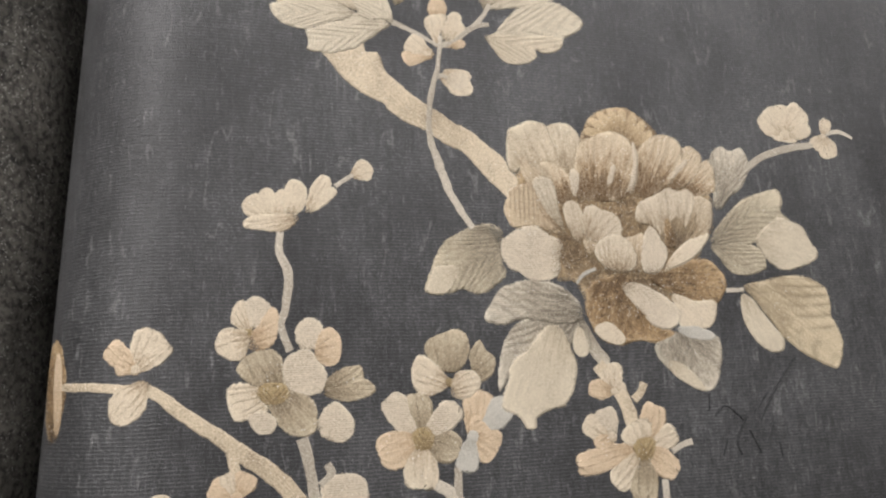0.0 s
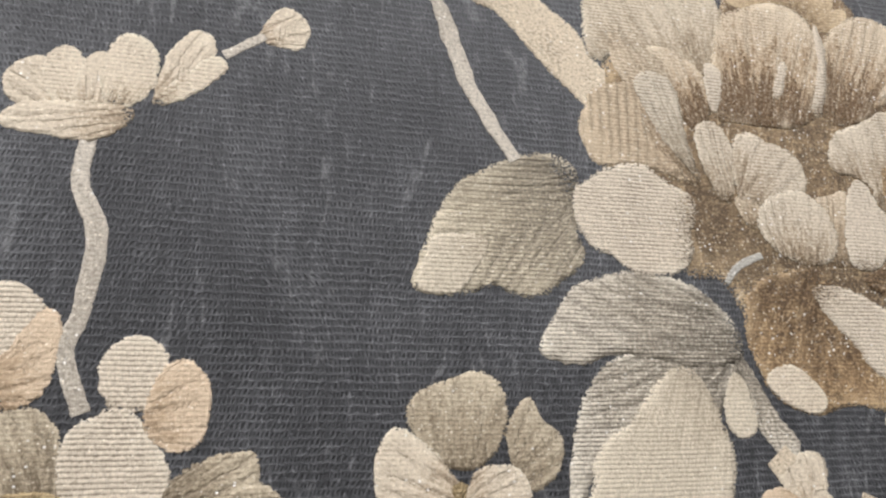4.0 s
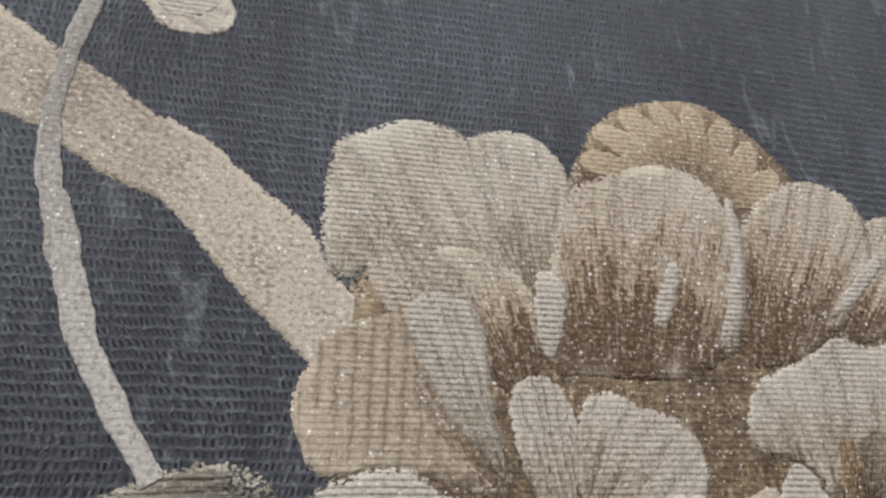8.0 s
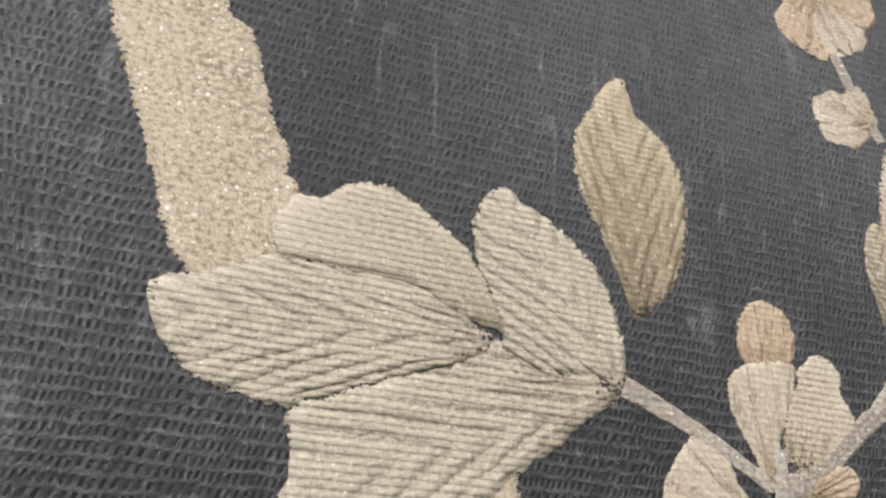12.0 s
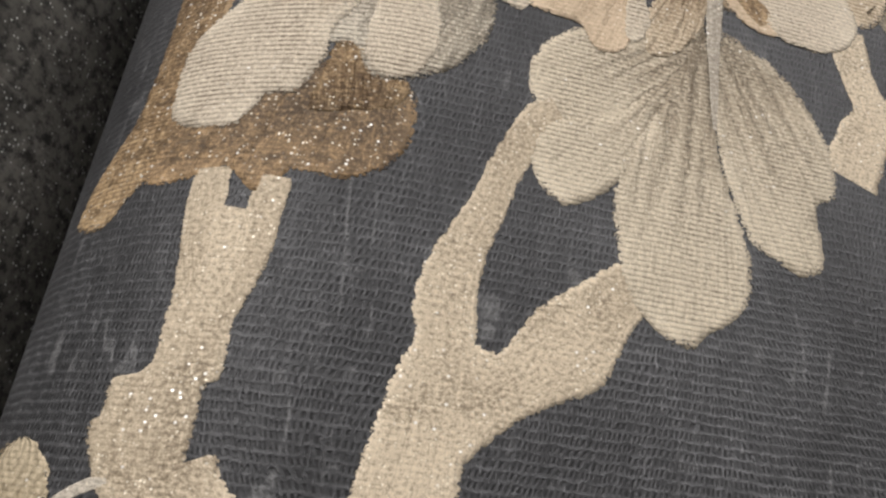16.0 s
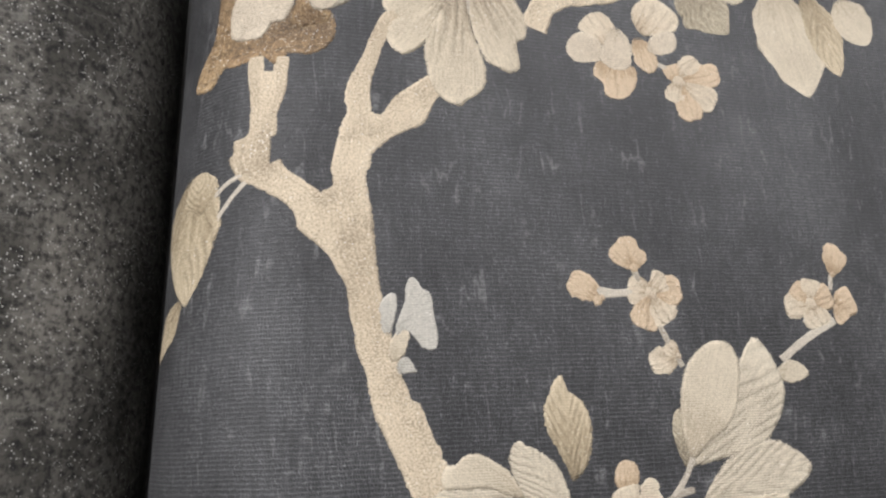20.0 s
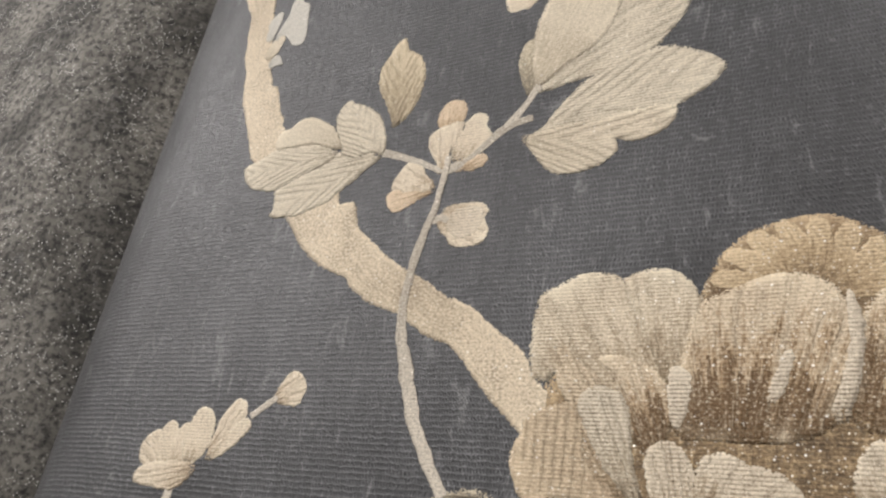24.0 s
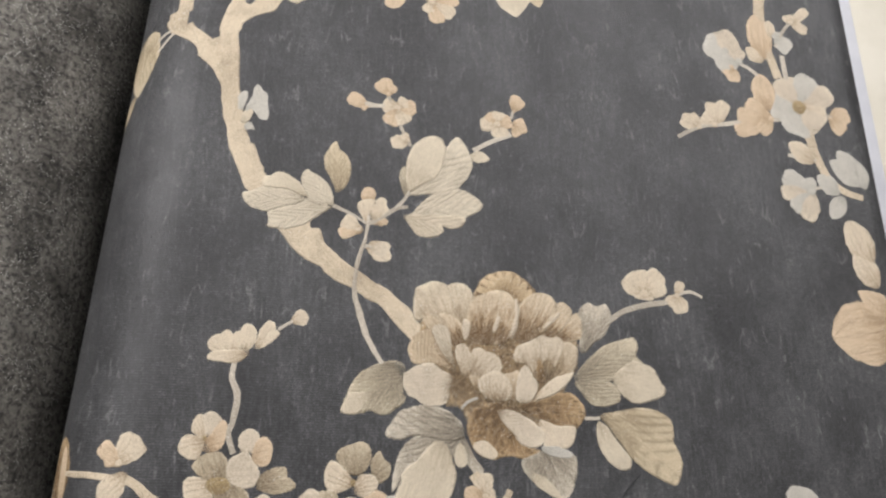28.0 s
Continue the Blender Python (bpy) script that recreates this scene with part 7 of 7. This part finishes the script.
# the branch and blossoms beside it
stem(page, BARK, [(28.7, 193.9), (32.3, 202.9), (40.7, 208.7), (51.1, 211.5), (63.2, 213.8), (75.0, 219.0), (89.7, 226.9)], [11.3, 10.9, 9.5, 9.5, 8.9, 7.9, 7.6], 0.20)
stem(page, BARK, [(30.8, 225.8), (32.9, 216.3), (35.4, 208.4)], [9.2, 7.5, 9.0], 0.20)
petal(page, LEAF_SILVER, (40.3, 239.3), (83.0, 254.8), 26.1, 0.30, name='leaf', tip=0.9, belly=0.6, base=0.4)
petal(page, LEAF_OLIVE, (40.4, 237.1), (79.6, 221.5), 29.2, 0.35, name='leaf', tip=0.8, belly=0.6, base=0.4)
petal(page, LEAF_OLIVE, (95.3, 225.9), (117.4, 200.4), 28.8, 0.30, name='leaf', tip=0.25, belly=0.55, base=0.12, teeth=4)
petal(page, LEAF_PALE, (100.0, 230.2), (132.8, 227.7), 25.9, 0.32, name='leaf', tip=0.8, belly=0.6, base=0.12)
blossom = petal(page, PALE, (69.5, 187.7), (69.5, 191.7), 4.0, 0.20, name='blossom', label='peach and cream raised blossom', base=0.5, belly=0.5)
shape(blossom, BLOSSOM, [(47.8, 197.6), (52.8, 203.2), (59.9, 204.2), (64.5, 197.4), (62.5, 189.3), (55.9, 190.4), (48.9, 194.8)], (62.3, 188.5), (52.7, 202.7), 0.35)
shape(blossom, PALE, [(41.7, 186.6), (44.8, 192.7), (50.7, 194.7), (57.1, 190.4), (58.4, 183.8), (51.3, 181.4), (44.6, 181.8)], (61.1, 186.3), (42.5, 187.6), 0.39)
shape(blossom, PEACH, [(52.4, 176.7), (55.7, 182.6), (66.3, 181.9), (71.6, 180.4), (70.5, 172.0), (64.6, 166.7), (57.5, 167.4), (56.1, 173.0)], (62.2, 184.2), (61.7, 166.9), 0.43)
shape(blossom, PALE, [(62.6, 198.1), (69.2, 194.7), (70.5, 186.0), (67.7, 180.0), (59.9, 179.7), (56.2, 185.4)], (63.4, 198.1), (64.3, 179.4), 0.48)
shape(blossom, BLOSSOM, [(72.0, 203.7), (74.6, 210.4), (81.1, 214.2), (89.1, 211.4), (94.3, 205.4), (90.9, 198.7), (81.9, 196.2), (75.6, 196.6)], (75.3, 195.1), (87.4, 212.6), 0.37)
shape(blossom, PEACH, [(71.9, 194.1), (78.0, 193.0), (82.0, 185.1), (79.0, 179.1), (73.7, 180.9), (71.0, 186.0)], (74.3, 194.3), (78.3, 179.5), 0.45)
shape(blossom, PALE, [(81.2, 196.6), (90.9, 198.5), (91.0, 191.4), (84.7, 187.8), (77.8, 189.0)], (76.5, 193.6), (91.0, 193.6), 0.50)
blossom = petal(page, BLOSSOM, (90.3, 173.7), (90.3, 178.8), 5.1, 0.60, name='blossom', label='peach raised blossom', base=0.5, belly=0.5)
petal(blossom, PEACH, (90.3, 176.3), (87.5, 183.6), 9.9, 0.35, base=0.3, belly=0.62, lobes=2, depth=0.11)
petal(blossom, BLOSSOM, (90.3, 176.3), (100.6, 186.7), 11.9, 0.38, base=0.3, belly=0.62, lobes=2, depth=0.11)
petal(blossom, PEACH, (90.3, 176.3), (109.9, 181.5), 11.4, 0.41, base=0.3, belly=0.62, lobes=2, depth=0.11)
petal(blossom, BLOSSOM, (90.3, 176.3), (106.3, 167.4), 12.7, 0.44, base=0.3, belly=0.62, lobes=2, depth=0.11)
petal(blossom, PEACH, (90.3, 176.3), (95.7, 159.8), 11.9, 0.47, base=0.3, belly=0.62, lobes=2, depth=0.11)
petal(blossom, BLOSSOM, (90.3, 176.3), (87.8, 166.7), 10.8, 0.50, base=0.3, belly=0.62, lobes=2, depth=0.11)
stem(page, TWIG, [(80.1, 184.3), (86.0, 181.5)], [2.2, 2.2], 0.20, name='twig')
petal(page, LEAF_PALE, (144.2, 226.2), (153.4, 174.1), 36.4, 0.30, name='leaf', tip=0.3, belly=0.55, base=0.12, teeth=3, bite=0.1)
petal(page, LEAF_PALE, (139.5, 222.9), (135.8, 192.7), 14.2, 0.30, name='leaf', tip=0.5, belly=0.45, base=0.12)
petal(page, LEAF_GOLD, (159.6, 225.0), (171.2, 185.4), 22.3, 0.30, name='leaf', tip=0.4, belly=0.45, base=0.12)
petal(page, LEAF_PALE, (176.7, 224.0), (189.8, 202.7), 23.6, 0.30, name='leaf', tip=0.5, belly=0.45, base=0.12)
